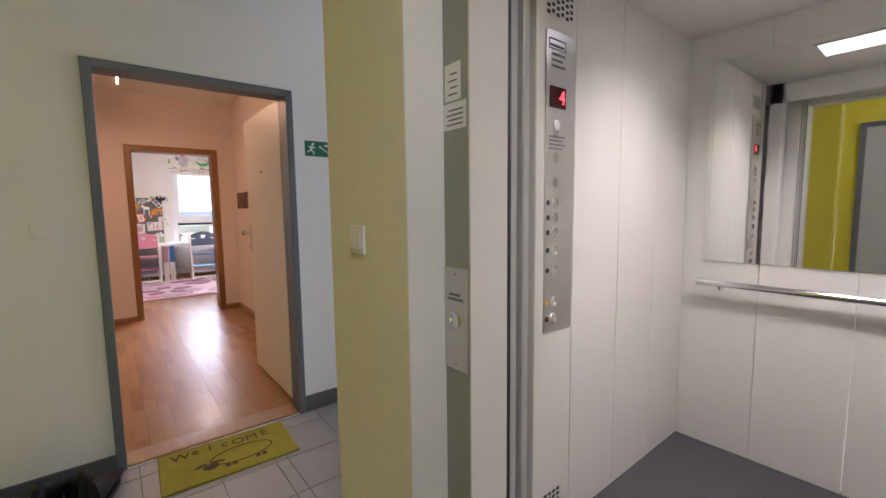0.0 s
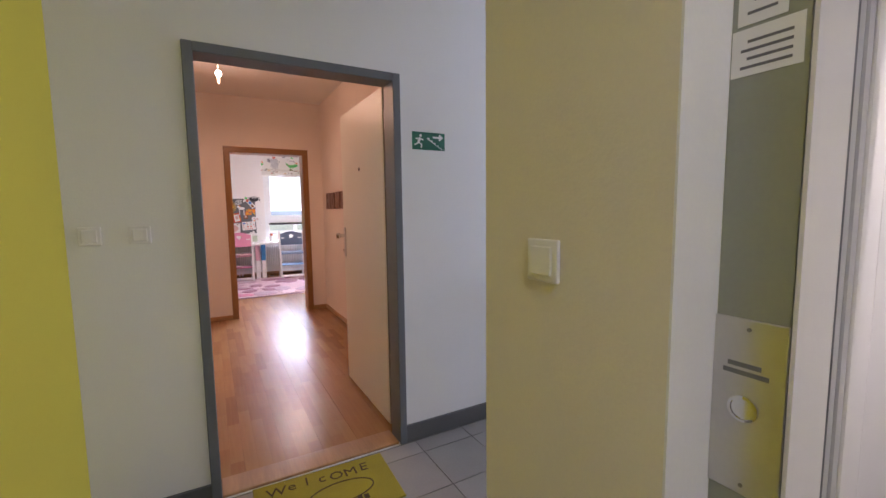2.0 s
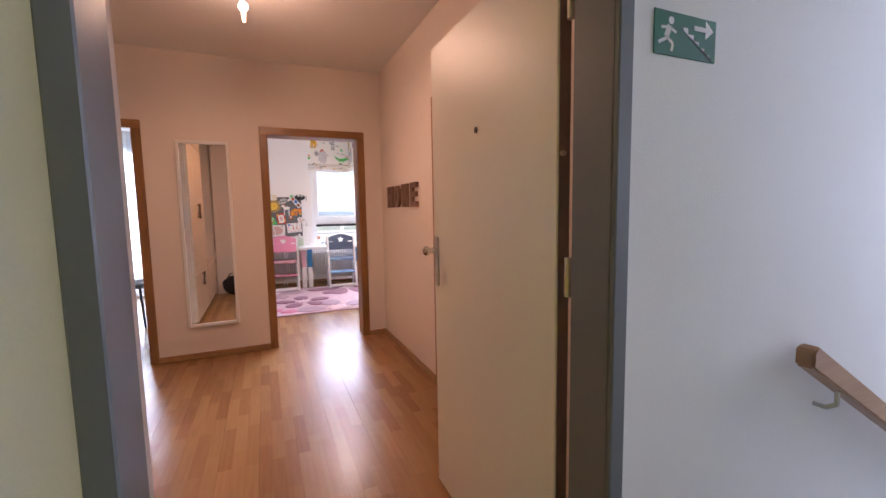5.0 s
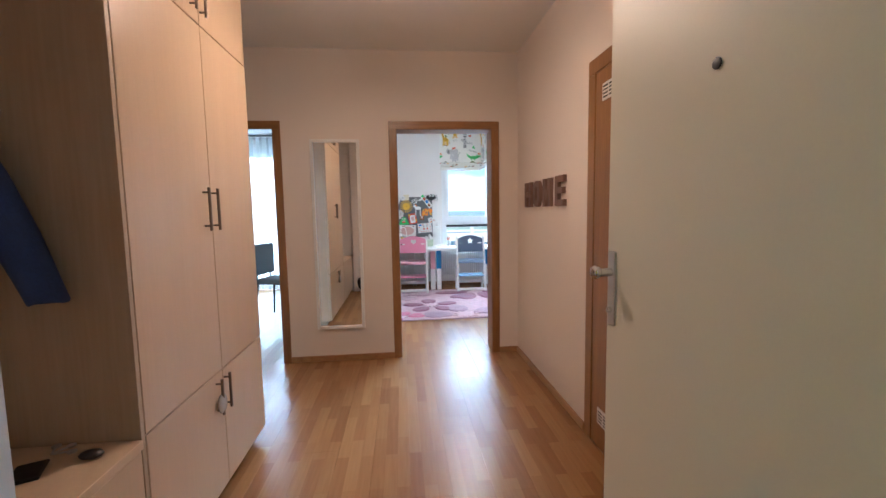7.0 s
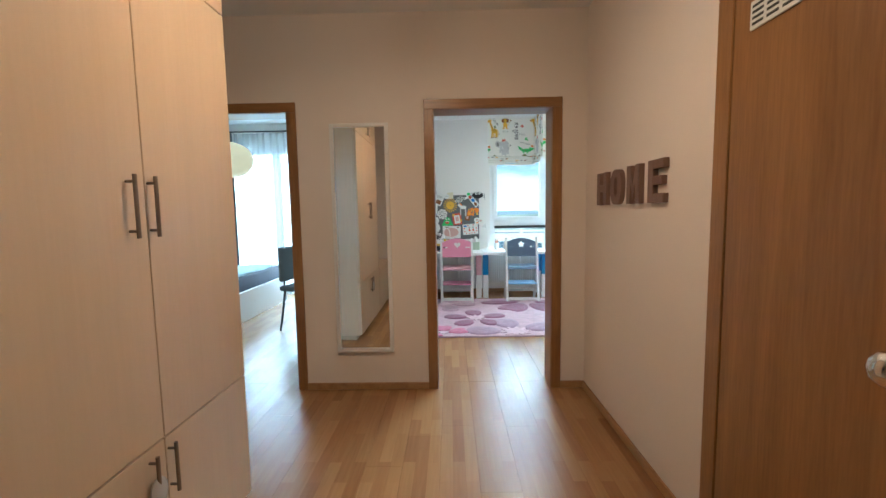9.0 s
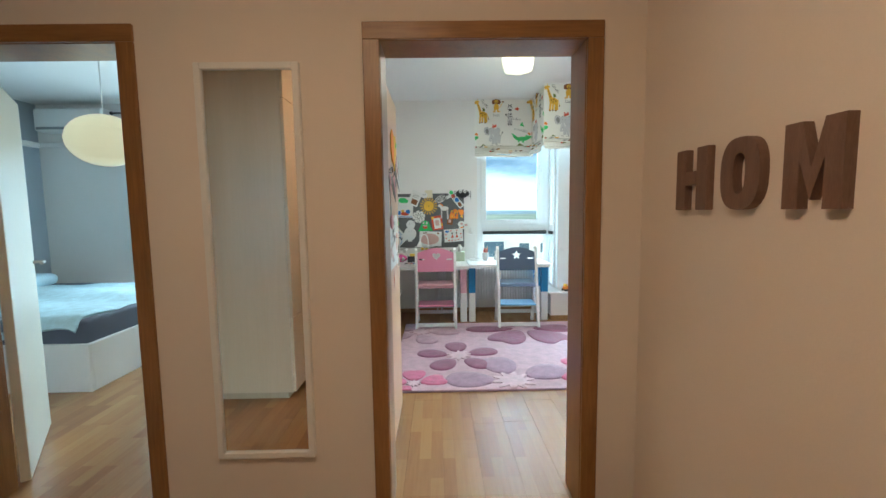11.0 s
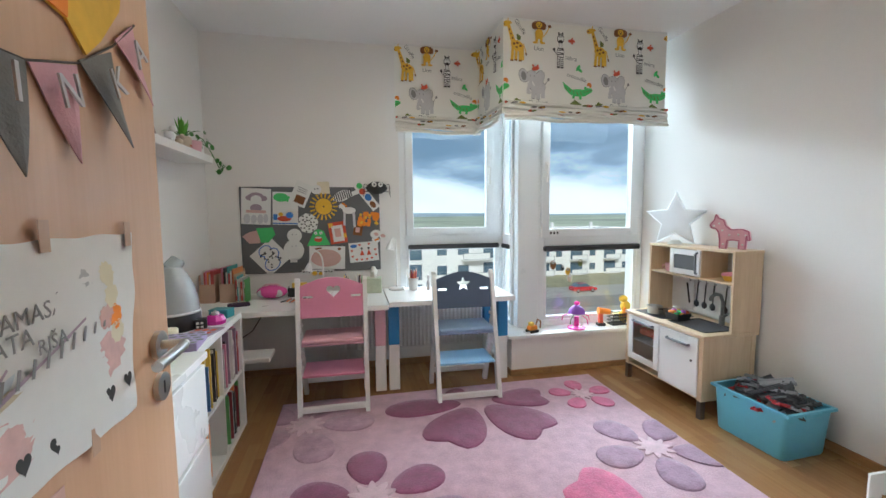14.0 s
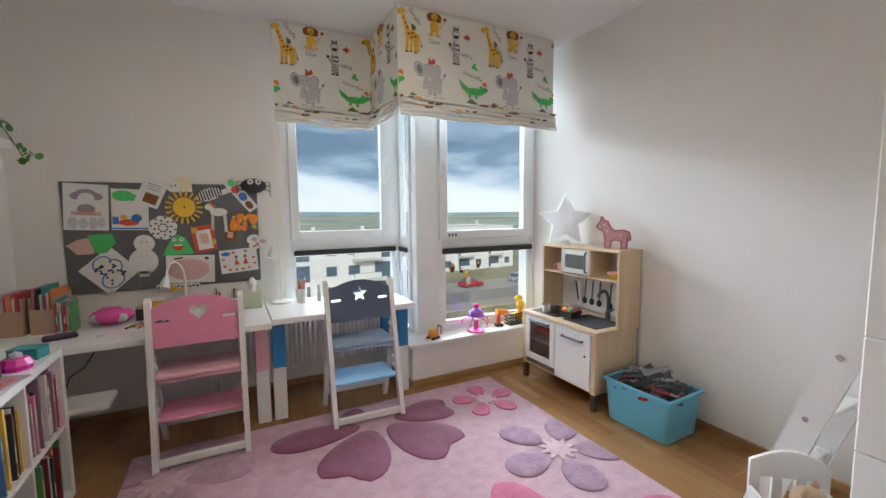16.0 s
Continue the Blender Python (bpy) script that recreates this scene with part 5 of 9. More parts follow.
for r in range(4):
    for c in range(6):
        box(bm, (1.30 + 0.027 * c, 1.0185, 0.06 + 0.022 * r), (1.318 + 0.027 * c, 1.0195, 0.072 + 0.022 * r))
tagged(struct("vent_slots", bm, black_plastic, "rows of small dark ventilation slots in the lift wall", "vent"), kind="stuff")

# lift mirror, handrail, ceiling lamp
t = thing("lift_mirror", (2.583, 0, 0), "frameless wall mirror in the lift car", "mirror")
part("mirror_glass", boxed((-0.004, 0.02, 0.975), (0.0, 0.92, 1.995), 0.0008), mirror_mat, t)
t = thing("lift_handrail", (2.585, 0, 0.865), "round chrome handrail on the lift's back wall", "handrail")
bm = cyl(B(), (-0.06, 0.04, 0), (-0.06, 0.925, 0), 0.017, None, 20)
part("rail", bm, chrome, t, smooth=True)
for y in (0.12, 0.82):
    part("bracket", tube(B(), [(-0.06, y, -0.01), (-0.05, y, -0.03), (-0.001, y, -0.03)], 0.008, 10), chrome, t, smooth=True)
t = thing("lift_ceiling_lamp", (1.85, 0.36, 2.14), "rectangular flush lamp in the lift ceiling", "ceiling lamp")
part("frame", frame_bars_flat3(-0.14, 0.14, -0.27, 0.27, 0.012, -0.014, -0.001), lift_panel, t)
part("diffuser", boxed((-0.127, -0.257, -0.008), (0.127, 0.257, -0.003)), glow("lit lift diffuser", (0.95, 0.97, 1.0), 3.0), t)

# call panel and stickers on the strip
t = thing("lift_call_panel", (0.79, -0.068, 0.0), "brushed steel lift call panel with one round button", "call panel")
part("plate", boxed((-0.004, 0.895, 0.845), (0.0, 0.99, 1.115), 0.001), steel, t)
cb = part("call_button", lathe(B(), [(0.020, 0), (0.020, 0.004), (0.016, 0.005), (0.016, 0.003)], (0, 0, 0), 20), chrome, t, smooth=True)
cb.matrix_local = Matrix.Translation((-0.004, 0.945, 0.98)) @ Matrix.Rotation(radians(-90), 4, "Y")
bm = B()
for k in range(2):
    box(bm, (-0.0048, 0.915 + 0.01 * k, 1.03 + 0.012 * k), (-0.004, 0.975 - 0.006 * k, 1.037 + 0.012 * k))
tagged(part("small_print", bm, ink_grey, t), kind="stuff")
part("screw", cyl(B(), (-0.0055, 0.943, 1.10), (-0.004, 0.943, 1.10), 0.003), dark_steel, t)
part("screw", cyl(B(), (-0.0055, 0.943, 0.86), (-0.004, 0.943, 0.86), 0.003), dark_steel, t)
for y0, y1, z0, z1 in ((0.922, 0.982, 1.535, 1.625), (0.902, 0.988, 1.465, 1.53)):
    s = thing("notice_sticker", (0.79, -0.068, 0), "small white printed notice stuck on the lift frame", "sticker", "notices by the lift")
    part("sheet", boxed((-0.001, y0, z0), (-0.0002, y1, z1)), paper_white, s)
    bm = B()
    h = z1 - z0
    for k in range(4):
        box(bm, (-0.0014, y0 + 0.012, z0 + h * (0.15 + 0.18 * k)), (-0.001, y1 - 0.012 - 0.008 * (k % 2), z0 + h * (0.15 + 0.18 * k) + 0.004))
    tagged(part("print_line", bm, ink_grey, s), kind="stuff")


def light_switch(m, label, size=0.08):
    t = thing("light_switch", (0, 0, 0), label, "light switch", "light switches")
    t.matrix_world = m
    s = size / 2
    part("cover", boxed((-s, -0.009, -s), (s, 0.0, s), 0.003, 2), white_plastic, t)
    part("rocker", boxed((-s * 0.68, -0.0135, -s * 0.68), (s * 0.68, -0.009, s * 0.68), 0.002), white_plastic, t)
    return t


light_switch(Matrix.Translation((0.672, 1.178, 1.180)) @ Matrix.Rotation(radians(-90), 4, "Z"), "white plastic light switch on the cream pier", 0.083)
light_switch(Matrix.Translation((-0.29, 2.58, 1.195)), "white plastic light switch beside the entrance door", 0.07)
light_switch(Matrix.Translation((-0.135, 2.58, 1.195)), "white plastic bell switch beside the entrance door", 0.07)

# escape sign
t = thing("exit_sign", (1.15, 2.58, 1.643), "green escape route sign with arrow and stairs", "sign")
part("plate", boxed((-0.098, -0.003, -0.046), (0.098, 0.0, 0.046), 0.001), sign_green, t)
bm = B()
prism(bm, oval(-0.048, 0.027, 0.008, 0.008), "xz", -0.0036, -0.003)
for q in (bar(-0.052, 0.016, -0.062, -0.008, 0.014), bar(-0.062, -0.008, -0.042, -0.02, 0.007), bar(-0.042, -0.02, -0.046, -0.036, 0.007), bar(-0.06, -0.01, -0.085, -0.022, 0.007), bar(-0.052, 0.012, -0.032, 0.004, 0.006), bar(-0.056, 0.012, -0.078, 0.010, 0.006)):
    prism(bm, q, "xz", -0.0036, -0.003)
part("pictogram", bm, sign_white, t)
bm = B()
prism(bm, bar(0.025, 0.022, 0.075, 0.022, 0.010), "xz", -0.0036, -0.003)
prism(bm, [(0.062, 0.042), (0.088, 0.022), (0.062, 0.002), (0.062, 0.014), (0.07, 0.022), (0.062, 0.030)], "xz", -0.0036, -0.003)
part("arrow", bm, sign_white, t)
bm = B()
prism(bm, [(-0.01, 0.018)] + [p for k in range(5) for p in ((0.005 + 0.018 * k, 0.018 - 0.012 * k), (0.005 + 0.018 * k, 0.006 - 0.012 * k))] + [(0.09, -0.042), (0.078, -0.042), (-0.01, 0.012)], "xz", -0.0036, -0.003)
part("stair_symbol", bm, sign_white, t)

# stairs, handrail, wall lamp
t = thing("stairs", (0, 0, 0), "grey tiled stairs going down", "stairs", kind="structure")
for i in range(9):
    x, z = 1.63 + 0.265 * i, -0.158 * (i + 1)
    part("tread", boxed((x, 1.365, z - 0.03), (x + 0.295, 2.567, z), 0.003), tile_grey, t)
    part("riser", boxed((x - 0.002, 1.365, z), (x + 0.012, 2.567, z + 0.128), 0.001), tile_dark, t)
part("landing_nosing", boxed((1.58, 1.365, -0.028), (1.632, 2.567, 0.003), 0.003), tile_grey, t)
beech = wood("beech rail", (0.33, 0.17, 0.085), (0.46, 0.27, 0.15), 0.35, "x", 16, 5)
t = thing("stair_handrail", (0, 0, 0), "wooden stair handrail on metal brackets", "handrail")
dx, dz = 2.6, -1.55
bm = B()
prism(bm, [(1.59, 0.885), (1.615, 0.895), (1.615 + dx, 0.895 + dz), (1.615 + dx, 0.838 + dz), (1.59, 0.838)], "xz", 2.505, 2.55)
bmesh.ops.bevel(bm, geom=list(bm.edges), offset=0.006, segments=2, affect="EDGES")
part("rail", bm, beech, t, smooth=True)
for k in range(3):
    x = 1.78 + 0.95 * k
    z = 0.838 + dz * (x - 1.615) / dx
    part("bracket", tube(B(), [(x, 2.53, z), (x, 2.53, z - 0.05), (x - 0.01, 2.55, z - 0.065), (x - 0.01, 2.58, z - 0.065)], 0.007, 8), steel, t, smooth=True)
t = thing("wall_lamp", (2.52, 2.58, 1.585), "round frosted wall lamp in the stairwell, switched off", "wall lamp")
ob = part("glass_shade", lathe(B(), [(0.13, 0), (0.135, 0.02), (0.115, 0.06), (0.07, 0.085), (0.01, 0.095)], (0, 0, 0), 32), plain("frosted lamp glass", (0.62, 0.64, 0.68), 0.35), t, smooth=True)
ob.matrix_local = Matrix.Rotation(radians(90), 4, "X")

# neighbour's door in the yellow wall
t = thing("door_neighbour", (0, 0, 0), "closed grey flat door in the yellow wall", "door", kind="structure")
part("frame", frame_bars(B(), (-0.535, -0.28, -0.02), (-0.50, 0.70, 2.02), "x", 0.045, 0.002), steel_grey, t)
part("leaf", boxed((-0.53, -0.235, 0.01), (-0.51, 0.655, 1.975), 0.002), plain("grey door paint", (0.42, 0.42, 0.40), 0.45, vary=0.03), t)

# doormat and dark shoes
mat_yellow = plain("yellow coir mat", (0.27, 0.23, 0.012), 0.95, vary=0.15, scale=8, fine=240, bump=1.0)
mat_ink = plain("brown mat print", (0.06, 0.035, 0.01), 0.95, fine=240, bump=0.8)
t = thing("doormat", (0.50, 2.375, 0.0), "olive yellow doormat with a printed sheep and lettering", "doormat", rz=-2)
part("mat_body", boxed((-0.30, -0.185, 0.0005), (0.31, 0.18, 0.012), 0.003), mat_yellow, t)
for i, ch in enumerate("WelcOME"):
    o = lettering("letter", ch, 0.085, mat_ink, t, Matrix.Translation((-0.205 + 0.067 * i, 0.105 + 0.012 * math.sin(i), 0.0125)) @ Matrix.Rotation(radians(4 * math.sin(3 * i)), 4, "Z"), 0.0008)
bm = B()
n = 40
ring = oval(0.06, -0.03, 0.15, 0.075, 0.05, n)
ring2 = oval(0.06, -0.03, 0.143, 0.068, 0.05, n)
for i in range(n):
    j = (i + 1) % n
    prism(bm, [ring[i], ring[j], ring2[j], ring2[i]], "xy", 0.012, 0.0132)
part("sheep_outline", bm, mat_ink, t)
part("sheep_head", prism(B(), oval(-0.09, -0.075, 0.035, 0.026), "xy", 0.012, 0.0133), mat_ink, t)
for x in (-0.03, 0.0, 0.11, 0.14):
    part("sheep_leg", boxed((x, -0.125, 0.012), (x + 0.022, -0.095, 0.0133)), mat_ink, t)
for cx, a in ((-0.13, 0.3), (-0.055, -0.3)):
    part("sheep_ear", prism(B(), oval(cx, -0.045, 0.03, 0.01, a), "xy", 0.012, 0.0133), mat_ink, t)

shoe_black = plain("black shoe leather", (0.008, 0.008, 0.010), 0.5, vary=0.2, bump=0.1)
shoe_plum = plain("dark red shoe", (0.035, 0.008, 0.010), 0.5, vary=0.2, bump=0.1)


def shoe(x, y, rz, mat, h, label):
    t = thing("shoe", (x, y, 0.0), label, "shoe", "shoes by the wall", rz)
    bm = B()
    secs = [(-0.13, 0.025, 0.035, h), (-0.09, 0.036, 0.02, h + 0.01), (-0.03, 0.038, 0.02, h * 0.85), (0.04, 0.042, 0.02, h * 0.62), (0.10, 0.044, 0.02, h * 0.45), (0.14, 0.034, 0.02, h * 0.36), (0.155, 0.012, 0.024, h * 0.25)]
    rings = [[bm.verts.new((s[1] * math.cos(a) * (0.8 if math.sin(a) > 0 else 1), s[0], s[2] + (s[3] - s[2]) * (math.sin(a) + 1) / 2)) for a in [2 * math.pi * i / 12 for i in range(12)]] for s in secs]
    for a, b in zip(rings, rings[1:]):
        for i in range(12):
            bm.faces.new((a[i], a[(i + 1) % 12], b[(i + 1) % 12], b[i]))
    bm.faces.new(rings[0])
    bm.faces.new(rings[-1][::-1])
    part("upper", bm, mat, t, smooth=True)
    part("sole", prism(B(), [(0.036 * math.cos(2 * math.pi * i / 16) * (1.15 if math.sin(2 * math.pi * i / 16) > 0 else 1), 0.012 + 0.146 * math.sin(2 * math.pi * i / 16)) for i in range(16)], "xy", 0.0, 0.022), black_plastic, t)
    return t


for x, y, rz, m, h in ((-0.30, 2.40, 10, shoe_black, 0.17), (-0.19, 2.41, -5, shoe_black, 0.19), (-0.085, 2.41, 12, shoe_black, 0.18), (0.0, 2.39, -15, shoe_black, 0.15)):
    shoe(x, y, rz, m, h, "worn dark shoe standing against the landing wall")

# ---- hall ----
entry_leaf = plain("pale grey green door paint", (0.74, 0.73, 0.64), 0.42, vary=0.025, scale=2, fine=150, bump=0.06)
handle_bronze = plain("bronze bar handle", (0.24, 0.19, 0.15), 0.35, 0.9, vary=0.05)

t = thing("door_entrance", (0.97, 2.785, 0.012), "open pale entrance door with a long handle plate", "door", kind="structure")
part("leaf", boxed((0.0, 0.0, 0.0), (0.042, 0.838, 1.945), 0.003), entry_leaf, t)
part("edge_strip", boxed((0.004, -0.003, 0.0), (0.038, 0.0, 1.945)), dark_steel, t)
pl = part("handle_plate", boxed((-0.006, 0.785, 0.93), (0.0, 0.825, 1.145), 0.004, 2), steel, t, "long brushed steel handle plate")
hb = B()
cyl(hb, (-0.006, 0.805, 1.085), (-0.04, 0.805, 1.085), 0.012, None, 16)
ball(hb, (-0.052, 0.805, 1.085), 0.021, 0.8, 1, 1, 2)
part("knob", hb, chrome, pl, "", True)
part("lock_cylinder", cyl(B(), (-0.006, 0.805, 0.975), (-0.016, 0.805, 0.975), 0.009, None, 14), chrome, pl, "", True)
part("inner_plate", boxed((0.042, 0.785, 0.93), (0.048, 0.825, 1.145), 0.004, 2), steel, t)
part("lever", tube(B(), [(0.048, 0.805, 1.085), (0.085, 0.805, 1.085), (0.09, 0.715, 1.082)], 0.009, 10), steel, t, smooth=True)
part("peephole", lathe(B(), [(0.011, 0), (0.011, 0.003), (0.006, 0.004)], (0, 0, 0), 16), black_plastic, t, smooth=True).matrix_local = Matrix.Translation((0, 0.435, 1.535)) @ Matrix.Rotation(radians(-90), 4, "Y")
bm = B()
for z in (0.42, 1.40):
    cyl(bm, (0.012, -0.003, z), (0.012, -0.012, z), 0.007, None, 10)
part("security_pin", bm, steel, t)


# wardrobe, bench and coats
def bar_handle(parent, y, z0, z1, x=0.0):
    bm = B()
    cyl(bm, (x + 0.026, y, z0), (x + 0.026, y, z1), 0.006, None, 10)
    for z in (z0 + 0.02, z1 - 0.02):
        cyl(bm, (x, y, z), (x + 0.026, y, z), 0.0045, None, 8)
    return part("handle", bm, handle_bronze, parent, "bronze bar handle", True)


t = thing("wardrobe", (-0.455, 3.79, 0.0), "tall pale oak hall wardrobe with bar handles", "wardrobe")
W = 1.085
part("carcass", boxed((-0.60, 0.018, 0.05), (-0.024, W - 0.018, 2.60), 0.002), oak_trim, t)
part("far_side", boxed((-0.60, W - 0.018, 0.05), (-0.024, W, 2.60), 0.001), cabinet_wood, t)
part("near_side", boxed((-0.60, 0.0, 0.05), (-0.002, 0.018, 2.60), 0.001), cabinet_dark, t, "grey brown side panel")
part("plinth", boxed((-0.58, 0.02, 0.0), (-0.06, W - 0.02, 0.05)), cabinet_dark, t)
cols = ((0.020, 0.578), (0.582, W - 0.002))
for k, (y0, y1) in enumerate(cols):
    for z0, z1, hz in ((0.055, 0.584, (0.405, 0.565)), (0.590, 2.071, (1.215, 1.395)), (2.077, 2.595, (2.11, 2.28))):
        d = part("door", boxed((-0.022, y0, z0), (0.0, y1, z1), 0.0015), cabinet_wood, t)
        bar_handle(d, y1 - 0.068 if k == 0 else y0 + 0.01, hz[0], hz[1])
part("coat_hook", tube(B(), [(-0.415, 0.0, 1.61), (-0.415, -0.05, 1.60), (-0.415, -0.06, 1.63)], 0.006, 8), dark_steel, t, smooth=True)
lk = B()
bmesh.ops.create_uvsphere(lk, u_segments=14, v_segments=8, radius=0.034, matrix=Matrix.Translation((0.02, 0.515, 0.455)) @ Matrix.Diagonal((0.45, 1, 1.3, 1)))
part("child_lock", lk, plain("clear grey plastic", (0.5, 0.5, 0.5), 0.15, vary=0.02), t, "translucent child lock", True)

t = thing("hall_bench", (-0.455, 2.76, 0.0), "low pale oak hall cabinet used as a bench", "cabinet")
part("carcass", boxed((-0.60, 0.0, 0.05), (-0.022, 1.02, 0.556), 0.002), cabinet_wood, t)
part("seat_board", boxed((-0.60, 0.0, 0.557), (0.006, 1.025, 0.586), 0.002), cabinet_wood, t)
for y0, y1 in ((0.002, 0.508), (0.512, 1.022)):
    d = part("door", boxed((-0.02, y0, 0.055), (0.0, y1, 0.552), 0.0015), cabinet_wood, t)
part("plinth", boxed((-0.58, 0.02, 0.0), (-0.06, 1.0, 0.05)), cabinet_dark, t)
t = thing("coat_panel", (-1.055, 2.76, 0.586), "dark wood panel above the bench with coat hooks", "coat rack")
part("board", boxed((0.0, 0.0, 0.0), (0.018, 1.025, 1.5), 0.002), cabinet_dark, t)
for y in (0.2, 0.5, 0.85):
    part("hook", tube(B(), [(0.018, y, 1.18), (0.07, y, 1.17), (0.085, y, 1.20)], 0.006, 8), dark_steel, t, smooth=True)

denim = plain("dark blue padded cloth", (0.03, 0.06, 0.18), 0.85, vary=0.25, scale=9, fine=120, bump=0.4)


def jacket(x, y, z, rz, label):
    t = thing("jacket", (x, y, z), label, "jacket", rz=rz)
    bm = B()
    secs = [(0.0, 0.04, 0.03), (-0.05, 0.09, 0.05), (-0.2, 0.12, 0.08), (-0.36, 0.14, 0.088), (-0.46, 0.145, 0.085), (-0.50, 0.13, 0.075)]
    rings = []
    for k, (dz, a, b) in enumerate(secs):
        rings.append([bm.verts.new((b * math.sin(2 * math.pi * i / 20) * (1 + 0.12 * math.sin(5 * 2 * math.pi * i / 20 + k)), a * math.cos(2 * math.pi * i / 20), dz + 0.012 * math.sin(i * 2.1))) for i in range(20)])
    for a, b in zip(rings, rings[1:]):
        for i in range(20):
            bm.faces.new((a[i], a[(i + 1) % 20], b[(i + 1) % 20], b[i]))
    bm.faces.new(rings[0][::-1])
    bm.faces.new(rings[-1])
    part("body", bm, denim, t, smooth=True)
    for s in (-1, 1):
        sl = B()
        out = 1.0 if s < 0 else 0.45
        secs2 = [(0.015, 0.075, -0.06, 0.05), (0.03, 0.115 + 0.01 * out, -0.2, 0.058), (0.045, 0.13 + 0.05 * out, -0.36, 0.056), (0.05, 0.135 + 0.09 * out, -0.49, 0.05), (0.05, 0.14 + 0.11 * out, -0.555, 0.046)]
        rings = [[sl.verts.new((c[0] + c[3] * math.cos(2 * math.pi * i / 14), s * c[1] + c[3] * math.sin(2 * math.pi * i / 14), c[2] + 0.006 * math.sin(5 * i + 3 * k))) for i in range(14)] for k, c in enumerate(secs2)]
        for a, b in zip(rings, rings[1:]):
            for i in range(14):
                sl.faces.new((a[i], a[(i + 1) % 14], b[(i + 1) % 14], b[i]))
        sl.faces.new(rings[0][::-1])
        sl.faces.new(rings[-1])
        part("sleeve", sl, denim, t, smooth=True)
    return t


jacket(-0.875, 3.67, 1.60, 90, "dark blue padded jacket hanging on a hook")

# small things on the bench
t = thing("phone", (-0.66, 3.64, 0.586), "dark phone lying on the bench", "phone", rz=25)
part("body", boxed((-0.035, -0.05, 0), (0.035, 0.05, 0.009), 0.003), black_plastic, t)
t = thing("keys", (-0.67, 3.73, 0.586), "bunch of keys lying on the bench", "keys")
bm = B()
for a in (0.2, 1.1, 2.0):
    cyl(bm, (0, 0, 0.003), (0.045 * math.cos(a), 0.045 * math.sin(a), 0.003), 0.003, None, 8)
    cyl(bm, (0.05 * math.cos(a), 0.05 * math.sin(a), 0.0), (0.05 * math.cos(a), 0.05 * math.sin(a), 0.005), 0.012, None, 12)
part("key", bm, steel, t)
t = thing("key_case", (-0.54, 3.70, 0.586), "small black round case on the bench", "case")
part("body", ball(B(), (0, 0, 0.012), 0.03, 1.1, 0.8, 0.4), black_plastic, t, smooth=True)

# mirror between the doorways
t = thing("wall_mirror", (0, 6.05, 0), "tall wall mirror in a narrow white frame", "mirror")
part("frame", frame_bars(B(), (-0.374, -0.028, 0.285), (0.030, -0.001, 1.890), "y", 0.026, 0.003), white_lacquer, t)
part("mirror_glass", boxed((-0.349, -0.016, 0.310), (0.005, -0.012, 1.865)), mirror_mat, t)

# wooden letters
letter_brown = wood("stained letter wood", (0.13, 0.07, 0.05), (0.21, 0.125, 0.09), 0.6, "z", 6, 12)
for ch, y0, y1, outs in (
    ("H", 5.768, 5.612, None), ("O", 5.55, 5.406, None), ("M", 5.335, 5.19, None), ("E", 5.105, 4.962, None)):
    w, h = y0 - y1, 0.193
    t = thing("wall_letter", (1.393, y0, 1.30), "thick brown wooden letter " + ch + " on the wall", "letter", "wooden letters spelling HOME")
    bm = B()

    def blk(u0, u1, z0, z1):
        box(bm, (-0.026, -u1, z0), (0.0, -u0, z1), 0.002)
    if ch == "H":
        blk(0, 0.05, 0, h), blk(w - 0.05, w, 0, h), blk(0.05, w - 0.05, 0.078, 0.122)
    elif ch == "E":
        blk(0, 0.05, 0, h), blk(0.05, w, 0, 0.042), blk(0.05, w - 0.015, 0.08, 0.12), blk(0.05, w, h - 0.042, h)
    elif ch == "M":
        prism(bm, [(0, 0), (-0.042, 0), (-0.042, 0.11), (-w / 2, 0.02), (-w + 0.042, 0.11), (-w + 0.042, 0), (-w, 0), (-w, h), (-w + 0.045, h), (-w / 2, 0.09), (-0.045, h), (0, h)], "yz", -0.026, 0.0)
    else:
        n = 28
        o, i2 = [], []
        for k in range(n):
            a = 2 * math.pi * k / n
            cx, sx = math.cos(a), math.sin(a)
            o.append((-w / 2 + w / 2 * math.copysign(abs(cx) ** 0.75, cx), h / 2 + h / 2 * math.copysign(abs(sx) ** 0.75, sx)))
            i2.append((-w / 2 + (w / 2 - 0.05) * math.copysign(abs(cx) ** 0.75, cx), h / 2 + (h / 2 - 0.042) * math.copysign(abs(sx) ** 0.75, sx)))
        for k in range(n):
            j = (k + 1) % n
            prism(bm, [o[k], o[j], i2[j], i2[k]], "yz", -0.026, 0.0)
        bmesh.ops.remove_doubles(bm, verts=bm.verts, dist=1e-4)
    part("letter_body", bm, letter_brown, t)

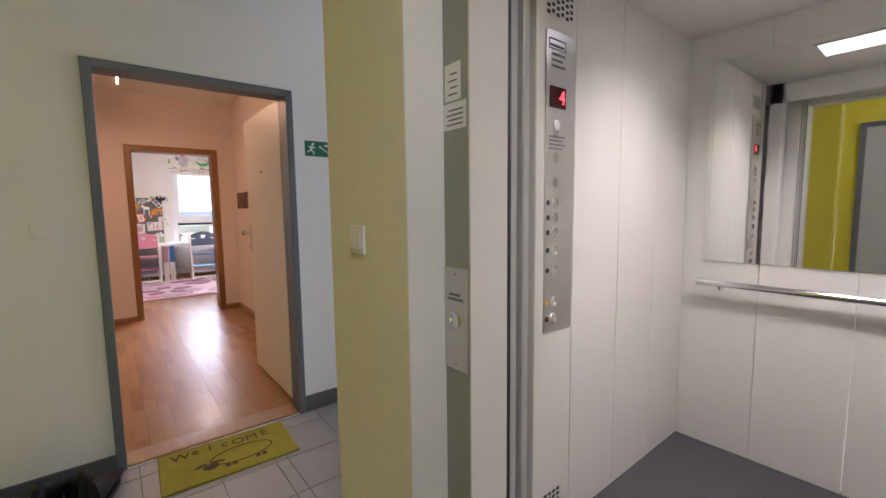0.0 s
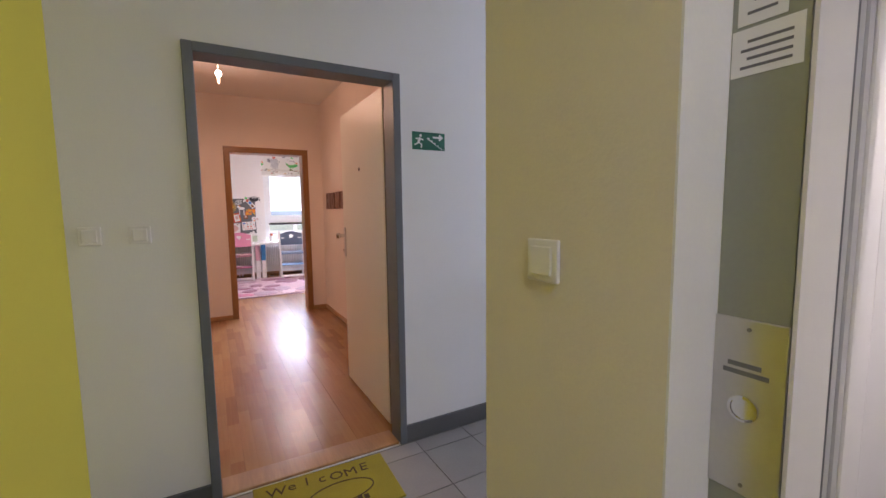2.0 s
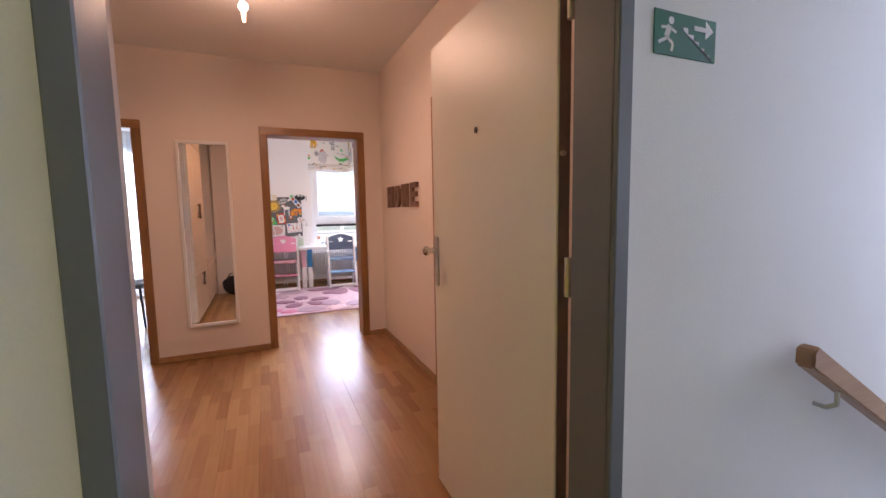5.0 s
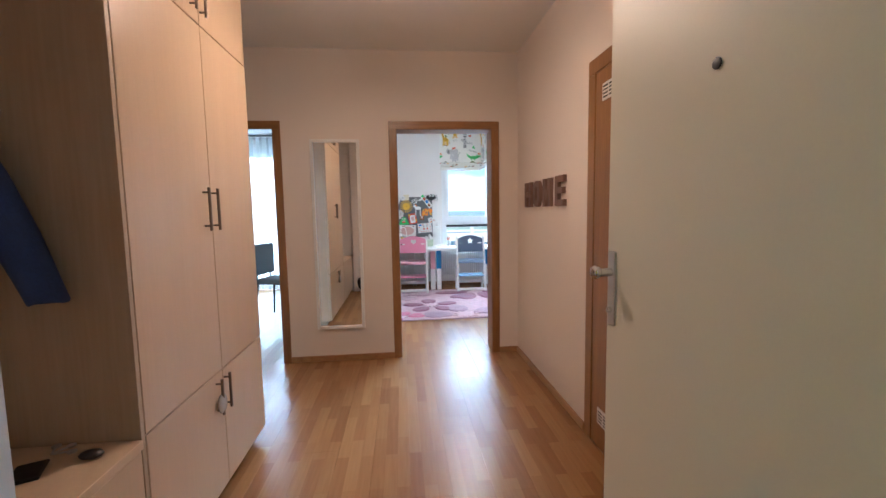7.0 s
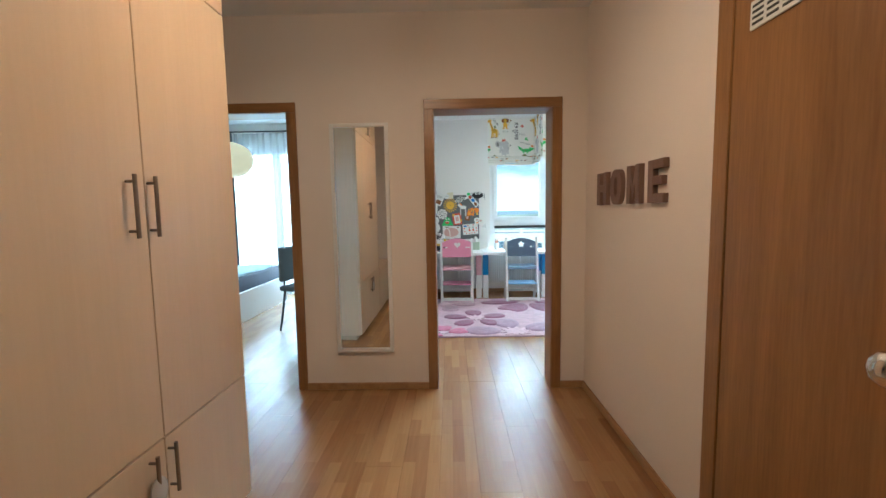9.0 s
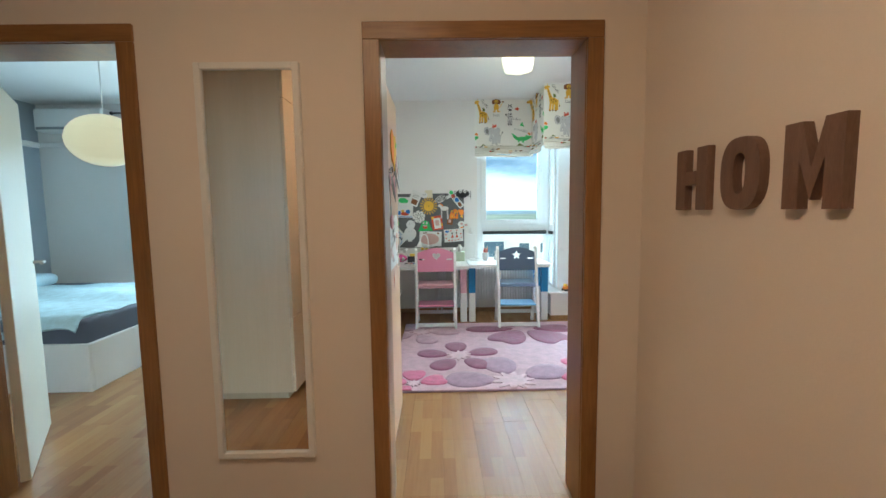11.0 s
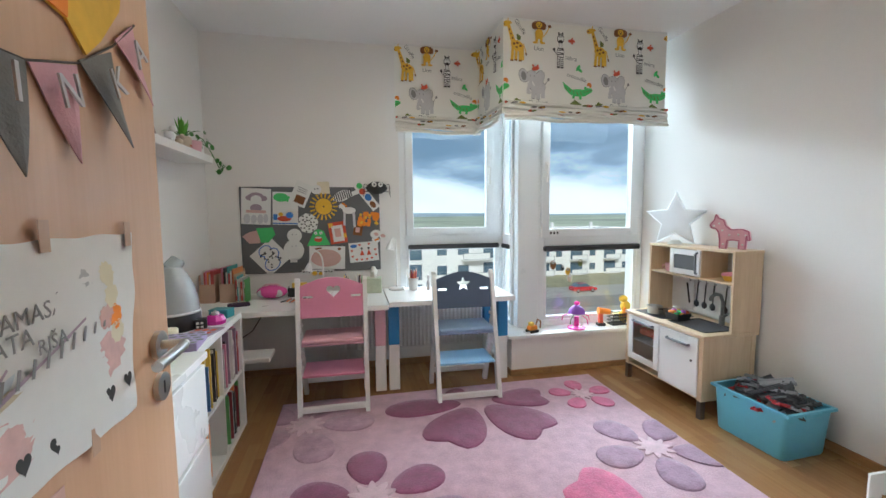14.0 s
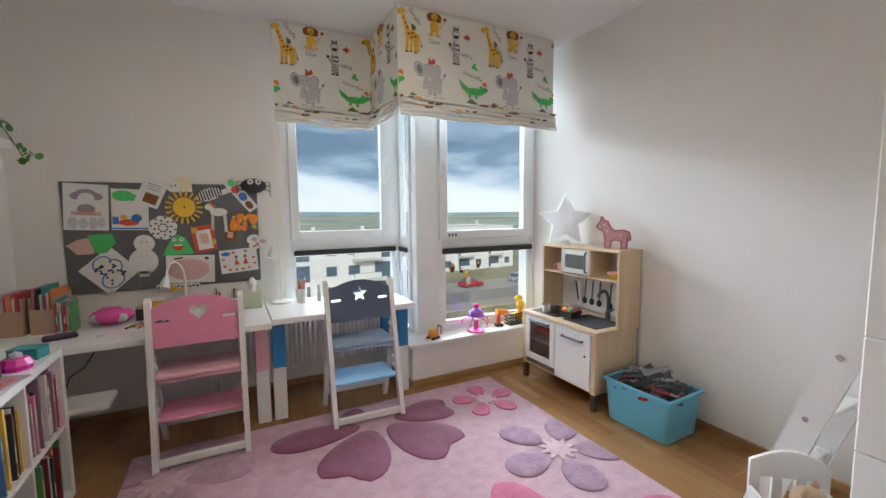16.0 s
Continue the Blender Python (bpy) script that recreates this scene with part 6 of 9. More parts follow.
# toilet door in the right wall
t = thing("door_toilet", (1.393, 0, 0), "closed brown oak door with white vent grilles", "door", kind="structure")
part("casing_left", boxed((-0.014, 4.572, 0), (0.0, 4.65, 1.972), 0.003), oak_trim, t)
part("casing_right", boxed((-0.014, 3.79, 0), (0.0, 3.868, 1.972), 0.003), oak_trim, t)
part("casing_top", boxed((-0.014, 3.79, 1.972), (0.0, 4.65, 2.05), 0.003), oak_trim, t)
part("leaf", boxed((-0.010, 3.87, 0.008), (-0.001, 4.57, 1.97), 0.002), oak_trim, t)
for z0, z1 in ((1.81, 1.895), (0.145, 0.23)):
    g = part("vent_grille", boxed((-0.017, 3.95, z0), (-0.010, 4.49, z1), 0.002), white_plastic, t, "white plastic vent grille")
    bm = B()
    for k in range(9):
        for r in range(4):
            y = 3.97 + 0.058 * k
            box(bm, (-0.0178, y, z0 + 0.012 + 0.017 * r), (-0.0168, y + 0.045, z0 + 0.02 + 0.017 * r))
    tagged(part("slot", bm, black_plastic, g), kind="stuff")

# closed brown door in the return wall, seen in the mirror
t = thing("door_recess", (0, 5.0, 0), "closed brown oak door in the hall recess", "door", kind="structure")
part("casing_right", boxed((-1.43, 0.0, 0), (-1.362, 0.014, 1.972), 0.003), oak_trim, t)
part("casing_top", boxed((-1.85, 0.0, 1.972), (-1.362, 0.014, 2.04), 0.003), oak_trim_x, t)
part("leaf", boxed((-1.85, 0.0, 0.008), (-1.432, 0.010, 1.97), 0.002), oak_trim, t)

# bare hall lamp: a tilted lamp holder on a short wire, the bulb lit
t = thing("hall_lamp", (0.235, 4.66, 2.62), "bare lit bulb hanging from a short wire", "ceiling lamp")
part("rose", lathe(B(), [(0.032, -0.001), (0.03, -0.012), (0.012, -0.02)], (0, 0, 0), 18), white_plastic, t, smooth=True)
part("wire", tube(B(), [(0, 0, -0.02), (0.004, 0.04, -0.07), (0, 0.09, -0.12), (0, 0.115, -0.178)], 0.003, 6), white_plastic, t)
part("holder", cyl(B(), (0, 0.115, -0.178), (0, 0.035, -0.186), 0.013, 0.011, 14), white_plastic, t, smooth=True)
bulb = part("bulb", ball(B(), (0, -0.06, -0.19), 0.028, 0.9, 1.35, 0.9, 3), glow("lit warm bulb", (1.0, 0.80, 0.55), 18.0), t, "lit frosted bulb", True)
bulb.visible_shadow = False
part("glass_drop", cyl(B(), (0, -0.015, -0.20), (0, -0.02, -0.265), 0.014, 0.011, 12), plain("milky glass", (0.7, 0.62, 0.5), 0.3), t, smooth=True)

# black bag on the hall floor, seen in the mirror
t = thing("bag", (-0.20, 2.98, 0.0), "soft black bag standing on the hall floor", "bag", rz=20)
bm = ball(B(), (0, 0, 0.15), 0.16, 1.1, 0.7, 0.95, 3)
for v in bm.verts:
    v.co.z = max(v.co.z, 0.0)
    v.co += 0.02 * Vector(noise.noise_vector(v.co * 9))
    v.co.z = max(v.co.z, 0.0)
part("bag_body", bm, plain("black cloth", (0.012, 0.012, 0.013), 0.9, vary=0.2, bump=0.3), t, smooth=True)
part("strap", tube(B(), [(-0.1, 0, 0.26), (-0.06, 0.0, 0.33), (0.05, 0, 0.34), (0.1, 0, 0.27)], 0.009, 8), black_plastic, t, smooth=True)

# ---- bedroom ----
quilt = plain("pale blue quilt", (0.46, 0.60, 0.66), 0.9, vary=0.2, scale=14, fine=120, bump=0.5)
mattress_grey = plain("grey mattress cloth", (0.12, 0.13, 0.17), 0.9, vary=0.12, fine=200, bump=0.3)
curtain_grey = plain("grey curtain", (0.11, 0.12, 0.135), 0.85, vary=0.1, fine=160, bump=0.2)
t = thing("bed", (-2.035, 7.375, 0.0), "white double bed with a blue quilt on a grey mattress", "bed")
for a, b, n in (((-2.2, 0.0, 0.0), (0.0, 0.03, 0.365), "side_board"), ((-0.03, 0.03, 0.0), (0.0, 1.85, 0.365), "foot_board"), ((-2.2, 1.85, 0.0), (0.0, 1.88, 0.365), "side_board")):
    part(n, boxed(a, b, 0.004), white_lacquer, t)
part("head_board", boxed((-2.28, 0.0, 0.0), (-2.2, 1.88, 0.86), 0.01), white_lacquer, t)
part("mattress", boxed((-2.19, 0.04, 0.30), (-0.04, 1.84, 0.535), 0.03, 3), mattress_grey, t, smooth=True)
bm = B()
nx, ny = 44, 36
grid = []
for i in range(nx + 1):
    row = []
    for j in range(ny + 1):
        u, v = -2.1 + 2.02 * i / nx, -0.02 + 1.6 * j / ny + 0.02
        z = 0.56 + 0.012 * math.sin(9 * v + 2 * u) + 0.018 * noise.noise(Vector((u * 3, v * 3, 1)))
        edge = min(1.0, (v - (-0.02)) / 0.10)
        if v < 0.08:
            z -= (0.08 - v) / 0.10 * (0.13 + 0.05 * math.sin(7 * u))
        fold = max(0.0, (u + 0.12) / 0.07)
        z -= 0.03 * fold
        row.append(bm.verts.new((u - 0.012 * math.sin(13 * v), v + 0.02 * math.sin(6 * u), z)))
    grid.append(row)
for i in range(nx):
    for j in range(ny):
        bm.faces.new((grid[i][j], grid[i + 1][j], grid[i + 1][j + 1], grid[i][j + 1]))
bm.normal_update()
bmesh.ops.solidify(bm, geom=bm.faces, thickness=0.02)
part("quilt", bm, quilt, t, "rumpled pale blue striped quilt", True)
for y in (0.45, 1.4):
    part("pillow", boxed((-2.16, y - 0.32, 0.545), (-1.72, y + 0.32, 0.675), 0.06, 4), plain("pale blue pillow", (0.45, 0.58, 0.64), 0.9, bump=0.3), t, smooth=True)

t = thing("air_conditioner", (-3.85, 9.68, 2.33), "white wall air conditioner above the bed", "air conditioner")
part("body", boxed((-0.41, -0.20, 0.0), (0.41, 0.0, 0.275), 0.03, 3), white_plastic, t, smooth=True)
part("louvre", boxed((-0.38, -0.205, 0.02), (0.38, -0.19, 0.05), 0.004), plain("grey louvre", (0.3, 0.32, 0.33), 0.4), t)
t = thing("pipe_duct", (-4.4, 9.68, 2.16), "white pipe duct along the bedroom wall", "duct")
part("duct_far", boxed((0.06, -0.05, 0.0), (1.15, 0.0, 0.06), 0.004), white_plastic, t)
part("duct_side", boxed((0.0, -3.2, 0.0), (0.06, 0.0, 0.06), 0.004), white_plastic, t)

t = thing("curtain", (-3.28, 9.60, 0.0), "grey floor-length curtain gathered to one side", "curtain")
bm = B()
n = 60
top, bot = [], []
for i in range(n + 1):
    u = 0.36 * i / n
    y = 0.035 * math.sin(u * 95)
    top.append(bm.verts.new((u, y, 2.57)))
    bot.append(bm.verts.new((u * 1.05 - 0.01, y * 1.2, 0.03)))
for i in range(n):
    bm.faces.new((top[i], top[i + 1], bot[i + 1], bot[i]))
bm.normal_update()
bmesh.ops.solidify(bm, geom=bm.faces, thickness=0.003)
part("cloth", bm, curtain_grey, t, smooth=True)
t = thing("curtain_rod", (-3.4, 9.60, 2.56), "thin dark curtain rod across the bedroom window", "curtain rod")
part("rod", cyl(B(), (0, 0, 0), (2.4, 0, 0), 0.011, None, 12), black_plastic, t, smooth=True)
part("finial", ball(B(), (-0.01, 0, 0), 0.022), black_plastic, t, smooth=True)
for x in (0.2, 2.2):
    part("bracket", cyl(B(), (x, 0, 0), (x, 0.08, 0), 0.008), black_plastic, t)
sheer = plain("sheer voile", (0.80, 0.84, 0.86), 0.9, vary=0.03, fine=250, bump=0.1, Transmission_Weight=0.0, Alpha=0.45)
t = thing("sheer_curtain", (-2.9, 9.63, 0.0), "white sheer curtain over the balcony window", "curtain")
bm = B()
top, bot = [], []
for i in range(121):
    u = 1.75 * i / 120
    y = 0.018 * math.sin(u * 60) + 0.008 * math.sin(u * 23)
    top.append(bm.verts.new((u, y, 2.54)))
    bot.append(bm.verts.new((u, y * 1.3, 0.02)))
for i in range(120):
    bm.faces.new((top[i], top[i + 1], bot[i + 1], bot[i]))
part("cloth", bm, sheer, t, smooth=True)

t = thing("pendant_lamp", (-1.805, 7.405, 1.843), "lit oval cream paper pendant lamp", "pendant lamp")
paper_lit = glow("lit paper shade", (0.80, 0.66, 0.42), 0.55)
sh = part("shade", ball(B(), (0, 0, 0), 0.225, 1, 1, 0.80, 4), paper_lit, t, "glowing cream paper shade", True)
sh.visible_shadow = False
for k in range(5):
    z = 0.13 - 0.065 * k
    r = 0.2265 * math.sqrt(max(0.0, 1 - (z / 0.18) ** 2))
    bm = B()
    tube(bm, [(r * math.cos(2 * math.pi * i / 28), r * math.sin(2 * math.pi * i / 28), z) for i in range(29)], 0.0012, 5)
    rb = part("rib", bm, paper_lit, t)
    rb.visible_shadow = False
part("cord", cyl(B(), (0, 0, 0.178), (0, 0, 0.835), 0.004, None, 8), white_plastic, t)
part("rose", lathe(B(), [(0.05, 0.838), (0.048, 0.815), (0.02, 0.80)], (0, 0, 0), 20), white_plastic, t, smooth=True)

t = thing("door_bedroom", (-1.49, 6.296, 0.008), "open pale bedroom door", "door", kind="structure", rz=37)
part("leaf", boxed((-0.005, 0.02, 0.0), (0.035, 0.73, 1.96), 0.003), plain("pale door foil", (0.66, 0.62, 0.52), 0.4, vary=0.03), t)
part("latch_plate", boxed((0.004, 0.73, 0.95), (0.026, 0.732, 1.12), 0.0005), dark_steel, t)
part("handle", tube(B(), [(0.035, 0.675, 1.03), (0.085, 0.675, 1.03), (0.085, 0.57, 1.03)], 0.009, 10), steel, t, smooth=True)

t = thing("desk_chair", (-1.17, 7.72, 0.0), "grey upholstered chair with black legs", "chair", rz=75)
part("seat", boxed((-0.22, -0.22, 0.44), (0.22, 0.22, 0.50), 0.03, 3), plain("grey chair cloth", (0.13, 0.15, 0.165), 0.9, bump=0.4), t, smooth=True)
part("backrest", boxed((-0.21, 0.17, 0.54), (0.21, 0.225, 0.92), 0.025, 3), plain("grey chair back cloth", (0.13, 0.15, 0.165), 0.9, bump=0.4), t, smooth=True)
for sx in (-1, 1):
    for sy in (-1, 1):
        part("leg", cyl(B(), (sx * 0.17, sy * 0.17, 0.45), (sx * 0.215, sy * 0.22, 0.0), 0.014, 0.010, 10), black_plastic, t, smooth=True)
    part("back_stay", cyl(B(), (sx * 0.14, 0.20, 0.46), (sx * 0.14, 0.20, 0.60), 0.010), black_plastic, t)

# ---- child's room: loose things ----
def bx(u):
    return -0.19 + (u - 225) / 690 * 1.09


def bz(v):
    return 1.535 - (v - 88) / 412 * 0.69


S = 1.09 / 690
FELT_Y = 9.6612


def pinned(name, label, u, v, turn, pieces, depth=0.0):
    """A flat cut-out or sheet pinned to the board; pieces: outlines about its middle, each with its ink and level."""
    t = thing(name, (bx(u), FELT_Y - depth, bz(v)), label, "drawing", "drawings on the pinboard")
    t.matrix_world = Matrix.Translation((bx(u), FELT_Y - depth, bz(v))) @ Matrix.Rotation(radians(turn), 4, "Y")
    for pn, ink, level, outlines in pieces:
        bm = B()
        for k, o in enumerate(outlines):
            prism(bm, [(a * S, b * S) for a, b in o], "xz", -0.0012 - 0.0008 * level - 0.00012 * k, -0.0006 * (level > 0) - 0.0008 * level)
        ob = part(pn, bm, INK[ink] if ink in INK else ink, t)
        if len(outlines) > 1:
            tagged(ob, kind="stuff")
    return t


def rect(cx, cz, w, h):
    return [(cx - w / 2, cz - h / 2), (cx + w / 2, cz - h / 2), (cx + w / 2, cz + h / 2), (cx - w / 2, cz + h / 2)]


def spray(rng, n, w, h, r0, r1):
    return [oval(rng.uniform(-w, w), rng.uniform(-h, h), rng.uniform(r0, r1), rng.uniform(r0, r1), rng.uniform(0, 3), 8) for _ in range(n)]


rng = random.Random(4)
INK["paper"] = paper_white
INK["skin"] = plain("dusty pink print", (0.62, 0.40, 0.36), 0.9, vary=0.1)
INK["mauve"] = plain("mauve pencil", (0.36, 0.28, 0.33), 0.9, vary=0.2)
INK["lightgrey"] = plain("silver print", (0.55, 0.55, 0.56), 0.8, vary=0.1)
pinned("drawing", "pencil drawing of a doll on white paper", 305, 180, 3, [("sheet", "paper", 0, [rect(0, 0, 138, 180)]), ("hair", "mauve", 1, [oval(-28, 42, 22, 14), oval(30, 42, 22, 14), oval(0, 48, 36, 22)]), ("face", "paper", 2, [oval(0, 34, 26, 22)]), ("dress", "mauve", 1, [oval(0, -8, 28, 20)]), ("sash", "skin", 2, [rect(0, -25, 92, 14)]), ("figures", "lightgrey", 1, [oval(-42, -62, 16, 24), oval(-10, -64, 14, 22), oval(20, -62, 14, 24), oval(46, -58, 12, 22)])])
pinned("picture_sheet", "printed picture of a green hill and toys", 443, 190, 2, [("sheet", "paper", 0, [rect(0, 0, 122, 165)]), ("hill", "green", 1, [oval(-22, 55, 36, 22), oval(14, 48, 24, 14)]), ("red_shape", "red", 1, [oval(-5, -52, 34, 14)]), ("blue_shape", "blue", 2, [oval(20, -34, 18, 16), rect(-48, -45, 20, 30)]), ("yellow_shape", "yellow", 2, [oval(-22, -30, 12, 10)]), ("rim", "blue", 1, [rect(0, -76, 118, 6)])])
pinned("photo_sheet", "white sheet with a small photograph", 520, 122, 24, [("sheet", "paper", 0, [rect(0, 0, 84, 120)]), ("photo", "brown", 1, [rect(6, -28, 48, 40)]), ("print_line", "ink", 1, [rect(0, 30, 50, 3), rect(0, 20, 44, 3), rect(0, 10, 48, 3)])], 0.002)
pinned("paper_note", "small yellow paper note", 632, 92, -3, [("sheet", "cream", 0, [rect(0, 0, 60, 62)])])
pinned("paper_note", "small white paper drawing", 596, 100, -10, [("sheet", "paper", 0, [oval(0, 0, 26, 24)]), ("sketch", "ink", 1, [oval(-6, 4, 4, 4), oval(8, 4, 4, 4)])], 0.001)
pinned("paper_sun", "yellow paper sun with rays", 630, 182, 0, [("disc", "yellow", 2, [oval(0, 0, 42, 42, 0, 24)]), ("ray", "yellow", 1, [bar(46 * math.cos(a), 46 * math.sin(a), 70 * math.cos(a), 70 * math.sin(a), 8) for a in [0.349 * i for i in range(18)]]), ("centre", "black", 3, [oval(0, 0, 4, 4)])], 0.002)
pinned("paper_snowflake", "white paper snowflake with dark dots", 550, 262, 0, [("sheet", "paper", 0, [oval(0, 0, 52, 52, 0.2, 8)]), ("dot", "black", 1, [oval(r * math.cos(a), r * math.sin(a), 5, 4, 0, 6) for r in (16, 30, 43) for a in [0.785 * i + r for i in range(8)]])], 0.002)
pinned("paper_monster", "green paper monster with an open mouth", 600, 335, 0, [("body", "green", 0, [[(-58, -40), (58, -36), (40, 0), (26, 36), (0, 46), (-22, 36), (-40, 0)]]), ("mouth", "red", 1, [oval(-2, -6, 20, 15)]), ("teeth", "paper", 2, [rect(-2, 2, 30, 7)]), ("eye", "paper", 1, [oval(-14, 26, 8, 8), oval(12, 26, 8, 8)]), ("pupil", "black", 2, [oval(-14, 26, 3, 3), oval(12, 26, 3, 3)])], 0.002)
pinned("photo_mount", "paper frame decorated in red and yellow", 697, 310, -8, [("sheet", "red", 0, [rect(0, 0, 86, 112)]), ("sheet_inner", "paper", 1, [rect(0, -4, 56, 84)]), ("photo", "skin", 2, [rect(0, 0, 30, 44)]), ("patch", "yellow", 1, [rect(-30, 42, 22, 22), rect(34, -20, 14, 22)])], 0.001)
pinned("paper_zebra", "black and white striped paper animal", 725, 130, -22, [("body", "paper", 0, [oval(0, 0, 52, 26), bar(40, -10, 110, -10, 22)]), ("stripe", "black", 1, [bar(-44 + 11 * i, -22 + 2 * (i % 3), -38 + 11 * i, 22, 6) for i in range(9)])], 0.001)
pinned("paper_unicorn", "white paper unicorn with a coloured mane", 750, 200, 0, [("body", "paper", 0, [oval(8, -2, 34, 18), oval(-30, 22, 16, 12, 0.5), bar(-26, 16, -8, 0, 20)]), ("leg", "lightgrey", 0, [bar(-16, -12, -18, -80, 11), bar(30, -12, 34, -90, 13)]), ("mane", "orange", 1, [oval(-20, 32, 10, 5, -0.6), oval(-8, 22, 8, 5, -0.8)])], 0.003)
pinned("paper_strip", "white paper strip with coloured balloons", 848, 130, 52, [("sheet", "paper", 0, [rect(0, 0, 170, 46)]), ("green_balloon", "green", 1, [oval(-62, 4, 16, 15)]), ("red_balloon", "red", 1, [oval(-30, -2, 17, 17)]), ("blue_balloon", "blue", 1, [oval(12, 2, 20, 17)]), ("brown_shape", "brown", 1, [oval(56, -2, 20, 14)])], 0.001)
pinned("paper_flower", "orange paper leaves and petals", 858, 245, 0, [("petal", "orange", 0, spray(rng, 26, 52, 34, 6, 13)), ("petal_yellow", "yellow", 2, spray(rng, 12, 46, 28, 4, 8)), ("cone", "orange", 3, [oval(36, 12, 18, 24)])], 0.003)
pinned("photo_card", "small dark photograph card", 800, 300, 8, [("sheet", "brown", 0, [rect(0, 0, 46, 54)]), ("photo_light", "skin", 1, [rect(-2, 2, 22, 26)])], 0.001)
pinned("heart_drawing", "child's drawing of red hearts and two figures", 828, 408, -4, [("sheet", "paper", 0, [rect(0, 0, 152, 104)]), ("heart", "red", 1, [[(cx + 7 * (p[0]), cz + 7 * (p[1])) for p in heart_points(0, 0, 1.0)] for cx, cz in ((-60, -20), (-40, -38), (-14, -40), (12, -40), (38, -36), (62, -20), (60, 8), (-20, 38), (30, 40), (-62, 10))]), ("red_dress", "red", 2, [[(-22, -18), (2, -18), (-10, 12)], [(14, -18), (38, -18), (26, 12)]]), ("cloud", "blue", 1, [oval(-50, 34, 18, 9)]), ("head", "black", 2, [oval(-10, 18, 6, 6), oval(26, 18, 6, 6)])], 0.002)
pinned("paper_butterfly", "white and pink paper butterfly", 908, 335, 12, [("wing", "paper", 0, [oval(-20, 12, 28, 22, 0.5), oval(22, 10, 28, 20, -0.5), oval(-12, -18, 22, 14)]), ("patch", "skin", 1, [oval(-16, 12, 12, 9), oval(20, 10, 14, 9)]), ("fold_mark", "orange", 1, [bar(-18, -22, 2, -10, 10)])], 0.002)
pinned("paper_fish", "pink and green paper fish", 312, 318, -6, [("tail", "skin", 0, [[(-78, 6), (-50, -34), (0, -38), (20, 30), (-40, 24)]]), ("body", "green", 1, [[(-8, 38), (70, 34), (78, -4), (40, -40), (6, -36)]])], 0.002)
pinned("cloud_drawing", "white sheet with a dotted blue cloud", 362, 420, -42, [("sheet", "paper", 0, [rect(0, 0, 140, 140)]), ("cloud_line", "blue", 1, [oval(-16, -32, 42, 34, 0, 18), oval(12, 4, 40, 32, 0, 18), oval(2, 38, 34, 28, 0, 18)]), ("cloud_fill", "paper", 2, [oval(-16, -32, 37, 29, 0, 18), oval(12, 4, 35, 27, 0, 18), oval(2, 38, 29, 23, 0, 18)]), ("square", "black", 3, [rect(rng.uniform(-34, 34), rng.uniform(-46, 46), 8, 8) for _ in range(22)])], 0.001)
pinned("paper_snowman", "white paper snowman cut-out with a face", 476, 372, 0, [("lower_ball", "paper", 0, [oval(0, -20, 50, 54, 0, 20)]), ("head", "paper", 1, [oval(6, 54, 36, 36, 0, 18)]), ("base", "paper", 0, [rect(-2, -72, 34, 22)]), ("eye", "ink", 2, [oval(-4, 60, 3, 3), oval(14, 60, 3, 3)]), ("button", "lightgrey", 2, [oval(-8, 0, 4, 4), oval(12, 2, 4, 4)])], 0.003)
pinned("potato_drawing", "brown crayon drawing on white paper", 640, 432, 2, [("sheet", "paper", 0, [rect(0, 0, 180, 120)]), ("blob", "skin", 1, [oval(-8, -2, 78, 46, 0, 20)]), ("mark", "brown", 2, [bar(-60, 44, -30, 50, 8), oval(60, 46, 9, 7)])], 0.001)
pinned("paper_garland", "narrow black and yellow paper garland", 590, 500, 1, [("band", "paper", 0, [rect(0, 0, 160, 22)]), ("bead", "black", 1, [oval(-70 + 14 * i, 2 * (i % 2), 5, 4) for i in range(11)]), ("gold", "yellow", 2, [oval(-16, -8, 14, 12), oval(16, -10, 12, 8)])], 0.002)

t = thing("paper_spider", (bx(902), 9.64, bz(92)), "black fluffy paper spider with big white eyes", "decoration", "drawings on the pinboard")
bm = ball(B(), (0, 0, 0), 0.085, 1.0, 0.25, 0.62, 3)
for v in bm.verts:
    v.co += 0.006 * Vector(noise.noise_vector(v.co * 60))
part("body", bm, black_plastic, t, smooth=True)
for x in (-0.022, 0.03):
    e = part("eye", ball(B(), (x, -0.02, 0.028), 0.021, 1, 0.45, 1), INK["paper"], t, smooth=True)
    part("pupil", ball(B(), (x + 0.002, -0.029, 0.026), 0.008, 1, 0.4, 1), black_plastic, e, smooth=True)
for i in range(6):
    s = -1 if i < 3 else 1
    k = i % 3
    part("leg", tube(B(), [(s * 0.06, 0.0, 0.02 - 0.025 * k), (s * 0.10, -0.004, 0.03 - 0.03 * k), (s * 0.112, 0.0, -0.01 - 0.032 * k)], 0.0025, 5), black_plastic, t)

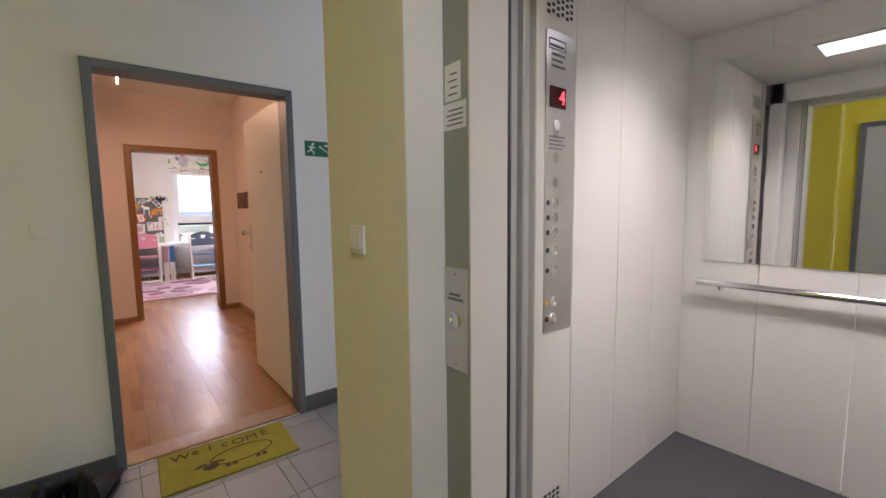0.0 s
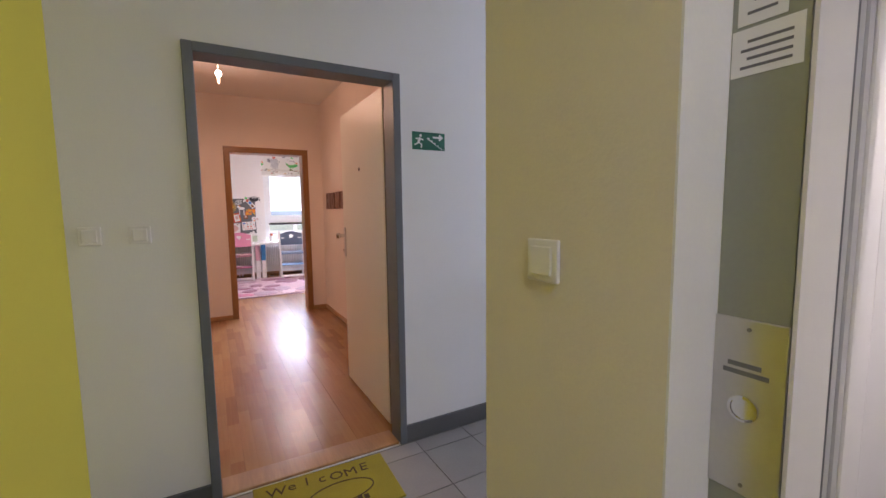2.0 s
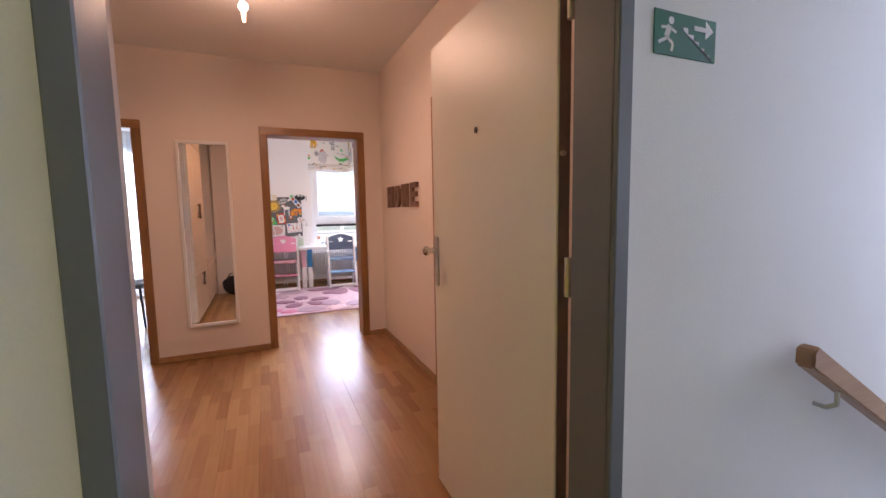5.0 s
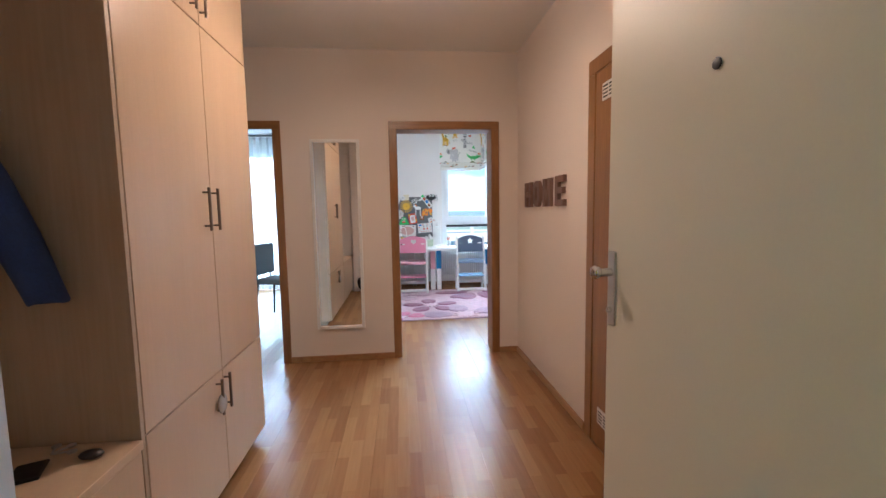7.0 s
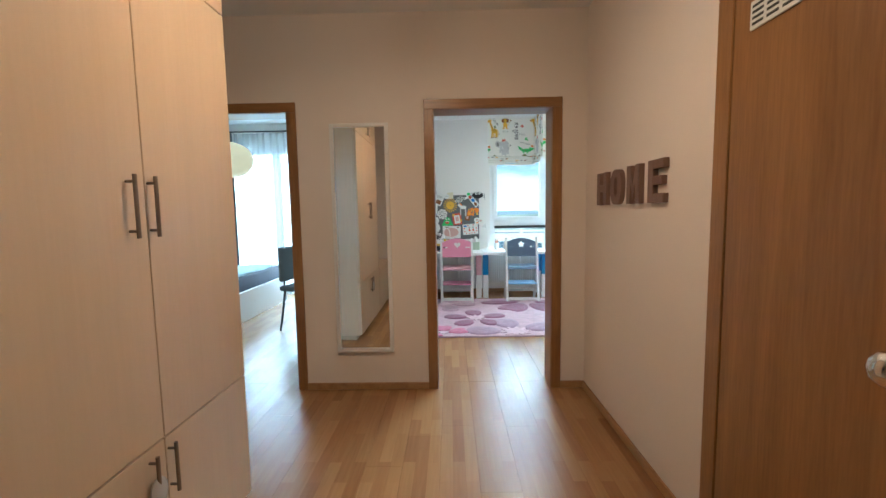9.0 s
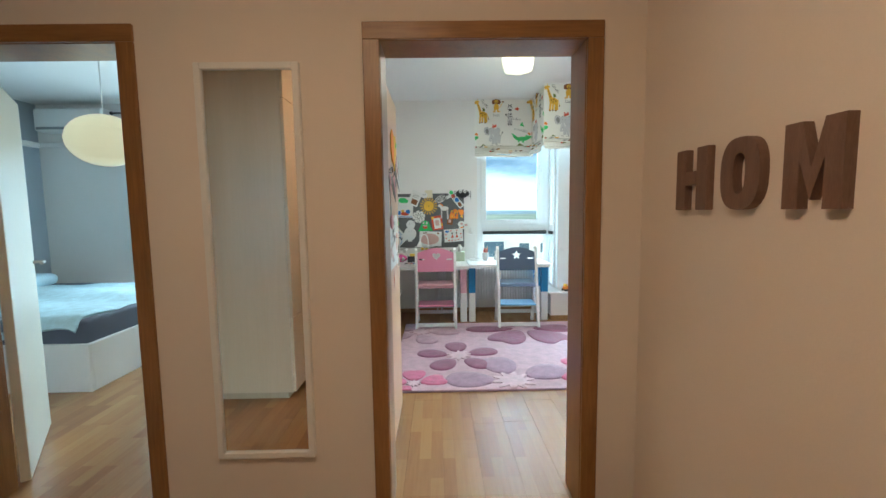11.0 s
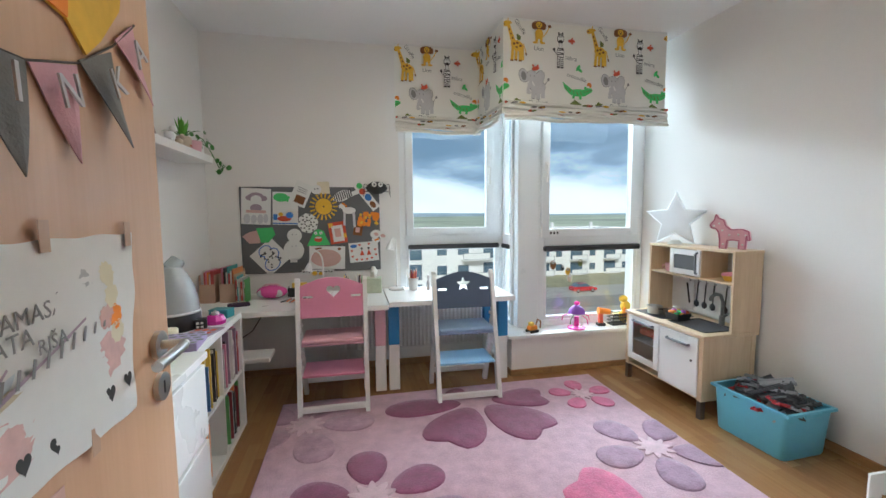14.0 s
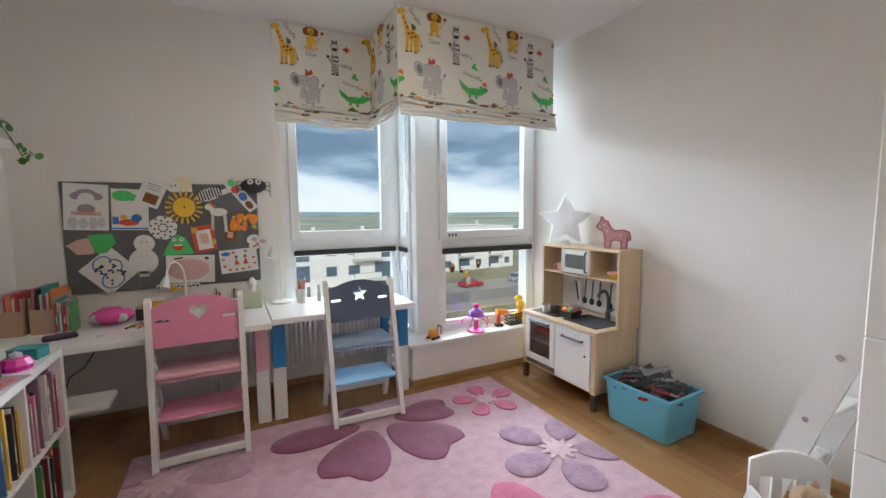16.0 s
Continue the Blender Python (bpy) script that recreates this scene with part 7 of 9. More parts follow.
# ---- things on the desks ----
DESK = 0.692
card_brown = plain("kraft cardboard", (0.52, 0.36, 0.26), 0.85, vary=0.05)
book_inks = [plain("book cover " + nm, c, 0.45, vary=0.08, scale=8) for nm, c in (("red", (0.45, 0.05, 0.05)), ("white", (0.68, 0.66, 0.62)), ("black", (0.03, 0.03, 0.035)), ("yellow", (0.72, 0.48, 0.06)), ("blue", (0.05, 0.16, 0.40)), ("green", (0.10, 0.34, 0.10)), ("orange", (0.70, 0.22, 0.05)), ("pink", (0.62, 0.22, 0.33)), ("grey", (0.35, 0.35, 0.37)), ("teal", (0.05, 0.30, 0.33)), ("dark red", (0.20, 0.02, 0.03)), ("mauve", (0.30, 0.20, 0.27)))]
page_mat = plain("book pages", (0.70, 0.66, 0.56), 0.9, fine=400, bump=0.4)


def book(place, w, d, h, cover, rz=0.0, tilt=0.0, group="children's books", flat=False, label="thin children's book standing on end"):
    """A book: w thick, d deep, h high, spine at +x of its own frame."""
    t = thing("book", place, label, "book", group)
    t.matrix_world = pose(*place, tilt, 0, rz)
    c = 0.0018
    bm = B()
    box(bm, (0, 0, 0), (d, c, h)), box(bm, (0, w - c, 0), (d, w, h)), box(bm, (d - c, c, 0), (d, w - c, h))
    part("cover", bm, cover, t)
    part("pages", boxed((0.003, c, 0.003), (d - c, w - c, h - 0.003)), page_mat, t)
    if w > 0.008:
        bm = B()
        z0 = h * (0.45 + 0.2 * math.sin(917 * w))
        box(bm, (d, w * 0.3, z0), (d + 0.0004, w * 0.7, z0 + h * 0.28))
        box(bm, (d, w * 0.15, 0.012), (d + 0.0004, w * 0.85, 0.020))
        part("spine_print", bm, page_mat if cover not in (book_inks[1], book_inks[3]) else INK["ink"], t)
    return t


def magazine_file(x, y, label):
    t = thing("magazine_file", (x, y, DESK), label, "magazine file", "magazine files on the desk", -6)
    bm = B()
    box(bm, (0, 0, 0), (0.105, 0.003, 0.135)), box(bm, (0, 0.003, 0), (0.003, 0.22, 0.20)), box(bm, (0.102, 0.003, 0), (0.105, 0.22, 0.20))
    box(bm, (0.003, 0.217, 0), (0.102, 0.22, 0.22)), box(bm, (0.003, 0.003, 0), (0.102, 0.217, 0.003))
    part("box_body", bm, card_brown, t)
    r = random.Random(int(100 * (x + 2)))
    u = 0.008
    k = 0
    while u < 0.088:
        w = r.uniform(0.005, 0.014)
        b = part("magazine", boxed((u, 0.012 + r.uniform(0, 0.02), 0.0035), (u + w, 0.21, r.uniform(0.20, 0.262)), 0.0006), book_inks[r.choice((0, 0, 2, 1, 6, 8, 0, 9, 7, 1))], t)
        u += w + 0.0015
        k += 1
    return t


magazine_file(-0.395, 9.33, "cardboard magazine file full of coloured booklets")
magazine_file(-0.262, 9.32, "cardboard magazine file full of coloured booklets")
r = random.Random(9)
x = -0.148
for k in range(6):
    w = r.uniform(0.008, 0.014)
    book((x + w, 9.40, DESK), w, 0.15, r.uniform(0.15, 0.20), book_inks[(0, 9, 1, 0, 8, 5)[k]], 90 + 180, 0, "books at the desk's corner")
    x += w + 0.001

t = thing("cd_player", (0.075, 9.40, DESK), "round pink and silver portable music player", "music player", rz=-8)
part("body", ball(B(), (0, 0, 0.05), 0.11, 1.0, 0.75, 0.44, 3), plain("bright pink plastic", (0.72, 0.10, 0.36), 0.25, vary=0.05, bump=0.0), t, smooth=True)
for s in (-1, 1):
    part("speaker", ball(B(), (s * 0.058, -0.052, 0.045), 0.034, 1, 0.5, 0.8, 3), INK["lightgrey"], t, smooth=True)
part("carry_handle", tube(B(), [(-0.07, 0, 0.085), (-0.04, 0, 0.105), (0.04, 0, 0.105), (0.07, 0, 0.085)], 0.006, 8), pale_pink, t, smooth=True)
t = thing("storage_box", (0.27, 9.47, DESK), "black box with papers and odds and ends", "box", rz=4)
bm = B()
box(bm, (-0.09, -0.06, 0), (0.09, 0.06, 0.005))
box(bm, (-0.09, -0.06, 0.005), (0.09, -0.055, 0.07)), box(bm, (-0.09, 0.055, 0.005), (0.09, 0.06, 0.07)), box(bm, (-0.09, -0.055, 0.005), (-0.085, 0.055, 0.07)), box(bm, (0.085, -0.055, 0.005), (0.09, 0.055, 0.07))
part("box_body", bm, black_plastic, t)
pp = part("papers", boxed((-0.06, -0.03, 0.008), (0.05, 0.045, 0.10), 0.002), book_inks[3], t)
part("card", boxed((-0.08, 0.0, 0.008), (0.07, 0.006, 0.12)), INK["paper"], t)
t = thing("glasses_case", (-0.10, 9.17, DESK), "dark purple pencil case on the desk", "pencil case", rz=18)
part("case_body", boxed((-0.07, -0.035, 0), (0.07, 0.035, 0.022), 0.01, 3), plain("dark purple cloth", (0.06, 0.03, 0.07), 0.8, bump=0.3), t, smooth=True)
r = random.Random(21)
for k in range(7):
    t = thing("marker_pen", (0.19 + 0.022 * k, 9.26 + 0.02 * math.sin(k * 2), DESK), "loose felt pen on the desk", "pen", "pens on the desk", 60 + 25 * math.sin(k))
    part("barrel", cyl(B(), (-0.05, 0, 0.005), (0.035, 0, 0.005), 0.0048, None, 8), r.choice(book_inks), t, smooth=True)
    part("cap", cyl(B(), (0.035, 0, 0.005), (0.06, 0, 0.005), 0.0052, None, 8), black_plastic, t, smooth=True)


def desk_lamp(x, y, height, arc, label):
    t = thing("desk_lamp", (x, y, DESK), label, "desk lamp", "desk lamps")
    part("base", lathe(B(), [(0.07, 0), (0.07, 0.008), (0.062, 0.016), (0.012, 0.02)], (0, 0, 0), 28), white_lacquer, t, smooth=True)
    pts = [(0, 0, 0.018), (0, 0, height - arc)]
    for i in range(1, 9):
        a = math.pi * i / 8
        pts.append((-arc * 0.5 * (1 - math.cos(a)), 0, height - arc + arc * math.sin(a)))
    part("neck", tube(B(), pts, 0.006, 8), white_lacquer, t, smooth=True)
    e = pts[-1]
    part("shade", cyl(B(), (e[0], 0, e[2] + 0.01), (e[0] - 0.012, -0.01, e[2] - 0.055), 0.012, 0.034, 20), white_lacquer, t, smooth=True)


desk_lamp(0.44, 9.50, 0.335, 0.10, "white gooseneck desk lamp on the desk")
desk_lamp(1.02, 9.52, 0.43, 0.045, "slim white desk lamp beside the window")


def pencil_cup(x, y, square, n, h, label, inks, rz=0):
    t = thing("pencil_cup", (x, y, DESK), label, "pencil cup", "pencil cups on the desks", rz)
    bm = B()
    if square:
        s = 0.038
        box(bm, (-s, -s, 0), (s, s, 0.004))
        for a, b in (((-s, -s), (s, -s + 0.003)), ((-s, s - 0.003), (s, s)), ((-s, -s + 0.003), (-s + 0.003, s - 0.003)), ((s - 0.003, -s + 0.003), (s, s - 0.003))):
            box(bm, (*a, 0.004), (*b, h))
    else:
        lathe(bm, [(0.034, 0), (0.042, h), (0.039, h), (0.032, 0.005)], (0, 0, 0), 24)
    part("cup", bm, white_plastic, t, smooth=not square)
    r = random.Random(int(1000 * x))
    for k in range(n):
        a, d = r.uniform(0, 6.28), r.uniform(0.005, 0.026)
        lx, ly = d * math.cos(a), d * math.sin(a)
        top = h + r.uniform(0.03, 0.075)
        p = part("pencil", cyl(B(), (lx * 0.5, ly * 0.5, 0.006), (lx * 1.25, ly * 1.25, top), 0.0038, None, 6), r.choice(inks), t)
        part("tip", cyl(B(), (lx * 1.25, ly * 1.25, top), (lx * 1.29, ly * 1.29, top + 0.012), 0.0036, 0.0005, 6), INK["cream"], p)


pencil_cup(0.615, 9.49, True, 12, 0.075, "square white holder full of pencils and pens", book_inks)
pencil_cup(0.715, 9.49, True, 11, 0.075, "square white holder full of pencils and pens", book_inks)
pencil_cup(1.15, 9.47, False, 13, 0.10, "white cup of red pencils", [book_inks[0], book_inks[0], book_inks[6], plain("dark red pencil", (0.22, 0.04, 0.03), 0.4)])
t = thing("tissue_box", (0.83, 9.47, DESK), "pale green tissue box with a tissue pulled up", "tissue box", rz=-5)
part("carton", boxed((-0.06, -0.06, 0), (0.06, 0.06, 0.115), 0.002), plain("pale green carton", (0.50, 0.58, 0.44), 0.7, vary=0.12, scale=14), t)
bm = B()
lathe(bm, [(0.028, 0.113), (0.022, 0.14), (0.032, 0.165), (0.012, 0.205)], (0, 0, 0), 9)
for v in bm.verts:
    v.co += 0.012 * Vector(noise.noise_vector(v.co * 30))
part("tissue", bm, INK["paper"], t, smooth=True)
t = thing("glue_bottle", (1.27, 9.45, DESK), "small white bottle on the desk", "bottle")
part("bottle_body", lathe(B(), [(0.017, 0), (0.018, 0.05), (0.012, 0.065), (0.008, 0.07), (0.008, 0.09), (0.012, 0.092), (0.012, 0.115), (0.004, 0.12)], (0, 0, 0), 16), INK["lightgrey"], t, smooth=True)
t = thing("power_cable", (-0.05, 9.12, 0.0), "black cable hanging below the desk", "cable")
part("cable", tube(B(), [(0.12, 0.10, 0.66), (0.08, 0.1, 0.6), (0.0, 0.18, 0.48), (-0.1, 0.30, 0.40), (-0.16, 0.45, 0.30)], 0.004, 6), black_plastic, t, smooth=True)
t = thing("low_shelf", (-0.06, 8.871, 0.385), "small white shelf fixed to the bookcase end", "shelf")
part("board", boxed((0.0, 0.0, 0.0), (0.20, 0.19, 0.028), 0.003), white_lacquer, t)
part("bracket", prism(B(), [(0.0, -0.06), (0.01, -0.06), (0.12, 0.0), (0.0, 0.0)], "yz", 0.02, 0.035), white_lacquer, t)

# ---- bookcase filling and its top ----
r = random.Random(3)
for y0, y1, z in ((8.11, 8.455, 0.367), (8.485, 8.83, 0.367), (8.485, 8.83, 0.037), (8.11, 8.30, 0.037)):
    y = y0
    while y < y1 - 0.01:
        w = r.uniform(0.004, 0.019)
        if y + w > y1:
            break
        h = r.uniform(0.215, 0.296)
        d = r.uniform(0.17, 0.24)
        choice = (3, 3, 2, 4, 3, 1, 6) if (z > 0.3 and y < 8.46) else ((0, 1, 8, 10, 1, 7, 2, 11) if z > 0.3 else (5, 4, 6, 9, 3, 10, 1, 2))
        book((-0.02 - d - r.uniform(0, 0.03), y, z), w, d, h, book_inks[r.choice(choice)])
        y += w + 0.001

TOP = 0.722
t = thing("humidifier", (-0.255, 8.53, TOP), "grey and black drop-shaped air humidifier", "humidifier")
part("base", lathe(B(), [(0.115, 0), (0.128, 0.02), (0.130, 0.075), (0.126, 0.09)], (0, 0, 0), 36), black_plastic, t, smooth=True)
tank = plain("smoky grey tank plastic", (0.60, 0.63, 0.64), 0.22, vary=0.04, bump=0.0, Coat_Weight=0.6, Transmission_Weight=0.35)
part("trim_ring", lathe(B(), [(0.129, 0.088), (0.131, 0.094), (0.127, 0.10)], (0, 0, 0), 36), INK["lightgrey"], t, smooth=True)
part("tank", lathe(B(), [(0.125, 0.098), (0.120, 0.16), (0.104, 0.225), (0.078, 0.285), (0.055, 0.32), (0.04, 0.332)], (0, 0, 0), 36), tank, t, "translucent grey water tank", True)
part("spout", cyl(B(), (0.0, 0.0, 0.315), (0.030, 0.028, 0.362), 0.044, 0.036, 24), tank, t, smooth=True)
part("spout_hole", cyl(B(), (0.030, 0.028, 0.362), (0.0305, 0.0285, 0.3635), 0.028, None, 20), dark_steel, t)
t = thing("plastic_crate", (-0.22, 7.98, 0.735), "lime green slatted plastic basket", "basket", rz=8)
lime = plain("lime green plastic", (0.38, 0.52, 0.04), 0.4, vary=0.05)
for k in range(4):
    z0, z1 = 0.004 + 0.038 * k, 0.034 + 0.038 * k
    g = 0.002 * k
    bm = B()
    box(bm, (-0.11 - g, -0.08 - g, z0), (0.11 + g, -0.076 - g, z1)), box(bm, (-0.11 - g, 0.076 + g, z0), (0.11 + g, 0.08 + g, z1))
    box(bm, (-0.11 - g, -0.076 - g, z0), (-0.106 - g, 0.076 + g, z1)), box(bm, (0.106 + g, -0.076 - g, z0), (0.11 + g, 0.076 + g, z1))
    part("slat", bm, lime, t)
for sx in (-0.10, 0.10):
    for sy in (-0.072, 0.072):
        part("corner_post", boxed((sx - 0.006, sy - 0.006, 0.0), (sx + 0.006, sy + 0.006, 0.156), 0.002), lime, t)
part("basket_floor", boxed((-0.106, -0.076, 0.0), (0.106, 0.076, 0.004)), lime, t)
for i, (c, px, py, pr) in enumerate((("pink", -0.05, 0.02, 0.05), ("yellow", 0.03, 0.03, 0.045), ("blue", 0.04, -0.03, 0.04))):
    t = thing("toy_block", (-0.22 + px, 7.98 + py, 0.739), "coloured toy in the green basket", "toy", "toys in the basket", 20 * i)
    part("toy_body", boxed((-pr, -pr * 0.7, 0), (pr, pr * 0.7, 0.17 + 0.02 * i), 0.012, 2), INK[c], t, smooth=True)
t = thing("book_stack", (-0.10, 8.20, TOP), "purple book with a scale pattern lying flat", "book", rz=6)
part("book_body", boxed((-0.085, -0.10, 0), (0.085, 0.10, 0.035), 0.002), plain("lilac cover", (0.45, 0.36, 0.60), 0.5, vary=0.05), t)
bm = B()
for i in range(4):
    for j in range(5):
        prism(bm, oval(-0.062 + 0.042 * i + 0.02 * (j % 2), -0.08 + 0.04 * j, 0.017, 0.011), "xy", 0.035, 0.0357)
tagged(part("scale_print", bm, INK["ink"], t), kind="stuff")
t = thing("magazine", (-0.085, 8.40, TOP), "glossy red and grey magazine lying flat", "magazine", rz=-12)
part("sheet_body", boxed((-0.07, -0.10, 0), (0.07, 0.10, 0.006), 0.001), INK["mauve"], t)
bm = B()
for i in range(9):
    box(bm, (-0.055 + 0.04 * (i % 3), -0.08 + 0.055 * (i // 3), 0.006), (-0.028 + 0.04 * (i % 3), -0.045 + 0.055 * (i // 3), 0.0065))
tagged(part("picture_print", bm, INK["red"], t), kind="stuff")
t = thing("tape_roll", (-0.20, 8.33, TOP), "roll of printed craft tape", "tape")
part("roll", lathe(B(), [(0.038, 0), (0.040, 0.004), (0.040, 0.046), (0.038, 0.05), (0.022, 0.05)], (0, 0, 0), 24), INK["cream"], t, smooth=True)
t = thing("dice_cube", (-0.115, 8.50, TOP), "black cube box with white patches", "box", rz=15)
part("cube", boxed((-0.028, -0.028, 0), (0.028, 0.028, 0.054), 0.004), black_plastic, t)
for k in range(4):
    part("patch", boxed((-0.02 + 0.02 * (k % 2), -0.0286, 0.01 + 0.02 * (k // 2)), (-0.008 + 0.02 * (k % 2), -0.028, 0.022 + 0.02 * (k // 2))), INK["paper"], t)
t = thing("toy_jewel", (-0.075, 8.60, TOP), "bright pink plastic toy dish", "toy")
part("dish", lathe(B(), [(0.05, 0), (0.055, 0.02), (0.04, 0.045), (0.015, 0.05)], (0, 0, 0), 10), plain("hot pink plastic", (0.75, 0.04, 0.42), 0.2, vary=0.05), t)
part("gem", ball(B(), (0.0, 0.0, 0.055), 0.024, 1, 1, 0.8, 1), INK["lightgrey"], t)
t = thing("teal_box", (-0.085, 8.745, TOP), "small teal toy box", "box", rz=-14)
part("box_body", boxed((-0.055, -0.04, 0), (0.055, 0.04, 0.042), 0.004), book_inks[9], t)
part("box_lid", boxed((-0.057, -0.042, 0.042), (0.057, 0.042, 0.05), 0.003), book_inks[9], t)
t = thing("paper_pad", (-0.24, 8.76, TOP), "pad of white paper lying flat", "paper pad", rz=10)
part("pad_body", boxed((-0.09, -0.07, 0), (0.09, 0.07, 0.016), 0.001), INK["paper"], t)
part("pad_back", boxed((-0.11, -0.075, 0.016), (-0.02, 0.06, 0.021), 0.001), INK["olive"], t)

# ---- wall shelf ----
SH = 1.70
leaf_green = plain("leaf green", (0.05, 0.20, 0.03), 0.45, vary=0.2, scale=20)
bright_leaf = plain("bright green leaf", (0.12, 0.38, 0.03), 0.45, vary=0.2, scale=20)
ceramic = plain("speckled ceramic", (0.60, 0.48, 0.36), 0.5, vary=0.12, scale=30)


def blade(bm, base, d, length, width, droop):
    pts = []
    for i in range(6):
        s = i / 5
        pts.append(Vector(base) + Vector(d) * length * s + Vector((0, 0, length * (0.9 * s - droop * s * s))))
    side = Vector((-d[1], d[0], 0)).normalized()
    rows = [(bm.verts.new(p + side * width * math.sin(math.pi * (0.12 + 0.86 * i / 5))), bm.verts.new(p - side * width * math.sin(math.pi * (0.12 + 0.86 * i / 5)))) for i, p in enumerate(pts)]
    for a, b in zip(rows, rows[1:]):
        bm.faces.new((a[0], a[1], b[1], b[0]))


def oval_leaf(bm, c, n, size):
    n = Vector(n).normalized()
    u = n.orthogonal().normalized()
    w = n.cross(u)
    vs = [bm.verts.new(Vector(c) + (u * math.cos(a) + w * math.sin(a) * 0.75) * size) for a in [2 * math.pi * i / 9 for i in range(9)]]
    mid = bm.verts.new(Vector(c) - n * size * 0.18)
    for i in range(9):
        bm.faces.new((vs[i], vs[(i + 1) % 9], mid))


t = thing("potted_plant", (-0.315, 8.98, SH), "spiky green plant in a small face-painted pot", "potted plant")
part("pot", lathe(B(), [(0.036, 0), (0.046, 0.05), (0.044, 0.09), (0.038, 0.092)], (0, 0, 0), 22), ceramic, t, smooth=True)
part("painted_mouth", boxed((0.040, -0.012, 0.035), (0.0465, 0.012, 0.043), 0.002), INK["red"], t)
r = random.Random(5)
for k in range(22):
    a = r.uniform(0, 6.28)
    bm = B()
    tall = k < 12
    blade(bm, (0.012 * math.cos(a), 0.012 * math.sin(a), 0.085), (math.cos(a) * (0.22 if tall else 0.75), math.sin(a) * (0.22 if tall else 0.75), 0), r.uniform(0.10, 0.15) if tall else r.uniform(0.10, 0.14), 0.010 if tall else 0.006, 0.1 if tall else 0.65)
    part("leaf", bm, bright_leaf if tall else leaf_green, t, smooth=True)
t = thing("potted_plant", (-0.30, 9.10, SH), "trailing green plant in a pink pot", "potted plant")
part("pot", lathe(B(), [(0.04, 0), (0.052, 0.08), (0.05, 0.085), (0.045, 0.08)], (0, 0, 0), 22), pale_pink, t, smooth=True)
stem_pts = [(0.03, 0.02, 0.08), (0.07, 0.05, 0.06), (0.10, 0.08, -0.02), (0.115, 0.10, -0.07), (0.12, 0.14, -0.05), (0.125, 0.18, -0.06)]
part("stem", tube(B(), stem_pts, 0.003, 6), leaf_green, t)
part("stem", tube(B(), [(0.0, 0.03, 0.08), (0.02, 0.06, 0.12), (0.03, 0.10, 0.11), (0.035, 0.15, 0.07)], 0.003, 6), leaf_green, t)
for k in range(24):
    if k < 14:
        i = r.randrange(1, 6)
        base = Vector(stem_pts[i])
    else:
        base = Vector((0.0, 0.03, 0.08)) + Vector((r.uniform(-0.03, 0.04), r.uniform(-0.02, 0.10), r.uniform(0.0, 0.05)))
    bm = B()
    oval_leaf(bm, base + Vector((r.uniform(-0.025, 0.03), r.uniform(-0.03, 0.03), r.uniform(-0.03, 0.03))), (r.uniform(0.3, 1), r.uniform(-0.8, 0.3), r.uniform(-0.2, 0.9)), r.uniform(0.014, 0.024))
    part("leaf", bm, leaf_green, t, smooth=True)
t = thing("leaning_picture", (-0.335, 8.55, SH), "wooden picture frame leaning on the shelf", "picture frame")
fr = part("frame", frame_bars(B(), (0.0, -0.11, 0.0), (0.015, 0.11, 0.17), "x", 0.016, 0.002), plain("brown grey wood", (0.30, 0.22, 0.19), 0.5), t)
part("picture", boxed((0.003, -0.096, 0.014), (0.007, 0.096, 0.156)), INK["lightgrey"], t)
t.matrix_world = pose(-0.33, 8.55, SH + 0.002, 0, -14, 0)
for y, m2, hh in ((8.70, white_plastic, 0.11), (8.82, ceramic, 0.085)):
    t = thing("figurine", (-0.28, y, SH), "small standing animal figurine on the shelf", "figurine", "figurines on the shelf")
    bm = B()
    ball(bm, (0, 0, hh * 0.45), hh * 0.26, 1, 1.3, 0.9, 2)
    ball(bm, (0.012, 0.02, hh * 0.82), hh * 0.18, 1, 1.1, 1, 2)
    for sx in (-1, 1):
        for sy in (-1, 1):
            cyl(bm, (sx * 0.012, sy * 0.018, 0), (sx * 0.01, sy * 0.014, hh * 0.35), 0.006, 0.008, 8)
    part("figurine_body", bm, m2, t, smooth=True)
t = thing("red_heart", (-0.418, 8.66, 1.44), "dark red felt heart hanging on the wall", "decoration")
bm = B()
prism(bm, heart_points(0, 0, 0.12), "yz", 0.0, 0.025)
bmesh.ops.bevel(bm, geom=list(bm.edges), offset=0.005, segments=1, affect="EDGES")
part("heart_body", bm, plain("dark red felt", (0.30, 0.01, 0.02), 0.9, fine=200, bump=0.4), t)

# ---- toys on and round the kitchen ----
KX, KY = 2.78, 8.25
t = thing("toy_pot", (KX + 0.13, KY + 0.58, 0.545), "small steel toy pot on the hob", "toy pot")
part("pot", lathe(B(), [(0.05, 0), (0.052, 0.055), (0.055, 0.057), (0.048, 0.055), (0.046, 0.004)], (0, 0, 0), 28), steel, t, smooth=True)
for s in (-1, 1):
    part("side_handle", tube(B(), [(0, s * 0.052, 0.042), (0.01, s * 0.075, 0.044), (-0.01, s * 0.075, 0.044), (-0.012, s * 0.052, 0.042)], 0.004, 6), black_plastic, t, smooth=True)
t = thing("toy_basket", (KX + 0.15, KY + 0.375, 0.545), "black basket of toy fruit and vegetables", "basket", rz=5)
bm = B()
lathe(bm, [(0.07, 0), (0.085, 0.05), (0.082, 0.05), (0.066, 0.004)], (0, 0, 0), 4)
bmesh.ops.rotate(bm, verts=bm.verts, cent=(0, 0, 0), matrix=Matrix.Rotation(radians(45), 3, "Z"))
part("basket_body", bm, black_plastic, t)
r = random.Random(8)
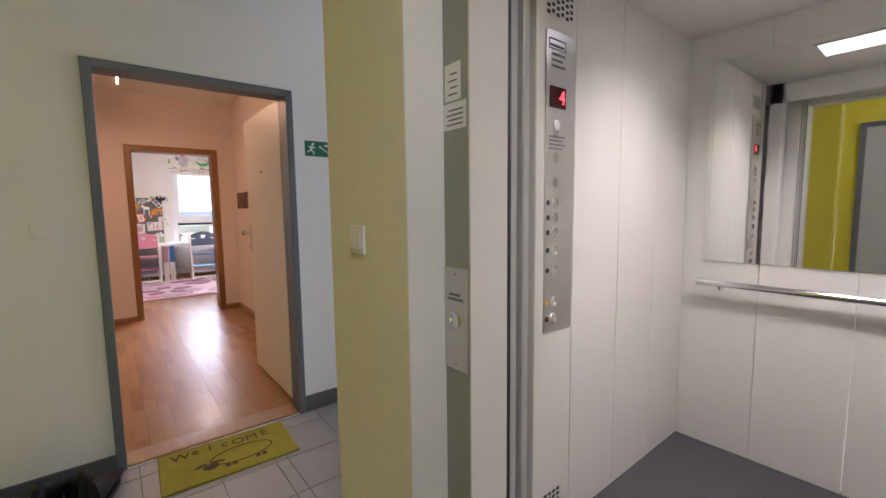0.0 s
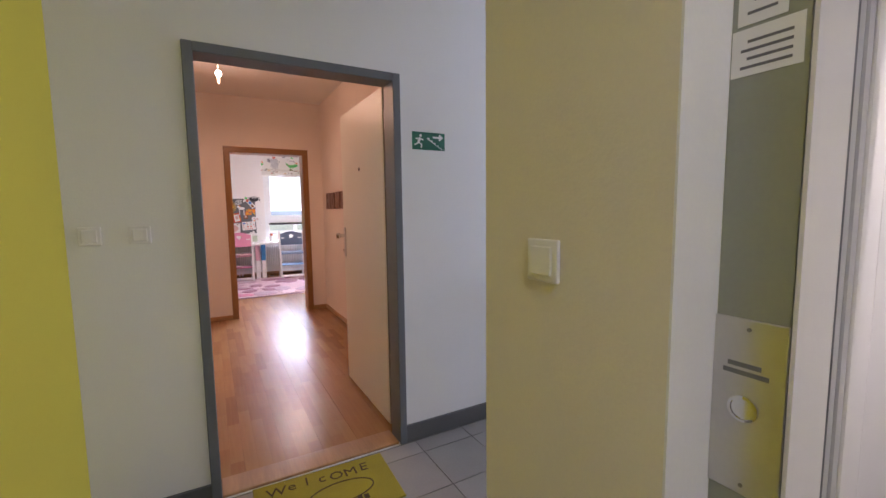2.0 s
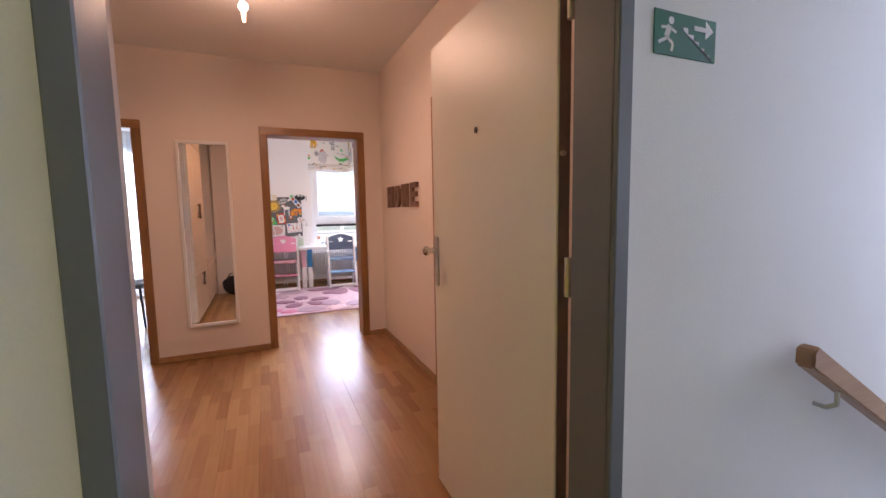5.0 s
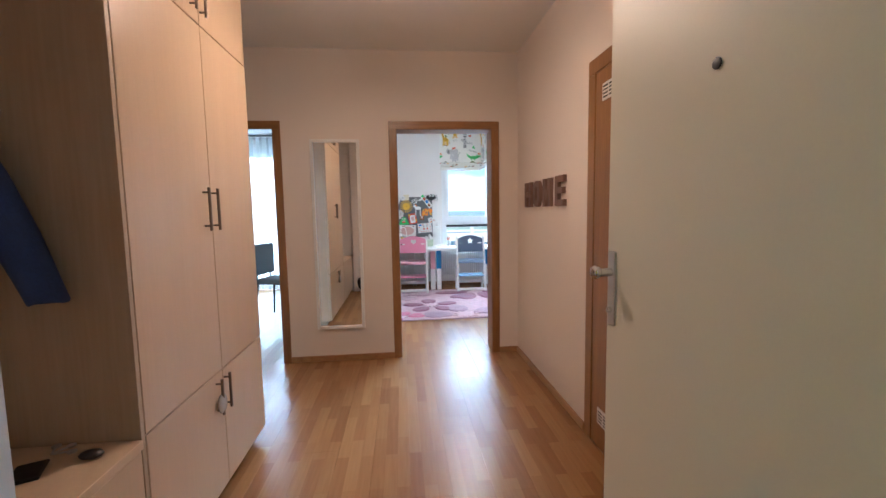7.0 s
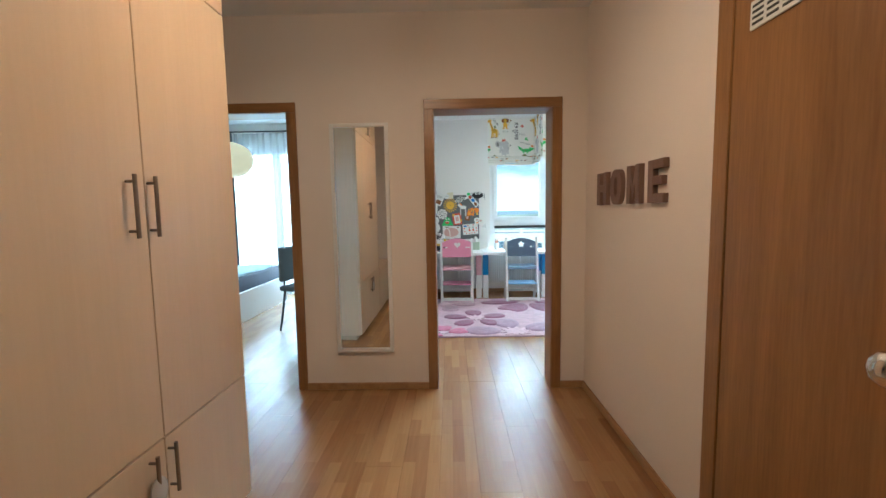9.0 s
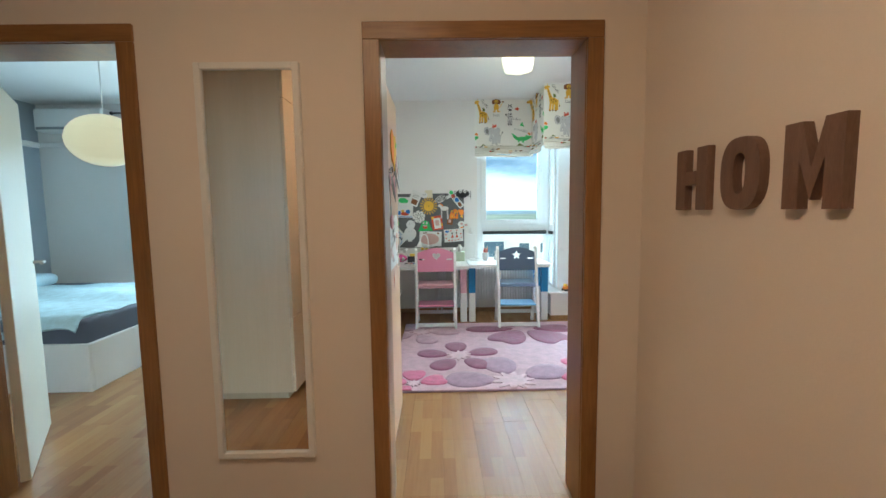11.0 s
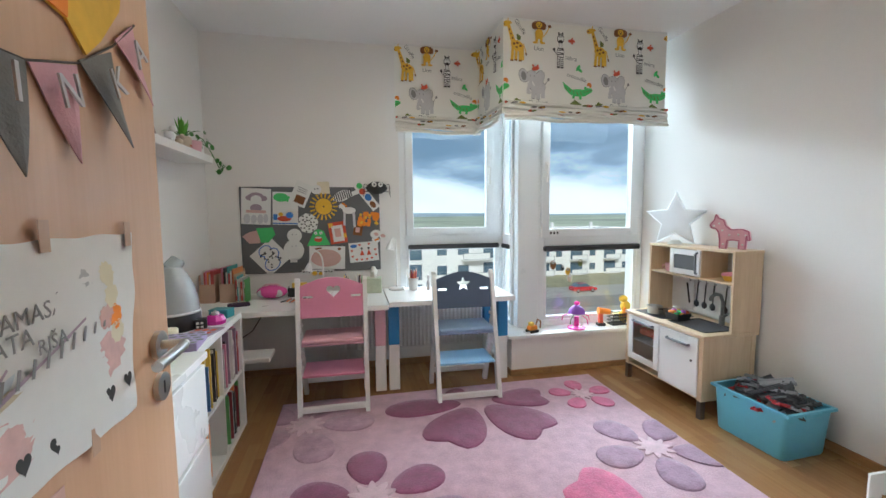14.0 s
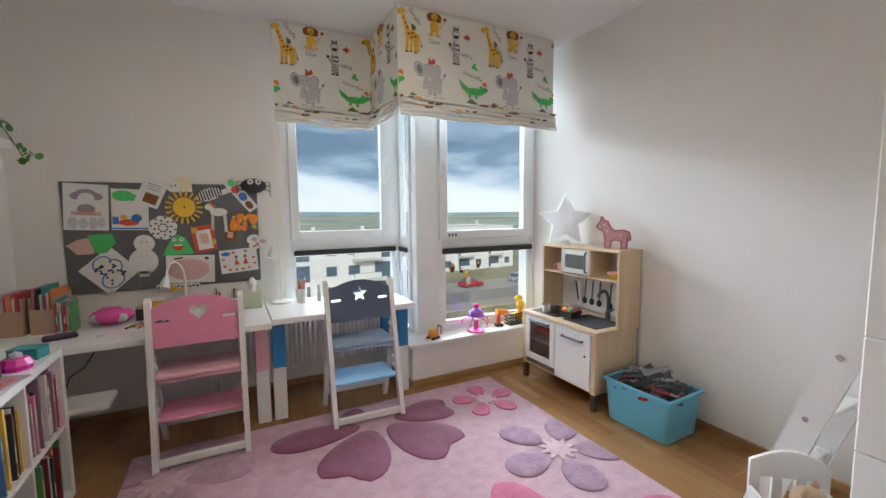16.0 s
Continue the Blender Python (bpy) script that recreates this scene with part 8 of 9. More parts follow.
for k in range(12):
    c = r.choice(("red", "orange", "yellow", "green", "pink"))
    ft = thing("toy_food", (KX + 0.15 + r.uniform(-0.04, 0.04), KY + 0.375 + r.uniform(-0.04, 0.04), 0.585 + r.uniform(0, 0.02)), "small piece of toy fruit", "toy food", "toy food in the basket")
    part("fruit", ball(B(), (0, 0, 0), 0.019, 1, r.uniform(0.7, 1.6), 0.9, 2), INK[c] if k % 4 else plain("purple fruit", (0.25, 0.03, 0.35), 0.4), ft, smooth=True)
for y, kind in ((0.20, 0), (0.30, 1), (0.37, 2), (0.44, 1)):
    t = thing("toy_utensil", (KX + 0.375, KY + y, 0.79), "dark toy kitchen utensil hanging from a hook", "toy utensil", "hanging toy utensils")
    part("shaft", cyl(B(), (0, 0, 0.0), (-0.005, 0.004, -0.13), 0.0045, None, 8), black_plastic, t)
    part("head", ball(B(), (-0.006, 0.004, -0.155), 0.024, 0.35, 1, 1.1, 2), black_plastic, t, smooth=True)
t = thing("toy_cutting_board", (KX + 0.395, KY + 0.56, 0.57), "white cut-out board hanging on the toy kitchen wall", "board")
part("board_body", boxed((0.0, -0.06, 0.0), (0.008, 0.06, 0.22), 0.004), white_plastic, t)
part("scissor_blade", cyl(B(), (-0.004, -0.03, 0.05), (-0.004, 0.0, 0.20), 0.006, None, 8), black_plastic, t)
t = thing("toy_cup", (KX + 0.28, KY + 0.62, 0.858), "pink and white toy cup", "toy cup")
part("cup_body", lathe(B(), [(0.026, 0), (0.033, 0.06), (0.030, 0.06), (0.024, 0.004)], (0, 0, 0), 20), pale_pink, t, smooth=True)
part("cup_handle", tube(B(), [(-0.02, 0.027, 0.045), (-0.02, 0.05, 0.04), (-0.02, 0.048, 0.018), (-0.02, 0.026, 0.015)], 0.004, 6), pale_pink, t, smooth=True)
t = thing("toy_bowl", (KX + 0.29, KY + 0.11, 0.858), "yellow toy bowl with a pink lid", "toy bowl")
part("bowl", lathe(B(), [(0.025, 0), (0.045, 0.035), (0.042, 0.035), (0.022, 0.004)], (0, 0, 0), 20), INK["yellow"], t, smooth=True)
part("lid", lathe(B(), [(0.045, 0.036), (0.04, 0.05), (0.01, 0.058)], (0, 0, 0), 20), pink, t, smooth=True)

t = thing("star_lamp", (3.09, 8.86, 1.066), "white translucent star-shaped lamp, switched off", "lamp", rz=42)
star_white, n, l, p = nodes_of("milky plastic")
tl, df, mx = n.new("ShaderNodeBsdfTranslucent"), n.new("ShaderNodeBsdfDiffuse"), n.new("ShaderNodeMixShader")
for q in (tl, df):
    q.inputs["Color"].default_value = (0.90, 0.91, 0.92, 1)
mx.inputs[0].default_value = 0.55
l.new(df.outputs[0], mx.inputs[1]), l.new(tl.outputs[0], mx.inputs[2])
l.new(mx.outputs[0], n["Material Output"].inputs["Surface"])
bm = B()
outline = star_points(0, 0.183, 0.222, 0.47)
ring = [bm.verts.new((0, u, v)) for u, v in outline]
mids = []
for s in (-1, 1):
    mids.append([bm.verts.new((s * 0.030, 0.90 * u, 0.183 + 0.90 * (v - 0.183))) for u, v in outline])
    hub = bm.verts.new((s * 0.048, 0, 0.183))
    for i in range(10):
        j = (i + 1) % 10
        bm.faces.new((ring[i], ring[j], mids[-1][j], mids[-1][i]))
        bm.faces.new((mids[-1][i], mids[-1][j], hub))
part("shade", bm, star_white, t, smooth=True)
part("foot", lathe(B(), [(0.05, 0.0), (0.048, 0.008), (0.03, 0.03)], (0, 0, 0), 20), white_plastic, t, smooth=True)

t = thing("unicorn_lamp", (3.10, 8.40, 1.066), "pink pony-shaped marquee lamp with small bulbs", "lamp", rz=30)
pony = [(-0.09, 0.0), (-0.055, 0.0), (-0.055, 0.055), (-0.02, 0.06), (0.01, 0.055), (0.015, 0.0), (0.05, 0.0), (0.052, 0.06), (0.06, 0.11), (0.075, 0.13), (0.10, 0.135), (0.11, 0.155), (0.085, 0.19), (0.078, 0.225), (0.062, 0.20), (0.035, 0.19), (0.02, 0.15), (-0.01, 0.125), (-0.07, 0.13), (-0.105, 0.115), (-0.115, 0.06), (-0.10, 0.06), (-0.095, 0.09)]
part("pony_body", prism(B(), pony, "yz", -0.012, 0.03), pale_pink, t)
bm = B()
for i in range(len(pony)):
    a, b = pony[i], pony[(i + 1) % len(pony)]
    prism(bm, bar(a[0], a[1], b[0], b[1], 0.008), "yz", -0.022, -0.010)
part("rim", bm, plain("rose rim", (0.50, 0.16, 0.24), 0.4), t)
for y, z in ((-0.09, 0.09), (-0.05, 0.095), (0.0, 0.09), (0.04, 0.12), (0.06, 0.165), (-0.073, 0.03), (0.033, 0.03), (0.09, 0.15)):
    part("bulb", ball(B(), (-0.014, y, z), 0.007), INK["paper"], t, smooth=True)

# tub contents: grey toy track, heaped
track = plain("grey toy plastic", (0.09, 0.095, 0.105), 0.45, vary=0.1)
track_light = plain("light grey toy plastic", (0.38, 0.39, 0.41), 0.45, vary=0.08)
toy_red = plain("red toy plastic", (0.45, 0.02, 0.03), 0.4, vary=0.05)
r = random.Random(12)
bits = {}
for kind in range(3):
    bm = B()
    ln = (0.17, 0.12, 0.09)[kind]
    box(bm, (-ln / 2, -0.025, 0), (ln / 2, 0.025, 0.007))
    for s in (-1, 1):
        box(bm, (-ln / 2, s * 0.017 - 0.004, 0.007), (ln / 2, s * 0.017 + 0.004, 0.014))
    for k in range(int(ln / 0.02)):
        box(bm, (-ln / 2 + 0.02 * k + 0.002, -0.029, -0.003), (-ln / 2 + 0.02 * k + 0.010, 0.029, 0.0))
    bits[kind] = bm
meshes = {(k, c): None for k in bits for c in range(3)}
for k, bm in bits.items():
    for c, mm in enumerate((track, track_light, toy_red)):
        meshes[(k, c)] = mesh_of(bm.copy(), "track_piece", mm)
    bm.free()
for i in range(95):
    ob = new("toy_track", meshes[(r.randrange(3), r.choice((0, 0, 0, 0, 0, 1, 2) if i > 20 else (0, 1)))])
    u, v = r.uniform(-0.10, 0.11), r.uniform(-0.15, 0.15)
    hgt = 0.20 + 0.125 * (1 - (u / 0.15) ** 2) * (1 - (v / 0.22) ** 2) * (i / 95) + 0.03 * r.random()
    ob.matrix_world = pose(2.985 + u, 7.985 + v, hgt, r.uniform(-28, 28), r.uniform(-28, 28), r.uniform(0, 180))
    tagged(ob, "piece of grey toy track heaped in the tub", "toy track", "toy track in the tub")

# ---- windowsill toys ----
SILL = 0.338
hot_pink = plain("hot pink toy plastic", (0.80, 0.05, 0.36), 0.25, vary=0.04)
purple = plain("purple toy plastic", (0.30, 0.10, 0.50), 0.25, vary=0.04)
t = thing("toy_carousel", (2.50, 9.25, SILL), "pink and purple toy carousel", "toy")
part("base", lathe(B(), [(0.075, 0), (0.07, 0.012), (0.02, 0.02), (0.018, 0.10)], (0, 0, 0), 24), hot_pink, t, smooth=True)
part("canopy", lathe(B(), [(0.07, 0.13), (0.06, 0.165), (0.03, 0.19), (0.012, 0.20)], (0, 0, 0), 24), purple, t, smooth=True)
part("finial", ball(B(), (0, 0, 0.215), 0.022, 1.2, 1, 0.9), hot_pink, t, smooth=True)
for k in range(5):
    a = 1.257 * k
    part("pole", cyl(B(), (0.055 * math.cos(a), 0.055 * math.sin(a), 0.018), (0.055 * math.cos(a), 0.055 * math.sin(a), 0.135), 0.003, None, 6), INK["paper"], t)
    part("arm", tube(B(), [(0.06 * math.cos(a), 0.06 * math.sin(a), 0.12), (0.11 * math.cos(a), 0.11 * math.sin(a), 0.10), (0.12 * math.cos(a), 0.12 * math.sin(a), 0.06)], 0.004, 6), (hot_pink, leaf_green)[k % 2], t, smooth=True)
t = thing("toy_digger", (2.10, 9.235, SILL), "small orange and black toy digger", "toy", rz=20)
part("body", boxed((-0.05, -0.025, 0.02), (0.03, 0.025, 0.055), 0.006), INK["orange"], t)
part("cabin", boxed((-0.04, -0.02, 0.055), (-0.005, 0.02, 0.085), 0.004), INK["yellow"], t)
part("boom", tube(B(), [(0.03, 0, 0.05), (0.05, 0, 0.10), (0.085, 0, 0.075), (0.08, 0, 0.02)], 0.006, 6), INK["brown"], t)
for s in (-1, 1):
    part("track", boxed((-0.055, s * 0.028 - 0.009, 0), (0.035, s * 0.028 + 0.009, 0.024), 0.008, 2), black_plastic, t)
t = thing("toy_drill", (2.77, 9.27, SILL), "orange and black toy drill", "toy", rz=-10)
part("body", cyl(B(), (-0.05, 0, 0.13), (0.05, 0, 0.12), 0.030, 0.024, 18), INK["orange"], t, smooth=True)
part("grip", boxed((-0.045, -0.018, 0.02), (-0.01, 0.018, 0.11), 0.008, 2), INK["red"], t, smooth=True)
part("battery", boxed((-0.06, -0.026, 0.0), (0.01, 0.026, 0.025), 0.005), black_plastic, t)
part("bit", cyl(B(), (0.05, 0, 0.12), (0.085, 0, 0.118), 0.010, 0.004, 10), black_plastic, t)
t = thing("pen_basket", (2.90, 9.28, SILL), "small black lattice basket", "basket")
for k in range(8):
    part("bar", boxed((-0.06 + 0.017 * k, -0.042, 0.0), (-0.052 + 0.017 * k, -0.038, 0.10)), black_plastic, t)
for z in (0.0, 0.03, 0.06, 0.092):
    part("hoop", frame_bars_flat3(-0.06, 0.075, -0.042, 0.05, 0.004, z, z + 0.008), black_plastic, t)
part("basket_floor", boxed((-0.056, -0.038, 0.0), (0.071, 0.046, 0.002)), black_plastic, t)
t = thing("toy_seahorse", (2.99, 9.30, SILL), "yellow and orange plush toy on the sill", "plush toy")
bm = B()
ball(bm, (0, 0, 0.06), 0.05, 1, 0.8, 1.2, 3), ball(bm, (0.01, 0, 0.15), 0.045, 1, 0.8, 1.1, 3), ball(bm, (-0.02, -0.01, 0.22), 0.034, 1.2, 0.8, 0.9, 3)
part("plush_body", bm, plain("yellow plush", (0.75, 0.50, 0.06), 0.95, fine=200, bump=0.5), t, smooth=True)
part("belly", ball(B(), (-0.015, -0.03, 0.10), 0.03, 0.8, 0.5, 1.6), INK["orange"], t, smooth=True)
for i, (x, z, c, s) in enumerate(((2.36, 0.86, "brown", 0.05), (2.50, 0.80, "yellow", 0.042), (2.62, 0.87, "olive", 0.04), (2.52, 0.74, "cream", 0.045), (2.45, 0.83, "black", 0.03))):
    t = thing("window_sticker", (x, 9.410, z), "small coloured animal sticker on the window pane", "sticker", "stickers on the window")
    bm = B()
    prism(bm, oval(0, 0, s * 0.55, s * 0.8), "xz", -0.001, 0.0)
    part("sticker_body", bm, INK[c], t)
    part("sticker_eye", prism(B(), oval(0, s * 0.4, s * 0.3, s * 0.25), "xz", -0.0018, -0.001), INK["white"], t)

# ---- bunk bed end, ladder, doll's cot ----
t = thing("bunk_bed", (2.50, 6.86, 0.0), "white wooden bunk bed with a slanted ladder", "bunk bed")
part("post", boxed((-0.025, -0.045, 0.0), (0.045, 0.045, 0.55), 0.005), white_lacquer, t)
part("post", boxed((-0.025, -0.045, 0.552), (0.045, 0.045, 0.93), 0.005), white_lacquer, t)
part("post", boxed((-0.025, -0.045, 0.932), (0.045, 0.045, 1.70), 0.005), white_lacquer, t)
part("rail", boxed((0.045, -0.03, 0.30), (0.70, 0.0, 0.42), 0.004), white_lacquer, t)
part("rail", boxed((0.045, -0.03, 1.10), (0.70, 0.0, 1.24), 0.004), white_lacquer, t)
part("side_rail", boxed((-0.015, -0.60, 0.30), (0.015, -0.045, 0.42), 0.004), white_lacquer, t)
for s, nm in ((0.15, "stringer"), (0.52, "stringer")):
    bm = B()
    prism(bm, [(0.345, 0.0), (0.455, 0.0), (0.04, 1.24), (-0.0, 1.24), (-0.0, 1.08)], "yz", s - 0.012, s + 0.016)
    part(nm, bm, white_lacquer, t)
for k in range(4):
    z = 0.26 + 0.27 * k
    y = 0.40 - z * 0.315
    part("rung", boxed((0.165, y - 0.045, z - 0.012), (0.51, y + 0.04, z + 0.012), 0.004), white_lacquer, t)
    part("bolt", cyl(B(), (0.1385, y, z), (0.133, y, z), 0.011, None, 14), chrome, t, smooth=True)
t = thing("dolls_cot", (2.40, 6.955, 0.0), "white wooden doll's cot holding toys", "doll's cot", rz=-40)
bm = panel_with_holes([(-0.13, 0.06), (0.13, 0.06), (0.13, 0.39)] + [(0.13 - 0.26 * i / 10, 0.40 + 0.045 * math.sin(math.pi * i / 10)) for i in range(1, 10)] + [(-0.13, 0.40)],
                      [[(cx - 0.018, 0.16), (cx + 0.018, 0.16), (cx + 0.022, 0.34), (cx - 0.022, 0.34)] for cx in (-0.075, 0.0, 0.075)], 0.014)
me = mesh_of(bm, "end_panel", white_lacquer)
for y in (-0.16, 0.16):
    p = part("end_panel", me, white_lacquer, t)
    p.location.y = y
for x in (-0.13, 0.118):
    part("side_panel", boxed((x, -0.146, 0.08), (x + 0.012, 0.16, 0.30), 0.003), white_lacquer, t)
part("cot_floor", boxed((-0.118, -0.146, 0.10), (0.118, 0.16, 0.112)), white_lacquer, t)
for x, y in ((-0.12, -0.155), (0.12, -0.155), (-0.12, 0.167), (0.12, 0.167)):
    part("foot", boxed((x - 0.012, y - 0.01, 0), (x + 0.012, y + 0.01, 0.08), 0.002), white_lacquer, t)
plush = plain("beige plush", (0.52, 0.37, 0.26), 0.95, fine=200, bump=0.5)
for k, (x, y) in enumerate(((-0.05, -0.03), (0.045, 0.04))):
    pt = thing("plush_toy", (2.40 + x, 6.955 + y, 0.112), "beige plush toy lying in the doll's cot", "plush toy", "plush toys in the cot")
    bm = B()
    ball(bm, (0, 0, 0.09), 0.055, 1, 0.8, 1.4, 3), ball(bm, (0.0, 0, 0.21), 0.06, 1, 0.9, 0.9, 3), ball(bm, (0.04, 0, 0.26), 0.02, 1, 0.6, 1, 2), ball(bm, (-0.04, 0, 0.26), 0.02, 1, 0.6, 1, 2)
    part("plush_body", bm, plush, pt, smooth=True)

# ---- door decorations ----
DX = 0.3032
flag_grey = plain("grey felt flag", (0.20, 0.20, 0.19), 0.95, fine=250, bump=0.4)
flag_pink = plain("pink felt flag", (0.66, 0.38, 0.42), 0.95, fine=250, bump=0.4)
t = thing("bunting", (DX, 0, 0), "pink and grey felt bunting with white letter shapes", "bunting")
flags = [(6.352, 6.445, 1.615, 1.575, 1.48), (6.455, 6.552, 1.570, 1.53, 1.44), (6.556, 6.648, 1.52, 1.497, 1.379), (6.650, 6.748, 1.497, 1.501, 1.361), (6.753, 6.846, 1.501, 1.527, 1.39), (6.85, 6.936, 1.536, 1.578, 1.429), (6.95, 7.01, 1.603, 1.65, 1.525)]
TIPS = (6.36, 6.436, 6.575, 6.703, 6.828, 6.942, 7.06)
for k, (y0, y1, za, zb, zt) in enumerate(flags):
    bm = B()
    lift = 0.008 + 0.014 * (k % 2)
    q = [(0.002, y0, za), (0.002, y1, zb), (lift, TIPS[k], zt)]
    rows = []
    for i in range(7):
        f = i / 6
        row = []
        for j in range(4):
            g = j / 3
            a, b = Vector(q[0]).lerp(Vector(q[2]), f), Vector(q[1]).lerp(Vector(q[2]), f)
            v = a.lerp(b, g)
            v.x += 0.004 * math.sin(3.1 * f) * math.cos(4.0 * g + k)
            row.append(bm.verts.new(v))
        rows.append(row)
    for a, b in zip(rows, rows[1:]):
        for j in range(3):
            bm.faces.new((a[j], a[j + 1], b[j + 1], b[j]))
    bmesh.ops.remove_doubles(bm, verts=bm.verts, dist=1e-4)
    bm.normal_update()
    bmesh.ops.solidify(bm, geom=bm.faces, thickness=0.002)
    f = part("flag", bm, flag_pink if k % 2 == 0 else flag_grey, t)
    ym, zm = (y0 + y1 + TIPS[k]) / 3, (za + zb + zt) / 3 + 0.008
    tilt = math.degrees(math.atan2(zb - za, y1 - y0))
    lettering("letter_shape", "MARINKA"[k], 0.062, INK["lightgrey"], f, pose(lift * 0.66 + 0.010, ym, zm) @ Matrix.Rotation(radians(tilt), 4, "X") @ Matrix.Rotation(radians(90), 4, "Z") @ Matrix.Rotation(radians(90), 4, "X"), 0.0015)
part("string", tube(B(), [(0.003, 6.31, 1.63), (0.003, 6.45, 1.572), (0.003, 6.554, 1.525), (0.003, 6.649, 1.497), (0.003, 6.75, 1.501), (0.003, 6.848, 1.531), (0.003, 6.943, 1.59), (0.003, 7.02, 1.655)], 0.0018, 5), dark_leg, t)
part("bow", tube(B(), [(0.005, 6.553, 1.524), (0.02, 6.575, 1.542), (0.02, 6.60, 1.52), (0.005, 6.553, 1.512)], 0.003, 5), dark_leg, t)
t = thing("paper_fruit", (DX, 6.85, 1.635), "orange and yellow paper fruit taped to the door", "decoration")
part("fruit_body", prism(B(), [(-0.16, 0.02), (-0.10, -0.04), (-0.02, -0.05), (0.02, -0.085), (0.06, -0.05), (0.12, 0.02), (0.14, 0.09), (0.10, 0.13), (0.02, 0.12), (-0.08, 0.14), (-0.15, 0.10)], "yz", 0.0, 0.004), INK["yellow"], t)
part("fruit_shade", prism(B(), [(-0.16, 0.02), (-0.10, -0.04), (-0.02, -0.05), (-0.01, 0.06), (-0.08, 0.14), (-0.15, 0.10)], "yz", 0.004, 0.0065), INK["orange"], t)
part("leaf", prism(B(), oval(0.12, 0.08, 0.03, 0.012, 0.5), "yz", 0.004, 0.0066), INK["green"], t)
t = thing("door_poster", (DX, 6.512, 0.995), "white watercolour poster with handwriting taped to the door", "poster")
PW, PH = 0.445, 0.293


def poster_x(u, v):
    """How far the creased sheet stands off the door."""
    return 0.003 + 0.0022 * math.sin(34 * v + 3 * u) + 0.0014 * math.sin(21 * u + 9 * v) + 0.003 * (u / PW) ** 4


def wash(name, pts, ink, off=0.0004, steps=3):
    """A patch of paint on the creased sheet: rings of the outline, drawn in towards its middle."""
    pts = [(min(max(p[0], 0.002), PW - 0.03), min(max(p[1], 0.002), PH - 0.002)) for p in pts]
    cy, cz = sum(p[0] for p in pts) / len(pts), sum(p[1] for p in pts) / len(pts)
    bm = B()
    rings = []
    for i in range(steps):
        f = 1 - i / steps
        rings.append([bm.verts.new((poster_x(cy + (p[0] - cy) * f, cz + (p[1] - cz) * f) + off, cy + (p[0] - cy) * f, cz + (p[1] - cz) * f)) for p in pts])
    for a, b in zip(rings, rings[1:]):
        for i in range(len(pts)):
            bm.faces.new((a[i], a[(i + 1) % len(pts)], b[(i + 1) % len(pts)], b[i]))
    bm.faces.new(rings[-1])
    return part(name, bm, ink, t)


def ragged(cy, cz, ry, rz, turn, seed, n=26):
    rng = random.Random(seed)
    out = []
    for i in range(n):
        a = 2 * math.pi * i / n
        k = 1 + rng.uniform(-0.16, 0.16)
        u, v = ry * k * math.cos(a), rz * k * math.sin(a)
        out.append((cy + u * math.cos(turn) - v * math.sin(turn), cz + u * math.sin(turn) + v * math.cos(turn)))
    return out


bm = B()
rows = []
for i in range(37):
    u = PW * i / 36
    rows.append([bm.verts.new((poster_x(u, PH * j / 24), u - 0.035 * (i / 36) * (1 - j / 24) + 0.0015 * math.sin(j * 0.9), PH * j / 24 + 0.0015 * math.sin(i * 0.7))) for j in range(25)])
for a, b in zip(rows, rows[1:]):
    for j in range(24):
        bm.faces.new((a[j], b[j], b[j + 1], a[j + 1]))
bm.normal_update()
bmesh.ops.solidify(bm, geom=bm.faces, thickness=-0.0006)
part("sheet", bm, paper_white, t, smooth=True)
wash_blue = plain("pale blue watercolour", (0.55, 0.62, 0.64), 0.85, vary=0.12, scale=30)
wash_grey = plain("grey watercolour", (0.47, 0.48, 0.47), 0.85, vary=0.2, scale=40)
wash_pink = plain("pink watercolour", (0.66, 0.43, 0.40), 0.85, vary=0.12, scale=30)
wash_tan = plain("tan watercolour", (0.55, 0.48, 0.33), 0.85, vary=0.2, scale=40)
wash("sky_wash", ragged(0.20, 0.19, 0.17, 0.062, 0.08, 1), wash_blue)
wash("cloud_wash", ragged(0.15, 0.25, 0.13, 0.022, 0.1, 2), wash_grey)
wash("cloud_wash", ragged(0.31, 0.235, 0.055, 0.018, 0.1, 3), wash_grey)
wash("meadow_wash", ragged(0.24, 0.092, 0.18, 0.036, 0.26, 4), wash_pink)
wash("meadow_wash", ragged(0.33, 0.105, 0.075, 0.034, 0.2, 5), wash_pink, 0.0006)
wash("field_wash", ragged(0.16, 0.125, 0.10, 0.012, 0.34, 6), wash_tan, 0.0007)
wash("grass_wash", ragged(0.07, 0.09, 0.038, 0.020, 0.5, 7), wash_tan, 0.0007)
wash("flower_wash", ragged(0.07, 0.105, 0.022, 0.013, 0.4, 8), INK["skin"], 0.0009)
for k, (u, v, ink) in enumerate(((0.365, 0.20, "cream"), (0.375, 0.165, "orange"), (0.35, 0.17, "skin"), (0.378, 0.14, "cream"), (0.36, 0.235, "cream"))):
    wash("colour_dab", ragged(u, v, 0.017, 0.019, 0.3 * k, 20 + k), INK[ink], 0.0008)
for k, (u0, v0, u1, v1) in enumerate(((0.04, 0.04, 0.10, 0.115), (0.055, 0.045, 0.12, 0.12), (0.07, 0.075, 0.17, 0.155), (0.10, 0.105, 0.27, 0.165), (0.13, 0.11, 0.30, 0.18))):
    wash("brush_stroke", bar(u0, v0, u1, v1, 0.004), INK["mauve"], 0.0010, 1)
